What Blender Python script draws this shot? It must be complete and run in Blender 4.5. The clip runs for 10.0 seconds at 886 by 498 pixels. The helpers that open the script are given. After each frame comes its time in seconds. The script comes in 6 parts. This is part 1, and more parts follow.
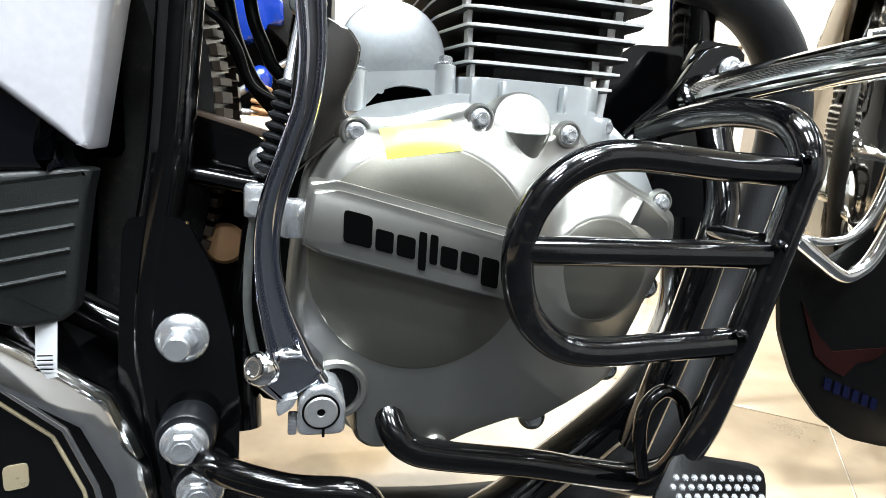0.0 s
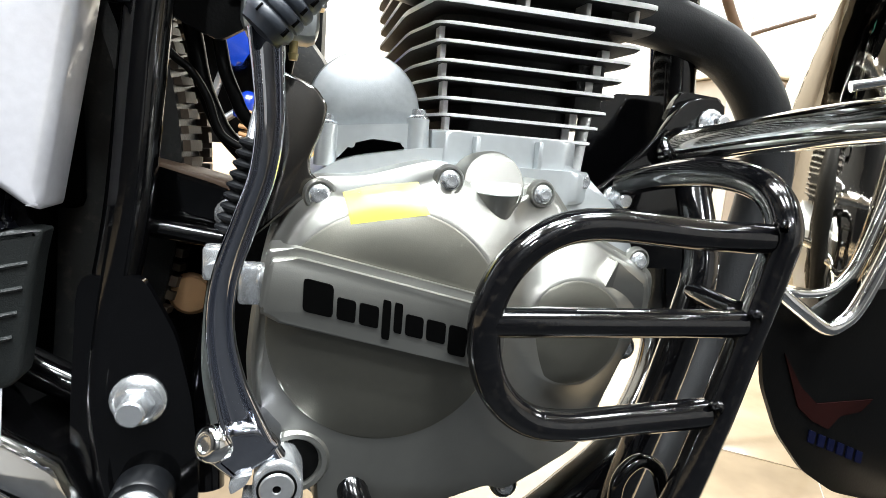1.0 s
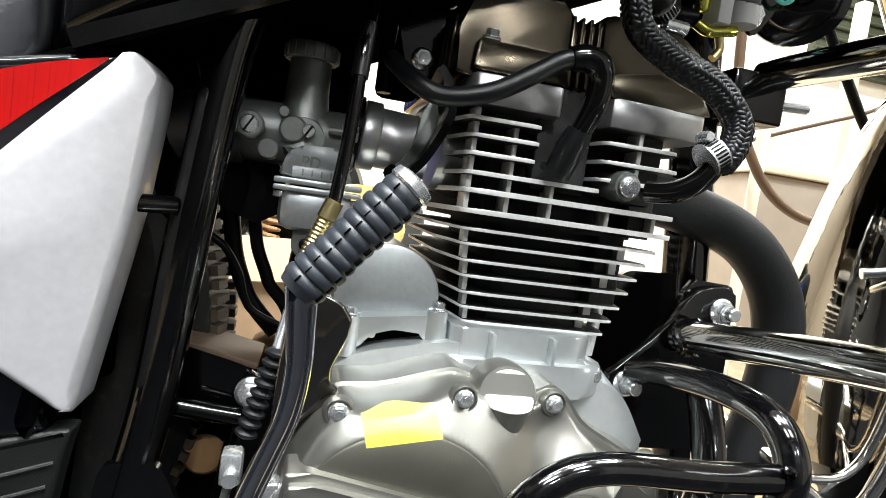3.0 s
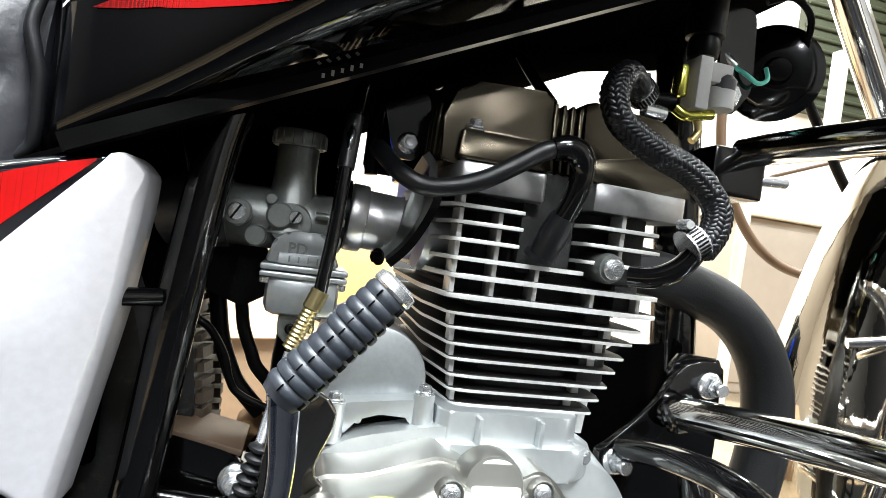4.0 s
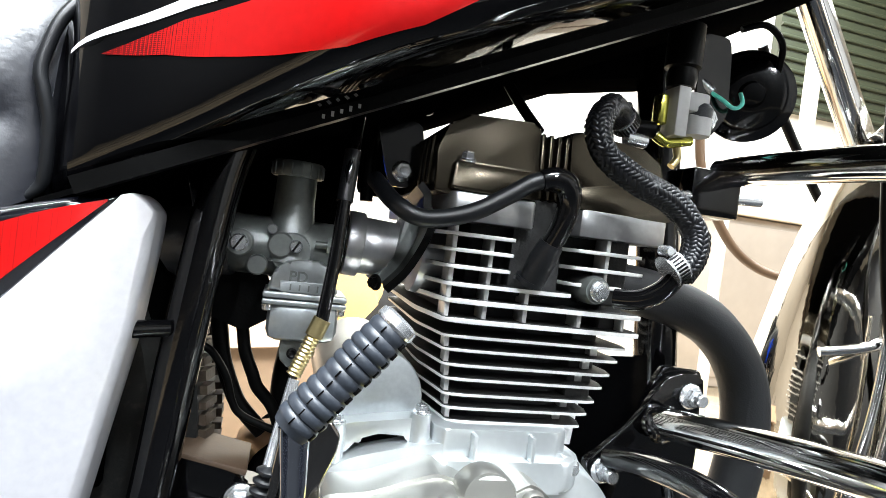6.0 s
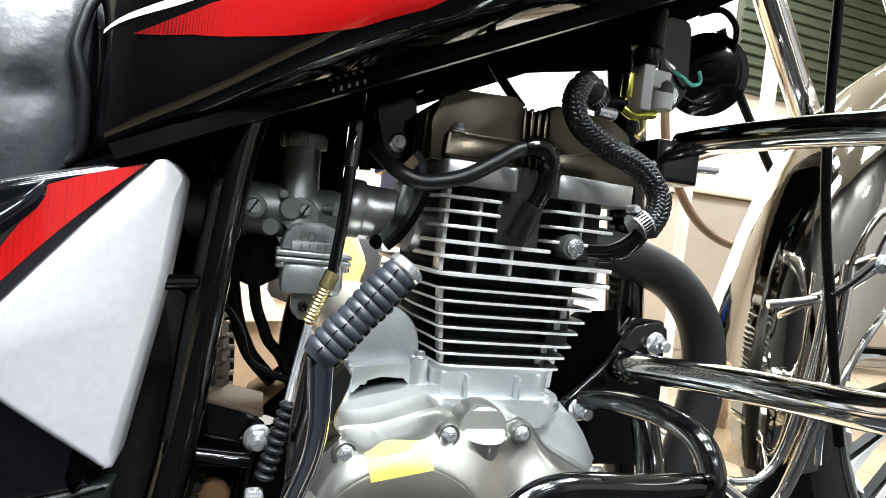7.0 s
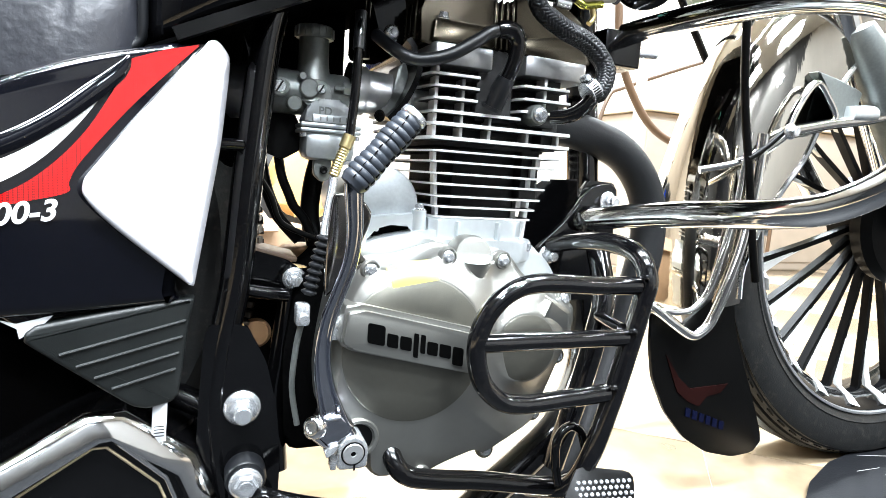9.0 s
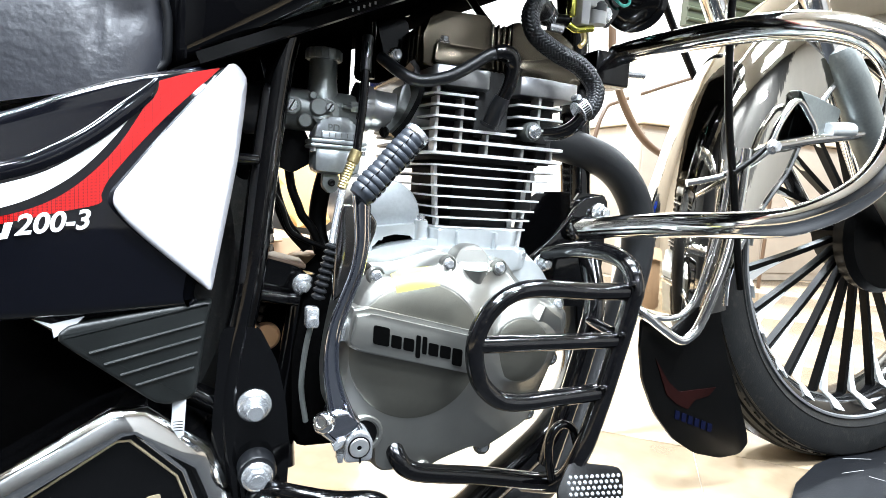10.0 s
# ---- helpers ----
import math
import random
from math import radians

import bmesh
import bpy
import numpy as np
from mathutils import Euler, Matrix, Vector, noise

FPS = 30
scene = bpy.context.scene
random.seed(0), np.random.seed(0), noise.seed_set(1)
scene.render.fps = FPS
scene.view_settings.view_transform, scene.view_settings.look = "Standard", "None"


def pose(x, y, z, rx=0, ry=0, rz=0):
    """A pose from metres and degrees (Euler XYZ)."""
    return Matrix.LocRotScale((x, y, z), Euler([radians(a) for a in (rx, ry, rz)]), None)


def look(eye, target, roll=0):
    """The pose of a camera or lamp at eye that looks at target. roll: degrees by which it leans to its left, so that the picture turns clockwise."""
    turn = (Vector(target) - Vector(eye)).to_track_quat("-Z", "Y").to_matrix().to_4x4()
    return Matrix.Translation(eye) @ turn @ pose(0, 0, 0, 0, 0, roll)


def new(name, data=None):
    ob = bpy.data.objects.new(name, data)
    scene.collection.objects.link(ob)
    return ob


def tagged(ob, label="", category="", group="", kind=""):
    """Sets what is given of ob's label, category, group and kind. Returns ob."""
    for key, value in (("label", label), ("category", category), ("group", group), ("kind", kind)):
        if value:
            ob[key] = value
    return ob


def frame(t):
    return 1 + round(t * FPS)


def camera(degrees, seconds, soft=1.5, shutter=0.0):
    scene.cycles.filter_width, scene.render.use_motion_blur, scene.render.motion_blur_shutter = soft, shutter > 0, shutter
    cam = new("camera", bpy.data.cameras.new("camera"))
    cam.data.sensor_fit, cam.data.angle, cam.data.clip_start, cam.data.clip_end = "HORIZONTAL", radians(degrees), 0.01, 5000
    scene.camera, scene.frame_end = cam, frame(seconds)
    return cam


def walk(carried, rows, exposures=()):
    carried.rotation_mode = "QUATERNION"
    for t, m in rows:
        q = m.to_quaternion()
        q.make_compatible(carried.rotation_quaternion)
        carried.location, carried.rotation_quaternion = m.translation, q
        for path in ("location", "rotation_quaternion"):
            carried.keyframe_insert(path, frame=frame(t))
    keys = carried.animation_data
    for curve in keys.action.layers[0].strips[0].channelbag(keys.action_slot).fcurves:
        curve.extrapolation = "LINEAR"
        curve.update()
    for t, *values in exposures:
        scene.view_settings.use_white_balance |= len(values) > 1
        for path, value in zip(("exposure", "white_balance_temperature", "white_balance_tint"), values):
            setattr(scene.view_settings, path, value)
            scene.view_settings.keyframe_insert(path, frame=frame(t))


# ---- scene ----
cam = camera(74.0, 10.0, soft=0.6)
PATH = [
    (0, (0.0098, 0.0073, 0.2870), (0.4981, 1.9073, -0.1023), 3.99),
    (0.5, (0.0169, 0.0153, 0.2947), (0.5207, 1.9154, -0.0736), 4.32),
    (1, (0.0233, 0.0179, 0.3079), (0.5325, 1.9237, -0.0216), 4.77),
    (1.5, (0.0175, 0.0190, 0.3282), (0.5048, 1.9365, 0.0356), 5.35),
    (2, (0.0130, 0.0152, 0.3499), (0.4752, 1.9485, 0.1293), 6.40),
    (2.5, (0.0111, 0.0149, 0.3663), (0.4636, 1.9559, 0.1990), 7.30),
    (2.7, (0.0121, 0.0169, 0.3743), (0.4576, 1.9599, 0.2100), 7.90),
    (3.8, (0.0098, 0.0204, 0.4058), (0.4830, 1.9638, 0.3617), 8.10),
    (4, (0.0118, 0.0184, 0.4108), (0.4755, 1.9638, 0.3927), 7.80),
    (4.5, (0.0088, 0.0180, 0.4191), (0.4981, 1.9572, 0.4269), 7.62),
    (5, (0.0078, 0.0171, 0.4243), (0.5060, 1.9540, 0.4398), 7.11),
    (5.2, (0.0078, 0.0171, 0.4273), (0.5070, 1.9540, 0.4458), 7.11),
    (6.3, (-0.0061, -0.0025, 0.4263), (0.5253, 1.9265, 0.3872), 7.35),
    (6.5, (-0.0111, -0.0085, 0.4223), (0.5333, 1.9155, 0.3782), 7.55),
    (7, (-0.0229, -0.0308, 0.4113), (0.5917, 1.8713, 0.3465), 6.42),
    (7.5, (-0.0308, -0.0545, 0.3933), (0.6661, 1.8145, 0.2485), 5.35),
    (8, (-0.0456, -0.0805, 0.3779), (0.6861, 1.7719, 0.1958), 5.38),
    (8.5, (-0.0580, -0.1027, 0.3666), (0.6737, 1.7446, 0.1381), 4.57),
    (9, (-0.0696, -0.1201, 0.3559), (0.6597, 1.7247, 0.1010), 3.90),
    (9.5, (-0.0786, -0.1308, 0.3526), (0.6530, 1.7122, 0.0914), 4.44),
    (9.8, (-0.0843, -0.1396, 0.3563), (0.6640, 1.7003, 0.1301), 4.20),
    (10, (-0.0823, -0.1486, 0.3573), (0.6510, 1.6993, 0.1391), 4.02),
]
STOPS = [(0, 1.51, 6300, 10), (0.5, 1.85, 6400, 10), (1, 1.50, 6500, 10), (1.5, 0.58, 6600, 10), (2, 0.38, 6800, 10), (2.5, 0.76, 6800, 10), (4, 1.61, 6550, 10), (4.5, 1.63, 6550, 10), (5, 1.84, 6400, 10), (6.5, 1.80, 6350, 10), (7, 1.44, 6400, 10), (7.5, 1.11, 6300, 10), (8, 1.43, 6150, 10), (8.5, 1.77, 6150, 10), (9, 2.20, 6200, 10), (9.5, 2.11, 6150, 10), (10, 2.05, 6050, 10)]
walk(cam, [(t, look(eye, target, roll)) for t, eye, target, roll in PATH], STOPS)

# ---- world and lights ----
world = bpy.data.worlds.new("showroom_dusk")
scene.world = world
world.use_nodes = True
world.node_tree.nodes["Background"].inputs[0].default_value = (1.0, 0.93, 0.85, 1)
world.node_tree.nodes["Background"].inputs[1].default_value = 0.004
scene.view_settings.exposure = 1.15


def ceiling_lamp(x, y, power, size=(1.2, 0.04), z=3.05, colour=(0.91, 0.97, 1.0)):
    data = bpy.data.lights.new("tube_light", "AREA")
    data.shape, data.size, data.size_y, data.energy, data.color = "RECTANGLE", size[0], size[1], power, colour
    ob = new("tube_light", data)
    ob.matrix_world = pose(x, y, z)
    return ob


for lx, ly, lp in ((-0.6, 0.25, 18), (1.0, 0.30, 20)):
    ceiling_lamp(lx, ly, lp)
for lx, ly, lp in ((-1.3, -0.55, 26), (0.0, -0.55, 40), (1.3, -0.55, 24), (-1.0, -1.75, 34), (0.5, -1.75, 40)):
    ceiling_lamp(lx, ly, lp, (0.6, 0.6))
for lx, ly, lp in ((4.2, -1.0, 28), (4.2, 0.6, 28)):
    ceiling_lamp(lx, ly, lp, (0.6, 0.6))
for lx, lp in ((-1.4, 22), (0.6, 80), (2.6, 85)):
    ceiling_lamp(lx, 2.3, lp, (1.2, 0.10))


# added spots without a known source, to brighten engine and floor
def track_spot(eye, target, power, width=38):
    data = bpy.data.lights.new("track_spot", "SPOT")
    data.energy, data.spot_size, data.spot_blend, data.shadow_soft_size, data.color = power, radians(width), 0.8, 0.06, (0.93, 0.97, 1.0)
    new("track_spot", data).matrix_world = look(eye, target)


track_spot((-0.7, -0.55, 2.85), (-0.05, 0.3, 0.30), 70)
track_spot((0.4, -0.60, 2.85), (0.12, 0.3, 0.32), 75)
track_spot((1.3, -0.50, 2.85), (0.50, 0.35, 0.30), 70)
# added pool of light on the floor behind the engine
track_spot((0.35, 1.30, 2.85), (0.36, 0.80, 0.0), 120, 29)
# two narrow added spots that lift the carburettor and rocker cover
track_spot((-0.35, -2.40, 2.05), (0.00, 0.36, 0.47), 46, 13)
track_spot((0.75, -2.40, 2.10), (0.16, 0.36, 0.47), 36, 13)


# ---- materials ----
def material(name, colour, rough=0.5, metal=0.0, scale=60.0, vary=0.15, bump=0.0, bump_scale=200.0, coat=0.0, rough_vary=0.1, stretch=(1, 1, 1), dirt=0.0, spec=0.5):
    m = bpy.data.materials.new(name)
    m.use_nodes = True
    n, l = m.node_tree.nodes, m.node_tree.links
    b = n["Principled BSDF"]
    b.inputs["Metallic"].default_value = metal
    b.inputs["Coat Weight"].default_value = coat
    b.inputs["Coat Roughness"].default_value = 0.04
    b.inputs["Specular IOR Level"].default_value = spec
    tc = n.new("ShaderNodeTexCoord")
    mp = n.new("ShaderNodeMapping")
    mp.inputs["Scale"].default_value = stretch
    l.new(tc.outputs["Object"], mp.inputs[0])
    big, fine = n.new("ShaderNodeTexNoise"), n.new("ShaderNodeTexNoise")
    big.inputs["Scale"].default_value, big.inputs["Detail"].default_value = scale * 0.25, 4
    fine.inputs["Scale"].default_value, fine.inputs["Detail"].default_value = scale * 4, 6
    l.new(mp.outputs[0], big.inputs["Vector"])
    l.new(mp.outputs[0], fine.inputs["Vector"])
    mix = n.new("ShaderNodeMix")
    mix.data_type = "FLOAT"
    mix.inputs[0].default_value = 0.4
    l.new(big.outputs["Fac"], mix.inputs[2])
    l.new(fine.outputs["Fac"], mix.inputs[3])
    ramp = n.new("ShaderNodeValToRGB")
    lo = [c * (1 - vary) for c in colour]
    hi = [min(1, c * (1 + vary)) for c in colour]
    ramp.color_ramp.elements[0].position, ramp.color_ramp.elements[1].position = 0.3, 0.7
    ramp.color_ramp.elements[0].color, ramp.color_ramp.elements[1].color = (*lo, 1), (*hi, 1)
    l.new(mix.outputs[0], ramp.inputs[0])
    colour_out = ramp.outputs[0]
    if dirt:
        spots = n.new("ShaderNodeTexNoise")
        spots.inputs["Scale"].default_value, spots.inputs["Detail"].default_value = scale * 0.6, 8
        l.new(mp.outputs[0], spots.inputs["Vector"])
        sr = n.new("ShaderNodeValToRGB")
        sr.color_ramp.elements[0].position, sr.color_ramp.elements[1].position = 0.56, 0.72
        sr.color_ramp.elements[0].color, sr.color_ramp.elements[1].color = (0, 0, 0, 1), (dirt, dirt, dirt, 1)
        l.new(spots.outputs["Fac"], sr.inputs[0])
        dm = n.new("ShaderNodeMix")
        dm.data_type = "RGBA"
        l.new(sr.outputs[0], dm.inputs[0])
        l.new(colour_out, dm.inputs[6])
        dm.inputs[7].default_value = (0.30, 0.26, 0.21, 1)
        colour_out = dm.outputs[2]
    l.new(colour_out, b.inputs["Base Color"])
    rr = n.new("ShaderNodeMapRange")
    rr.inputs[3].default_value, rr.inputs[4].default_value = max(0.02, rough - rough_vary), min(1, rough + rough_vary)
    l.new(mix.outputs[0], rr.inputs[0])
    l.new(rr.outputs[0], b.inputs["Roughness"])
    if bump:
        bn = n.new("ShaderNodeTexNoise")
        bn.inputs["Scale"].default_value, bn.inputs["Detail"].default_value = bump_scale, 5
        l.new(mp.outputs[0], bn.inputs["Vector"])
        bp = n.new("ShaderNodeBump")
        bp.inputs["Strength"].default_value, bp.inputs["Distance"].default_value = bump, 0.001
        l.new(bn.outputs["Fac"], bp.inputs["Height"])
        l.new(bp.outputs[0], b.inputs["Normal"])
    return m


M_COVER = material("satin_gunmetal_cover", (0.36, 0.358, 0.33), 0.34, 0.95, 40, 0.04, 0.05, 1800, rough_vary=0.02)
# cover metal again, darkened for the shade of its upright faces
M_MEDAL = material("brushed_bronze_grey", (0.185, 0.180, 0.152), 0.36, 0.9, 60, 0.06, 0.06, 1800, rough_vary=0.02)
M_ALU = material("cast_aluminium", (0.50, 0.505, 0.51), 0.32, 0.85, 80, 0.14, 0.08, 1500)
M_ALU_PALE = material("pale_painted_aluminium", (0.57, 0.60, 0.61), 0.30, 0.72, 60, 0.06, 0.04, 1400, rough_vary=0.03)
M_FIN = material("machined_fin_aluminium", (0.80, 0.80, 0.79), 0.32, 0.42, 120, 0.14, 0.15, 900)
# near-black casting, the shade between the fins put into its colour
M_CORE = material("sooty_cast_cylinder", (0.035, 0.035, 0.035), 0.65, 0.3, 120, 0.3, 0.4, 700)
M_HEAD = material("bronze_tinted_rocker_cover", (0.060, 0.051, 0.037), 0.24, 0.95, 30, 0.08, 0.015, 900, rough_vary=0.03)
M_CARB = material("zinc_carburettor_casting", (0.185, 0.198, 0.190), 0.42, 0.7, 90, 0.20, 0.10, 1200)
M_CARB_PALE = material("pale_zinc_casting", (0.40, 0.425, 0.435), 0.34, 0.75, 90, 0.14, 0.06, 1500)
M_CHROME = material("chrome_plate", (0.86, 0.86, 0.85), 0.085, 1.0, 30, 0.03, rough_vary=0.035)
M_BLACK_CHROME = material("smoked_chrome_plate", (0.28, 0.265, 0.25), 0.08, 1.0, 30, 0.05, rough_vary=0.04)
M_CHROME_FILM = material("chrome_under_film", (0.62, 0.58, 0.51), 0.05, 1.0, 30, 0.08, 0.60, 26, rough_vary=0.03, stretch=(1.3, 1.3, 0.16))
# chrome with a dark, bluish reflection put into its colour
M_LEVER = material("worn_chrome_lever", (0.58, 0.60, 0.66), 0.085, 1.0, 90, 0.05, 0.02, 400, rough_vary=0.04)
M_ZINC = material("zinc_plated_steel", (0.74, 0.76, 0.78), 0.25, 0.88, 200, 0.06, rough_vary=0.06)
M_BLACK = material("gloss_black_paint", (0.0018, 0.0018, 0.002), 0.11, 0.0, 60, 0.2, 0.02, 400, rough_vary=0.04)
M_TANK = material("gloss_black_tank_lacquer", (0.0012, 0.0012, 0.0015), 0.05, 0.0, 700, 0.2, 0.20, 24, rough_vary=0.02, spec=0.40, stretch=(0.4, 1.0, 1.5), dirt=0.003)
M_BLACK_SCUFF = material("scuffed_black_paint", (0.0018, 0.0018, 0.0022), 0.09, 0.0, 420, 0.3, 0.05, 500, rough_vary=0.06, dirt=0.018, spec=0.75)
M_SATIN_BLACK = material("satin_black_paint", (0.0016, 0.0016, 0.0016), 0.36, 0.0, 80, 0.3, 0.1, 600, spec=0.09)
M_FRAME = material("frame_black_paint", (0.0012, 0.0012, 0.0014), 0.10, 0.0, 80, 0.3, 0.04, 300, rough_vary=0.04, spec=0.55)
M_EXHAUST = material("matt_black_heatproof_paint", (0.0085, 0.0088, 0.0096), 0.55, 0.0, 120, 0.2, 0.2, 900, spec=0.25)
M_RUBBER = material("black_rubber", (0.021, 0.0235, 0.028), 0.42, 0.0, 150, 0.25, 0.25, 900, dirt=0.05)
M_GRIP = material("blue_grey_grip_rubber", (0.020, 0.024, 0.031), 0.42, 0.0, 120, 0.18, 0.06, 1200, rough_vary=0.05)
M_TYRE = material("tyre_rubber", (0.0080, 0.0083, 0.0083), 0.42, 0.0, 260, 0.3, 0.25, 500, dirt=0.045, spec=0.25)
M_HOSE = material("rubber_hose", (0.005, 0.0055, 0.0065), 0.36, 0.0, 120, 0.15, 0.08, 900, spec=0.35)
M_SILVER = material("metallic_silver_paint", (0.70, 0.695, 0.735), 0.40, 0.58, 900, 0.07, coat=0.5, rough_vary=0.03)


def dotted_red(name, dark_x, full_x):
    """The red print: fine dots that thin out from full_x towards dark_x."""
    m = material(name, (0.36, 0.003, 0.003), 0.22, 0.05, 900, 0.10, coat=0.7, rough_vary=0.04)
    n, l = m.node_tree.nodes, m.node_tree.links
    b = n["Principled BSDF"]
    red = b.inputs["Base Color"].links[0].from_socket
    tc, sep, ramp = n.new("ShaderNodeTexCoord"), n.new("ShaderNodeSeparateXYZ"), n.new("ShaderNodeMapRange")
    dots, less, mix = n.new("ShaderNodeTexVoronoi"), n.new("ShaderNodeMath"), n.new("ShaderNodeMix")
    l.new(tc.outputs["Object"], sep.inputs[0])
    l.new(sep.outputs[0], ramp.inputs[0])
    ramp.inputs[1].default_value, ramp.inputs[2].default_value, ramp.inputs[3].default_value, ramp.inputs[4].default_value = dark_x, full_x, 0.20, 0.80
    dots.inputs["Scale"].default_value, dots.inputs["Randomness"].default_value = 1100.0, 0.0
    l.new(tc.outputs["Object"], dots.inputs["Vector"])
    less.operation = "LESS_THAN"
    l.new(dots.outputs["Distance"], less.inputs[0])
    l.new(ramp.outputs[0], less.inputs[1])
    mix.data_type = "RGBA"
    l.new(less.outputs[0], mix.inputs[0])
    mix.inputs[6].default_value = (0.090, 0.003, 0.003, 1)
    l.new(red, mix.inputs[7])
    l.new(mix.outputs[2], b.inputs["Base Color"])
    return m


M_RED_TANK = dotted_red("dotted_red_tank_print", -0.100, -0.030)
M_RED_PANEL = dotted_red("dotted_red_panel_print", -0.36, -0.04)
M_WHITE = material("white_decal", (0.78, 0.78, 0.77), 0.25, 0.0, 60, 0.02, coat=0.6)
M_NAVY = material("dark_navy_gloss_paint", (0.0014, 0.0016, 0.003), 0.06, 0.0, 800, 0.2, 0.10, 22, rough_vary=0.02, dirt=0.006)
M_GREY_PLASTIC = material("dark_grey_plastic", (0.0062, 0.0074, 0.0072), 0.42, 0.0, 200, 0.15, 0.3, 1800, spec=0.4)
M_LEATHER = material("black_vinyl_seat", (0.014, 0.0148, 0.019), 0.34, 0.0, 40, 0.25, 0.55, 130, rough_vary=0.09, spec=0.85)
M_BRASS = material("brass_plating", (0.46, 0.38, 0.19), 0.36, 1.0, 120, 0.1)
M_GOLD = material("yellow_passivated_steel", (0.52, 0.50, 0.10), 0.20, 0.95, 120, 0.2)
M_BRAID = material("black_nylon_braid", (0.0030, 0.0033, 0.0044), 0.36, 0.0, 150, 0.3, spec=0.27)
M_YELLOW = material("yellow_paper_sticker", (0.86, 0.76, 0.12), 0.42, 0.0, 60, 0.05)
M_ORANGE = material("amber_plastic", (0.66, 0.42, 0.16), 0.4, 0.0, 60, 0.1)
M_BLUE = material("blue_gloss_plastic", (0.006, 0.03, 0.26), 0.16, 0.0, 60, 0.1, coat=0.8)
M_TEAL = material("teal_wire_sheath", (0.12, 0.58, 0.50), 0.4, 0.0, 60, 0.05)
M_GREY_COCK = material("grey_nylon", (0.34, 0.34, 0.33), 0.5, 0.0, 90, 0.08, 0.1, 900)
M_INK = material("black_ink", (0.0008, 0.0008, 0.0008), 0.5, 0.0, 60, 0.1, spec=0.03)
M_GOLD_TRIM = material("gold_beige_trim", (0.55, 0.46, 0.30), 0.3, 0.6, 60, 0.08)
M_LABEL = material("grey_paper_label", (0.45, 0.46, 0.47), 0.6, 0.0, 60, 0.05)
M_TAN = material("tan_fibre_board", (0.36, 0.205, 0.095), 0.6, 0.0, 40, 0.15)
M_PRIMER = material("dull_brown_primer", (0.075, 0.046, 0.028), 0.55, 0.0, 60, 0.25, 0.1, 500)
M_CARTON = material("brown_cardboard", (0.24, 0.155, 0.09), 0.8, 0.0, 12, 0.15, 0.1, 300)
M_FLAP = material("dull_black_flap_rubber", (0.0012, 0.0012, 0.0012), 0.38, 0.0, 60, 0.2, 0.1, 600, spec=0.12)
M_FLAP_RED = material("dark_red_print", (0.0075, 0.0016, 0.0014), 0.6, 0.0, 60, 0.4, spec=0.05)
M_FLAP_BLUE = material("dark_blue_print", (0.0016, 0.0026, 0.013), 0.6, 0.0, 60, 0.4, spec=0.05)
M_JOINT = material("pale_floor_grout", (0.34, 0.28, 0.21), 0.6, 0.0, 20, 0.15)
M_FLOOR = material("polished_beige_stone", (0.27, 0.205, 0.132), 0.13, 0.0, 6, 0.32, 0.05, 60, rough_vary=0.10, coat=0.15, dirt=0.30)
floor_nodes, floor_links = M_FLOOR.node_tree.nodes, M_FLOOR.node_tree.links
tile_info, tile_shift = floor_nodes.new("ShaderNodeObjectInfo"), floor_nodes.new("ShaderNodeMath")
tile_shift.operation, tile_shift.inputs[1].default_value = "MULTIPLY", 40.0
floor_links.new(tile_info.outputs["Random"], tile_shift.inputs[0])
floor_links.new(tile_shift.outputs[0], floor_nodes["Mapping"].inputs["Location"])
# mat tone taken below its own grey to darken what chrome mirrors
M_FLOOR_DARK = material("dark_grey_mat", (0.0042, 0.0046, 0.0056), 0.5, 0.0, 14, 0.3, 0.25, 300, spec=0.15, rough_vary=0.08)
M_WALL = material("cream_wall_paint", (0.80, 0.735, 0.63), 0.6, 0.0, 2, 0.04, 0.1, 90)
# tones of the unseen walls, set to shape what the bike mirrors
M_DARK_WALL = material("dark_shop_front", (0.006, 0.0065, 0.008), 0.35, 0.0, 2, 0.1)
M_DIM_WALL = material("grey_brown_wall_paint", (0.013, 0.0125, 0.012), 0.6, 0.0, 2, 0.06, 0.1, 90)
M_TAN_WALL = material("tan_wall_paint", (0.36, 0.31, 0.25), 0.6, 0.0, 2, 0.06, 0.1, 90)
M_STONE_WALL = material("stone_grey_wall_paint", (0.21, 0.205, 0.20), 0.6, 0.0, 2, 0.06, 0.1, 90)
# black without sheen, stands for the unlit depth between parts
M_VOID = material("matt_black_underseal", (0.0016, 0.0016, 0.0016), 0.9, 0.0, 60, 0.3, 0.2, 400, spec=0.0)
M_GREY_CEILING = material("dim_grey_ceiling_board", (0.46, 0.46, 0.45), 0.7, 0.0, 2, 0.05)
M_WOOD = material("oiled_brown_wood", (0.095, 0.055, 0.030), 0.40, 0.0, 8, 0.25, 0.2, 120, stretch=(1, 1, 0.1))
M_SHUTTER = material("olive_green_shutter", (0.020, 0.024, 0.010), 0.5, 0.0, 12, 0.15)
M_PLINTH = material("grey_tan_laminate", (0.34, 0.28, 0.22), 0.5, 0.0, 4, 0.12)
M_CAP = material("pale_green_grey_nylon", (0.76, 0.82, 0.78), 0.40, 0.0, 60, 0.04, 0.05, 900)
M_LUG = material("dusty_tan_lug_rubber", (0.060, 0.043, 0.030), 0.6, 0.0, 90, 0.35, 0.2, 500)
M_BLADE = material("machined_spoke_face", (0.72, 0.72, 0.70), 0.34, 0.25, 120, 0.06)
M_CREAM = material("cream_body_paint", (0.74, 0.66, 0.52), 0.25, 0.0, 20, 0.05, coat=0.4)


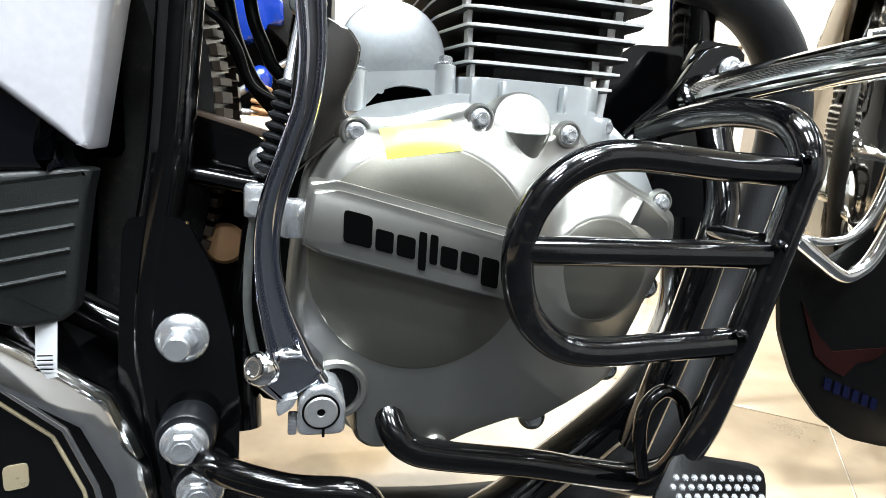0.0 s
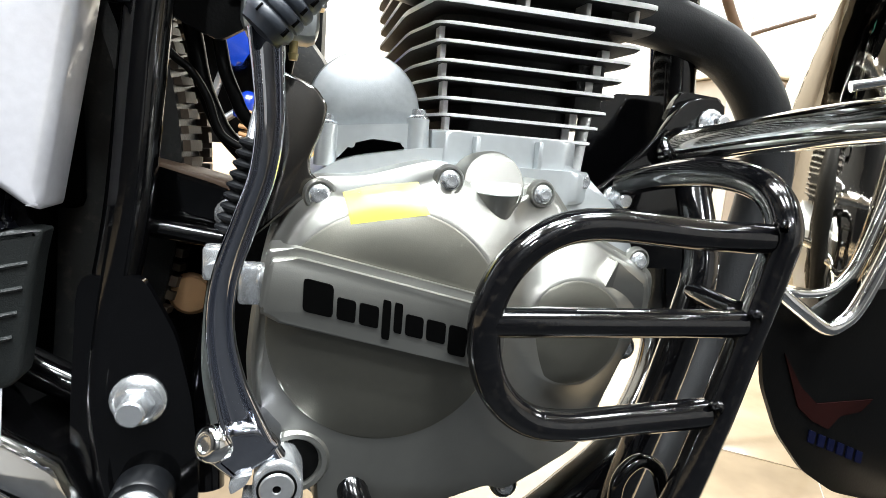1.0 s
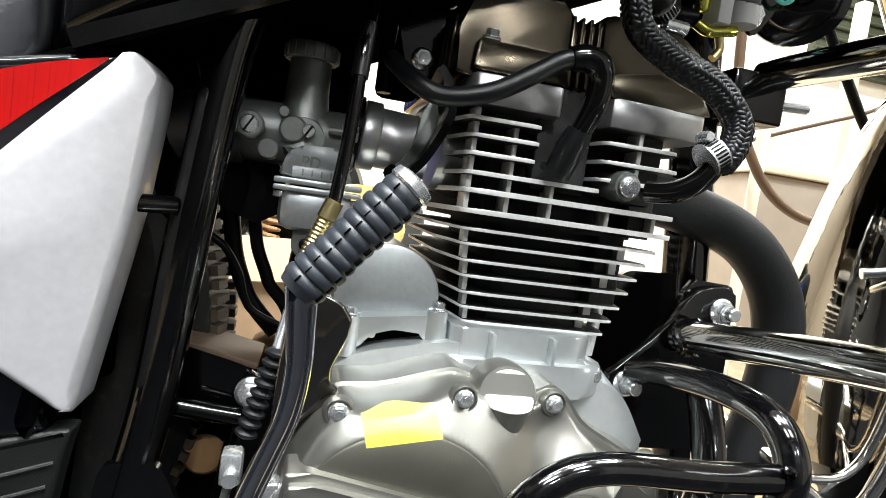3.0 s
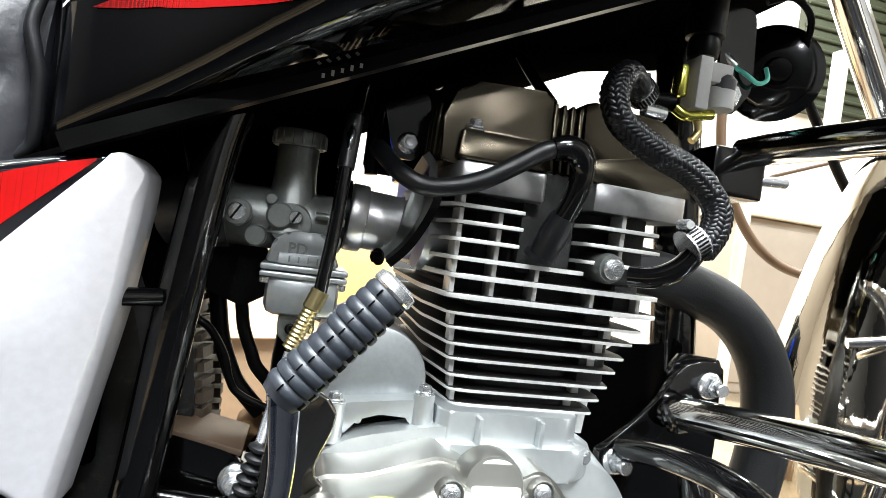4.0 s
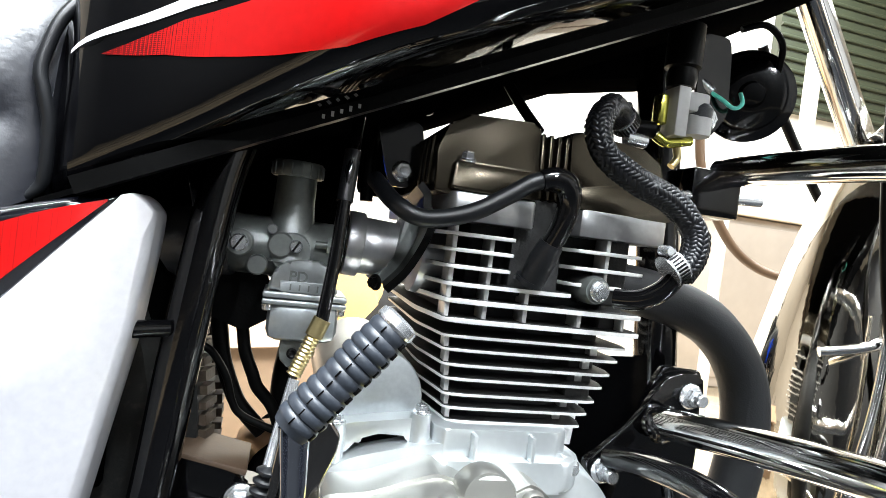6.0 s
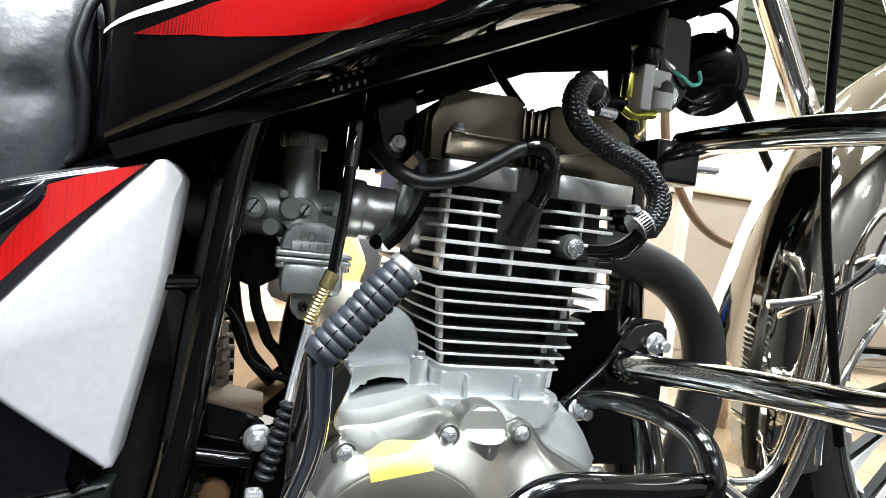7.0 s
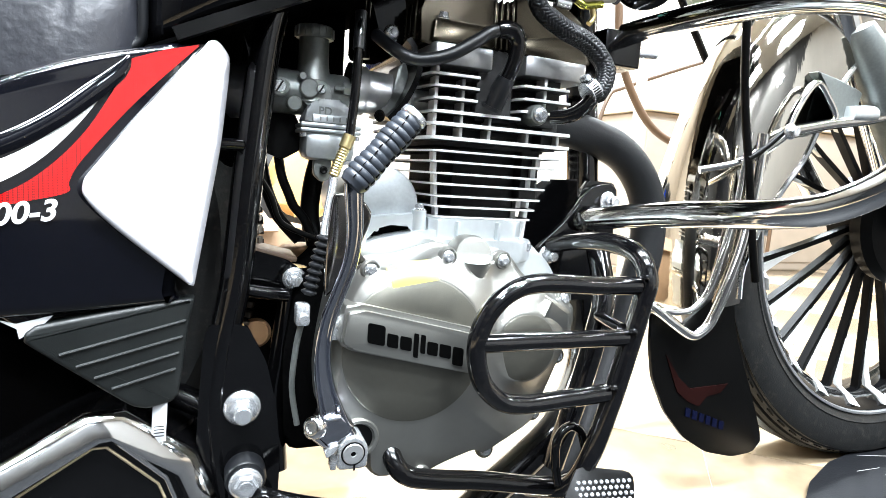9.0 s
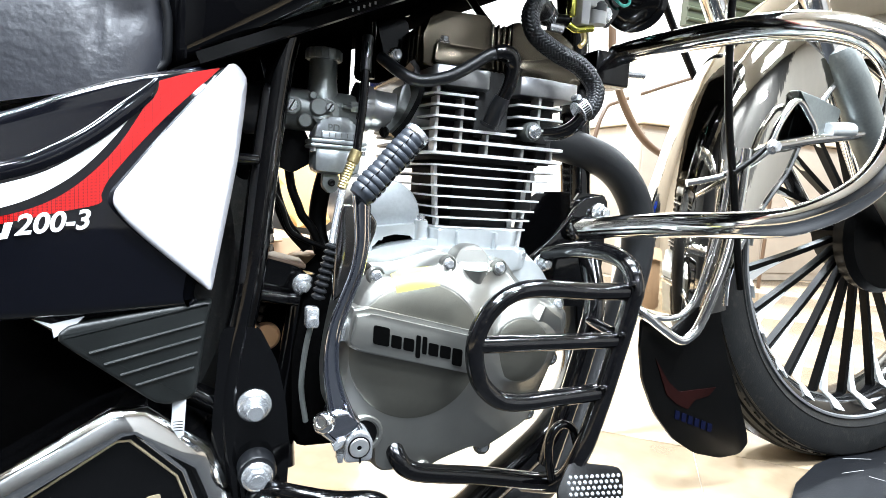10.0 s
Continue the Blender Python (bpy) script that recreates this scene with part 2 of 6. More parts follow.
# ---- mesh helpers ----
def part(name, bm, mat, parent=None, label="", smooth=True, m=None):
    me = bpy.data.meshes.new(name)
    bmesh.ops.recalc_face_normals(bm, faces=bm.faces)
    bm.to_mesh(me)
    bm.free()
    for p in me.polygons:
        p.use_smooth = smooth
    if smooth:
        me.set_sharp_from_angle(angle=radians(38))
    me.materials.append(mat)
    ob = new(name, me)
    if m is not None:
        ob.matrix_world = m
    if parent is not None:
        ob.parent = parent
    if label:
        ob["label"] = label
    return ob


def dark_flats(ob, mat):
    """The level faces of a fin take the second material, black paint above and painted-in shade below; its edges keep
    the first.
    """
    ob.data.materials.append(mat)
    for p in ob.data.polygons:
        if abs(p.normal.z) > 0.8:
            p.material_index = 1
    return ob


def again(ob, m, parent=None):
    """Another object on the same mesh."""
    o = new(ob.name.split(".")[0], ob.data)
    o.parent = parent if parent is not None else ob.parent
    o.matrix_basis = m
    return o


def smooth_path(pts, steps=6):
    pts = [Vector(p) for p in pts]
    out = []
    for i in range(len(pts) - 1):
        p0, p1, p2, p3 = pts[max(i - 1, 0)], pts[i], pts[i + 1], pts[min(i + 2, len(pts) - 1)]
        for k in range(steps):
            t = k / steps
            out.append(0.5 * ((2 * p1) + (p2 - p0) * t + (2 * p0 - 5 * p1 + 4 * p2 - p3) * t * t + (3 * p1 - p0 - 3 * p2 + p3) * t ** 3))
    out.append(pts[-1])
    return out


def circle(r, seg=14):
    return [(r * math.cos(2 * math.pi * k / seg), r * math.sin(2 * math.pi * k / seg)) for k in range(seg)]


def sweep(pts, profile, steps=6, up=(0, 0, 1), scales=None, bm=None, closed=False, cap=True):
    """A profile (radius or list of 2D points) carried along a smooth path."""
    bm = bm or bmesh.new()
    path = smooth_path(pts, steps) if steps > 1 else [Vector(p) for p in pts]
    if isinstance(profile, (int, float)):
        profile = circle(profile)
    n, rings, side = len(path), [], None
    for i, p in enumerate(path):
        a, b = path[(i - 1) % n if closed else max(i - 1, 0)], path[(i + 1) % n if closed else min(i + 1, n - 1)]
        d = (b - a).normalized()
        if side is None:
            side = d.cross(Vector(up))
            if side.length < 1e-4:
                side = d.cross(Vector((1, 0, 0)))
        side = (side - d * side.dot(d)).normalized()
        other = side.cross(d)
        s = 1.0
        if scales:
            f = i / (n - 1) * (len(scales) - 1)
            k = min(int(f), len(scales) - 2)
            s = scales[k] + (scales[k + 1] - scales[k]) * (f - k)
        rings.append([bm.verts.new(p + side * (u * s) + other * (v * s)) for u, v in profile])
    m = len(profile)
    for i in range(n if closed else n - 1):
        a, b = rings[i], rings[(i + 1) % n]
        for k in range(m):
            bm.faces.new((a[k], a[(k + 1) % m], b[(k + 1) % m], b[k]))
    if cap and not closed:
        bm.faces.new(rings[0])
        bm.faces.new(rings[-1])
    return bm


def lathe(profile, seg=32, m=None, bm=None):
    """Profile of (radius, height) turned round z, then moved by m."""
    bm = bm or bmesh.new()
    m = m or Matrix()
    rings = []
    for r, h in profile:
        if r < 1e-6:
            rings.append([bm.verts.new(m @ Vector((0, 0, h)))])
        else:
            rings.append([bm.verts.new(m @ Vector((r * math.cos(2 * math.pi * k / seg), r * math.sin(2 * math.pi * k / seg), h))) for k in range(seg)])
    for a, b in zip(rings, rings[1:]):
        for k in range(seg):
            q = [a[k % len(a)], a[(k + 1) % len(a)], b[(k + 1) % len(b)], b[k % len(b)]]
            q = list(dict.fromkeys(q))
            if len(q) > 2:
                bm.faces.new(q)
    for ring in (rings[0], rings[-1]):
        if len(ring) > 2:
            bm.faces.new(ring)
    return bm


def towards(x, y, z, way=(0, -1, 0)):
    """A pose whose z axis points along way (to the bike's right side by itself)."""
    return Matrix.Translation((x, y, z)) @ Vector(way).to_track_quat("Z", "Y").to_matrix().to_4x4()


def prism(outline, front, depth, bevel=0.0, segs=2, bm=None):
    """An outline in x and z, its front at y = front (a number or a function of x, z), going back by depth."""
    bm = bm or bmesh.new()
    f = front if callable(front) else (lambda x, z: front)
    a = [bm.verts.new((x, f(x, z), z)) for x, z in outline]
    b = [bm.verts.new((x, f(x, z) + depth, z)) for x, z in outline]
    face = bm.faces.new(a)
    bm.faces.new(b[::-1])
    n = len(a)
    for k in range(n):
        bm.faces.new((a[k], b[k], b[(k + 1) % n], a[(k + 1) % n]))
    if bevel:
        edges = list(face.edges)
        bmesh.ops.bevel(bm, geom=edges, offset=bevel, segments=segs, profile=0.5, affect="EDGES", clamp_overlap=True)
    return bm


def softened(outline, times=2):
    """The outline with its corners cut again and again."""
    for _ in range(times):
        out = []
        for i in range(len(outline)):
            a, b = outline[i], outline[(i + 1) % len(outline)]
            out += [(a[0] * 0.75 + b[0] * 0.25, a[1] * 0.75 + b[1] * 0.25), (a[0] * 0.25 + b[0] * 0.75, a[1] * 0.25 + b[1] * 0.75)]
        outline = out
    return outline


def pillow(outline, front, depth, r, steps=4):
    """A plate with a rounded rim of radius r: outline in x and z, front at y = front(x, z), going back by depth."""
    f = front if callable(front) else (lambda x, z: front)
    n = len(outline)
    area = sum(outline[i][0] * outline[(i + 1) % n][1] - outline[(i + 1) % n][0] * outline[i][1] for i in range(n))
    turn = 1 if area > 0 else -1
    inward = []
    for i in range(n):
        d = (Vector(outline[(i + 1) % n]) - Vector(outline[i - 1])).normalized()
        inward.append(Vector((-d.y, d.x)) * turn)
    room = []
    for i in range(n):
        gaps = [math.dist(outline[i], outline[k]) for k in range(n) if min(abs(i - k), n - abs(i - k)) > 7]
        room.append(min([r] + [0.40 * g for g in gaps]))
    bm = bmesh.new()
    rings = [[bm.verts.new((x, f(x, z) + depth, z)) for x, z in outline]]
    for k in range(steps + 1):
        a = math.pi / 2 * k / steps
        ring = []
        for (x, z), w, rr in zip(outline, inward, room):
            px, pz = x + w.x * rr * (1 - math.cos(a)), z + w.y * rr * (1 - math.cos(a))
            ring.append(bm.verts.new((px, f(px, pz) + r * (1 - math.sin(a)), pz)))
        rings.append(ring)
    for a, b in zip(rings, rings[1:]):
        for k in range(n):
            bm.faces.new((a[k], a[(k + 1) % n], b[(k + 1) % n], b[k]))
    bm.faces.new(rings[0][::-1])
    bm.faces.new(rings[-1])
    return bm


def rounded(outline, r=0.2, steps=3):
    """The outline with its corners cut to smooth curves; r is the share of each edge."""
    out, n = [], len(outline)
    for i in range(n):
        p, a, b = Vector(outline[i]), Vector(outline[i - 1]), Vector(outline[(i + 1) % n])
        s, e = p + (a - p) * r, p + (b - p) * r
        for k in range(steps + 1):
            t = k / steps
            q = s * (1 - t) ** 2 + p * 2 * t * (1 - t) + e * t * t
            out.append((q.x, q.y))
    return out


def box(cx, cy, cz, sx, sy, sz, bevel=0.0, m=None, bm=None):
    bm = bm or bmesh.new()
    made = bmesh.ops.create_cube(bm, size=1.0)["verts"]
    for v in made:
        v.co = Vector((v.co.x * sx, v.co.y * sy, v.co.z * sz))
    if bevel:
        edges = list({e for v in made for e in v.link_edges})
        got = bmesh.ops.bevel(bm, geom=edges, offset=bevel, segments=2, profile=0.5, affect="EDGES")
        made = list({v for f in got["faces"] for v in f.verts} | {v for v in made if v.is_valid})
    t = Matrix.Translation((cx, cy, cz)) @ (m or Matrix())
    for v in made:
        v.co = t @ v.co
    return bm


def hex_profile(r):
    return [(r * math.cos(math.pi / 3 * k), r * math.sin(math.pi / 3 * k)) for k in range(6)]


def bolt_mesh(flange, head, height, stud=0.0, stud_len=0.0, dish=True):
    """A flanged hexagon bolt, its seat at z = 0."""
    bm = lathe([(flange, 0), (flange, flange * 0.12), (flange * 0.9, flange * 0.24), (head, flange * 0.34), (0.001, flange * 0.36)], 20)
    sweep([(0, 0, flange * 0.2), (0, 0, height * 0.85)], hex_profile(head), 1, (0, 1, 0), bm=bm)
    sweep([(0, 0, height * 0.84), (0, 0, height)], hex_profile(head * 0.9), 1, (0, 1, 0), bm=bm)
    if stud:
        lathe([(stud, 0), (stud, height + stud_len * 0.9), (stud * 0.85, height + stud_len), (0, height + stud_len)], 14, bm=bm)
    elif dish:
        lathe([(head * 0.62, height), (head * 0.6, height + head * 0.06), (head * 0.42, height + head * 0.03), (0, height + head * 0.03)], 14, bm=bm)
    return bm


BOLT_CACHE = {}


def bolt(name, at, parent, flange, head, height, stud=0.0, stud_len=0.0, way=(0, -1, 0), mat=None, label="", cross=False):
    key = (name, flange, head, height, stud, stud_len)
    mat = mat or M_ZINC
    m = towards(*at, way)
    if key in BOLT_CACHE:
        return again(BOLT_CACHE[key], m, parent)
    bm = bolt_mesh(flange, head, height, stud, stud_len)
    if cross:
        box(0, 0, height, head * 1.1, head * 0.25, head * 0.2, bm=bm)
        box(0, 0, height, head * 0.25, head * 1.1, head * 0.2, bm=bm)
    ob = part(name, bm, mat, parent, label)
    ob.matrix_basis = m
    BOLT_CACHE[key] = ob
    return ob


# ---- the showroom ----
X0, X1, Y0, Y1, ZC = -3.2, 6.0, -2.6, 3.4, 3.2
FLOOR = tagged(part("floor", box((X0 + X1) / 2, (Y0 + Y1) / 2, -0.0515, X1 - X0, Y1 - Y0, 0.1), M_JOINT, smooth=False), "polished beige stone floor with fine joints", "floor", kind="structure")
tagged(part("wall_north", box((X1 - 0.8) / 2, Y1 + 0.05, ZC / 2, X1 + 1.0, 0.1, ZC), M_WALL, smooth=False), "cream painted showroom wall", "wall", kind="structure")
# unseen walls: dark ones keep paint black, paler ones streak the chrome
tagged(part("wall_south", box((X0 + 1.4) / 2, Y0 - 0.05, ZC / 2, 1.6 - X0, 0.1, ZC), M_DARK_WALL, smooth=False), "unseen wall, near-black to keep reflections dark", "wall", kind="structure")
tagged(part("wall_southeast", box((X1 + 1.6) / 2, Y0 - 0.05, ZC / 2, X1 - 1.4, 0.1, ZC), M_STONE_WALL, smooth=False), "unseen stone grey wall that brightens the chrome reflections", "wall", kind="structure")
tagged(part("wall_west", box(X0 - 0.05, (Y0 + 0.6) / 2, ZC / 2, 0.1, 0.6 - Y0, ZC), M_DIM_WALL, smooth=False), "unseen side wall, darkened to keep reflections dark", "wall", kind="structure")
tagged(part("wall_northwest", box(X0 - 0.05, (Y1 + 0.6) / 2, ZC / 2, 0.1, Y1 - 0.6, ZC), M_TAN_WALL, smooth=False), "unseen tan side wall that tones the chrome reflections", "wall", kind="structure")
tagged(part("wall_north_end", box((X0 - 1.0) / 2, Y1 + 0.05, ZC / 2, -1.0 - X0, 0.1, ZC), M_TAN_WALL, smooth=False), "unseen tan end wall that tones the mudguard's reflection", "wall", kind="structure")
tagged(part("wall_east", box(X1 + 0.05, (Y0 + Y1) / 2, ZC / 2, 0.1, Y1 - Y0, ZC), M_TAN_WALL, smooth=False), "unseen tan side wall that tones the chrome reflections", "wall", kind="structure")
tagged(part("ceiling", box((X0 + X1) / 2, (Y0 + Y1) / 2, ZC + 0.05, X1 - X0 + 0.2, Y1 - Y0 + 0.2, 0.1), M_GREY_CEILING, smooth=False), "dim grey board ceiling", "ceiling", kind="structure")

# stone tiles of the floor, with open joints
tile_bm = box(0, 0, 0, 0.5984, 0.5984, 0.02, 0.0005)
TILE = part("floor_tile", tile_bm, M_FLOOR, FLOOR)
lay = pose(0.58, 0.478, -0.010, 0, 0, 51.0)
TILE.matrix_basis = lay @ Matrix.Translation((0.3, 0.3, 0))
for i in range(-11, 12):
    for j in range(-11, 12):
        at = lay @ Matrix.Translation((0.3 + 0.6 * i, 0.3 + 0.6 * j, 0))
        corners = [at @ Vector((0.3 * u, 0.3 * v, 0)) for u in (-1, 1) for v in (-1, 1)]
        held = [X0 < c.x < X1 and Y0 < c.y < Y1 for c in corners]
        if not (i or j) or max(c.x for c in corners) < X0 or min(c.x for c in corners) > X1 or max(c.y for c in corners) < Y0 or min(c.y for c in corners) > Y1:
            continue
        if all(held):
            again(TILE, at)
            continue
        cut = box(0, 0, 0, 0.5984, 0.5984, 0.02, m=at)
        for spot, way in (((X0, 0, 0), (-1, 0, 0)), ((X1, 0, 0), (1, 0, 0)), ((0, Y0, 0), (0, -1, 0)), ((0, Y1, 0), (0, 1, 0))):
            bmesh.ops.bisect_plane(cut, geom=cut.verts[:] + cut.edges[:] + cut.faces[:], plane_co=spot, plane_no=way, clear_outer=True)
        if len(cut.faces) > 2:
            part("floor_tile", cut, M_FLOOR, FLOOR)

# ---- the motorcycle ----
BASE = Vector((0.2, 0.43, 0.0))
BIKE = tagged(new("motorcycle"), "black, silver and red motorcycle with chrome crash bars", "motorcycle")
BIKE.location = BASE
CY = 0.43


def bike_part(name, bm, mat, label="", smooth=True):
    ob = part(name, bm, mat, None, label, smooth)
    ob.parent = BIKE
    ob.matrix_parent_inverse = Matrix.Translation(-BASE)
    return ob


def slab(outline, z0, z1, bevel=0.0, bm=None):
    """An outline in x and y between two heights."""
    bm = bm or bmesh.new()
    a = [bm.verts.new((x, y, z0)) for x, y in outline]
    b = [bm.verts.new((x, y, z1)) for x, y in outline]
    faces = [bm.faces.new(a[::-1]), bm.faces.new(b)]
    n = len(a)
    for k in range(n):
        bm.faces.new((a[k], a[(k + 1) % n], b[(k + 1) % n], b[k]))
    if bevel:
        bmesh.ops.bevel(bm, geom=list({e for f in faces for e in f.edges}), offset=bevel, segments=2, profile=0.5, affect="EDGES")
    return bm


# crankcase
CASE_OUT = [(0.024, 0.15), (0.022, 0.255), (0.030, 0.288), (0.05, 0.300), (0.10, 0.310), (0.19, 0.305), (0.215, 0.280), (0.233, 0.25), (0.233, 0.20), (0.20, 0.14), (0.14, 0.125), (0.08, 0.115), (0.04, 0.12)]
bike_part("crankcase", prism(rounded(CASE_OUT, 0.25), 0.335, 0.19, 0.006), M_ALU_PALE, "pale cast aluminium crankcase")
# rear of the pale casting, its shade painted as black
bike_part("crankcase_rear", prism(rounded([(-0.012, 0.118), (-0.016, 0.200), (-0.006, 0.262), (0.020, 0.285), (0.040, 0.280), (0.040, 0.118)], 0.2), 0.352, 0.15, 0.006), M_VOID, "rear of the crankcase, blackened for its shade")
COVER_OUT = [(0.008, 0.170), (0.005, 0.2), (0.007, 0.225), (0.013, 0.262), (0.022, 0.279), (0.034, 0.291), (0.057, 0.292), (0.082, 0.300), (0.094, 0.303), (0.107, 0.299), (0.122, 0.291), (0.140, 0.293), (0.150, 0.298), (0.160, 0.292), (0.172, 0.277), (0.197, 0.264), (0.214, 0.257), (0.226, 0.248), (0.227, 0.231), (0.215, 0.216), (0.207, 0.20), (0.204, 0.175), (0.197, 0.155), (0.185, 0.148), (0.160, 0.141), (0.139, 0.130), (0.128, 0.135), (0.100, 0.127), (0.082, 0.119), (0.070, 0.122), (0.045, 0.121), (0.036, 0.128), (0.034, 0.150), (0.020, 0.160)]


def smooth_max(a, b, k):
    h = max(k - abs(a - b), 0.0) / k
    return max(a, b) + h * h * k * 0.25


def cover_height(x, z, s):
    """How far the casting stands out from its joint face."""
    d1, d2 = math.hypot(x - 0.0690, z - 0.2270), math.hypot(x - 0.1655, z - 0.2215)
    lean = max(-1.0, min(1.0, (z - 0.2200) / max(d1, 0.02) * 1.6))
    fall = 0.60 + (0.18 if lean > 0 else 0.47) * lean
    h = 0.0360 - max(0.0, d1 - 0.0550) * fall
    h = smooth_max(h, 0.0270 - max(0.0, d2 - 0.0280) * 0.62, 0.010)
    h = smooth_max(h, 0.0120 - 0.02 * max(0.0, math.hypot(x - 0.1195, z - 0.290) - 0.016) / 0.03, 0.008)
    h = smooth_max(h, 0.008, 0.006)
    e = min(max((0.985 - s) / 0.060, 0.0), 1.0)
    return h * e * e * (3 - 2 * e)


def cast_cover(outline, centre, rings=46, sub=4):
    line = []
    n = len(outline)
    for i in range(n):
        for k in range(sub):
            a, b = outline[i], outline[(i + 1) % n]
            line.append((a[0] + (b[0] - a[0]) * k / sub, a[1] + (b[1] - a[1]) * k / sub))
    bm = bmesh.new()
    prev = [bm.verts.new((x, 0.338, z)) for x, z in line]
    bm.faces.new(prev[::-1])
    levels = [(1.0, 0.0)] + [(1.0 - 0.985 * k / rings, None) for k in range(rings + 1)]
    for s, flat in levels:
        ring = []
        for x, z in line:
            px, pz = centre[0] + (x - centre[0]) * s, centre[1] + (z - centre[1]) * s
            ring.append(bm.verts.new((px, 0.3095 if flat is not None else 0.3075 - cover_height(px, pz, s), pz)))
        for k in range(len(ring)):
            bm.faces.new((prev[k], prev[(k + 1) % len(ring)], ring[(k + 1) % len(ring)], ring[k]))
        prev = ring
    bm.faces.new(prev)
    return bm


def outline_share(outline, centre, x, z):
    """How far (x, z) lies on the way from the centre to the outline."""
    dx, dz, best = x - centre[0], z - centre[1], 9.0
    for (ax, az), (bx, bz) in zip(outline, outline[1:] + outline[:1]):
        ex, ez = bx - ax, bz - az
        det = dx * -ez + dz * ex
        if abs(det) < 1e-12:
            continue
        k = ((ax - centre[0]) * -ez + (az - centre[1]) * ex) / det
        u = (dx * (az - centre[1]) - dz * (ax - centre[0])) / det
        if k > 0 and -1e-6 <= u <= 1 + 1e-6:
            best = min(best, k)
    return 1.0 / best


EDGE_LINE = rounded(COVER_OUT, 0.3)
cover_bm = cast_cover(rounded(COVER_OUT, 0.3), (0.105, 0.213))
lathe([(0.019, 0), (0.0168, 0.012), (0.0150, 0.015), (0, 0.015)], 32, towards(0.1195, 0.306, 0.2905, (0, -1, 0.25)), cover_bm)
BOSSES = []
for cx, cz in ((0.036, 0.284), (0.0945, 0.2944), (0.148, 0.290), (0.0816, 0.127), (0.139, 0.136), (0.193, 0.154), (0.206, 0.208), (0.214, 0.256)):
    BOSSES.append((cx, cz))
COVER = bike_part("clutch_cover", cover_bm, M_COVER, "satin bronze-grey clutch cover with a raised bar")
for cx, cz in BOSSES:
    by = 0.3068 - cover_height(cx, cz, outline_share(EDGE_LINE, (0.105, 0.213), cx, cz))
    part("bolt_boss", lathe([(0.0076, 0), (0.0072, 0.0030), (0.0064, 0.0045), (0.0058, 0.0045), (0.0055, 0.0033), (0, 0.0033)], 24, towards(cx, by + 0.0020, cz)), M_COVER, COVER)
    bolt("cover_bolt", (cx, by - 0.0012, cz), COVER, 0.0050, 0.0036, 0.0042)
part("medallion", lathe([(0.0540, 0), (0.0540, 0.0012), (0.0530, 0.0020), (0.03, 0.0030), (0, 0.0034)], 96, towards(0.0690, 0.2725, 0.2270)), M_MEDAL, COVER, "round cover face with its upright shade put into the colour")
part("crank_cap", lathe([(0.0275, 0), (0.0275, 0.0012), (0.0262, 0.0020), (0.012, 0.0028), (0, 0.0030)], 48, towards(0.1655, 0.2818, 0.2215)), M_MEDAL, COVER, "round cap over the crankshaft, darkened for its shade")
part("cover_facet", prism(rounded([(0.186, 0.2600), (0.206, 0.2465), (0.2115, 0.2290), (0.1850, 0.2265), (0.1790, 0.2400)], 0.06), lambda x, z: 0.2785 + 0.16 * (x - 0.18) + 0.30 * max(0.0, 0.252 - z), 0.014, 0.0012, 2), M_COVER, COVER)
bar = [(0.0165, 0.2590), (0.0285, 0.2595), (0.1215, 0.2375), (0.1215, 0.2075), (0.020, 0.2330), (0.0135, 0.2365)]
part("name_bar", prism(rounded(bar, 0.12), 0.2610, 0.024, 0.0036, 4), M_COVER, COVER, "raised bar that carries the black lettering")
part("bar_step", prism(rounded([(0.0150, 0.2625), (0.0280, 0.2632), (0.1235, 0.2408), (0.1235, 0.2060), (0.019, 0.2310), (0.0122, 0.2350)], 0.12), 0.2655, 0.02, 0.0030, 3), M_COVER, COVER)
# lettering of the bar as plain dark blocks
slope = (0.2375 - 0.2595) / (0.1215 - 0.0285)
lx = 0.0300
for wid, top, low in ((0.0125, 1.0, 0.0), (0.0080, 0.68, 0.0), (0.0084, 0.68, 0.0), (0.0036, 0.95, -0.28), (0.0036, 0.95, 0.0), (0.0080, 0.68, 0.0), (0.0088, 0.68, 0.0), (0.0084, 0.68, -0.28)):
    zb = 0.2375 + slope * (lx - 0.030)
    hgt = 0.0142
    quad = [(lx, zb + low * hgt), (lx + wid, zb + low * hgt + slope * wid), (lx + wid, zb + top * hgt + slope * wid), (lx, zb + top * hgt)]
    part("lettering_block", prism(rounded(quad, 0.14, 2), 0.2602, 0.002), M_INK, COVER, smooth=False)
    lx += wid + 0.0016
# filler cap
cap_axis = Vector((0.0, -0.12, 1.0)).normalized()
cap_turn = Matrix((Vector((1, 0, 0)), cap_axis.cross(Vector((1, 0, 0))), cap_axis)).transposed().to_4x4()
cap_m = Matrix.Translation((0.1205, 0.2950, 0.2900)) @ cap_turn
part("filler_neck", lathe([(0.0050, -0.026), (0.0085, -0.018), (0.0115, -0.008), (0.0130, -0.001), (0.0132, 0.0), (0, 0.0)], 40, cap_m), M_COVER, COVER)
cap = part("filler_cap", lathe([(0.0130, 0), (0.0137, 0.0006), (0.0137, 0.0034), (0.0130, 0.0046), (0.0116, 0.0050), (0, 0.0050)], 44, cap_m), M_CAP, COVER, "pale green-grey screw cap of the oil filler")
wing = prism([(0.0128 * math.cos(a), 0.0046 + 0.0125 * math.sin(a) ** 0.7) for a in np.linspace(0.0, math.pi, 21)], 0.0010, 0.0058, 0.0010, 2)
for v in wing.verts:
    v.co = cap_m @ v.co
part("cap_wing", wing, M_CAP, COVER)
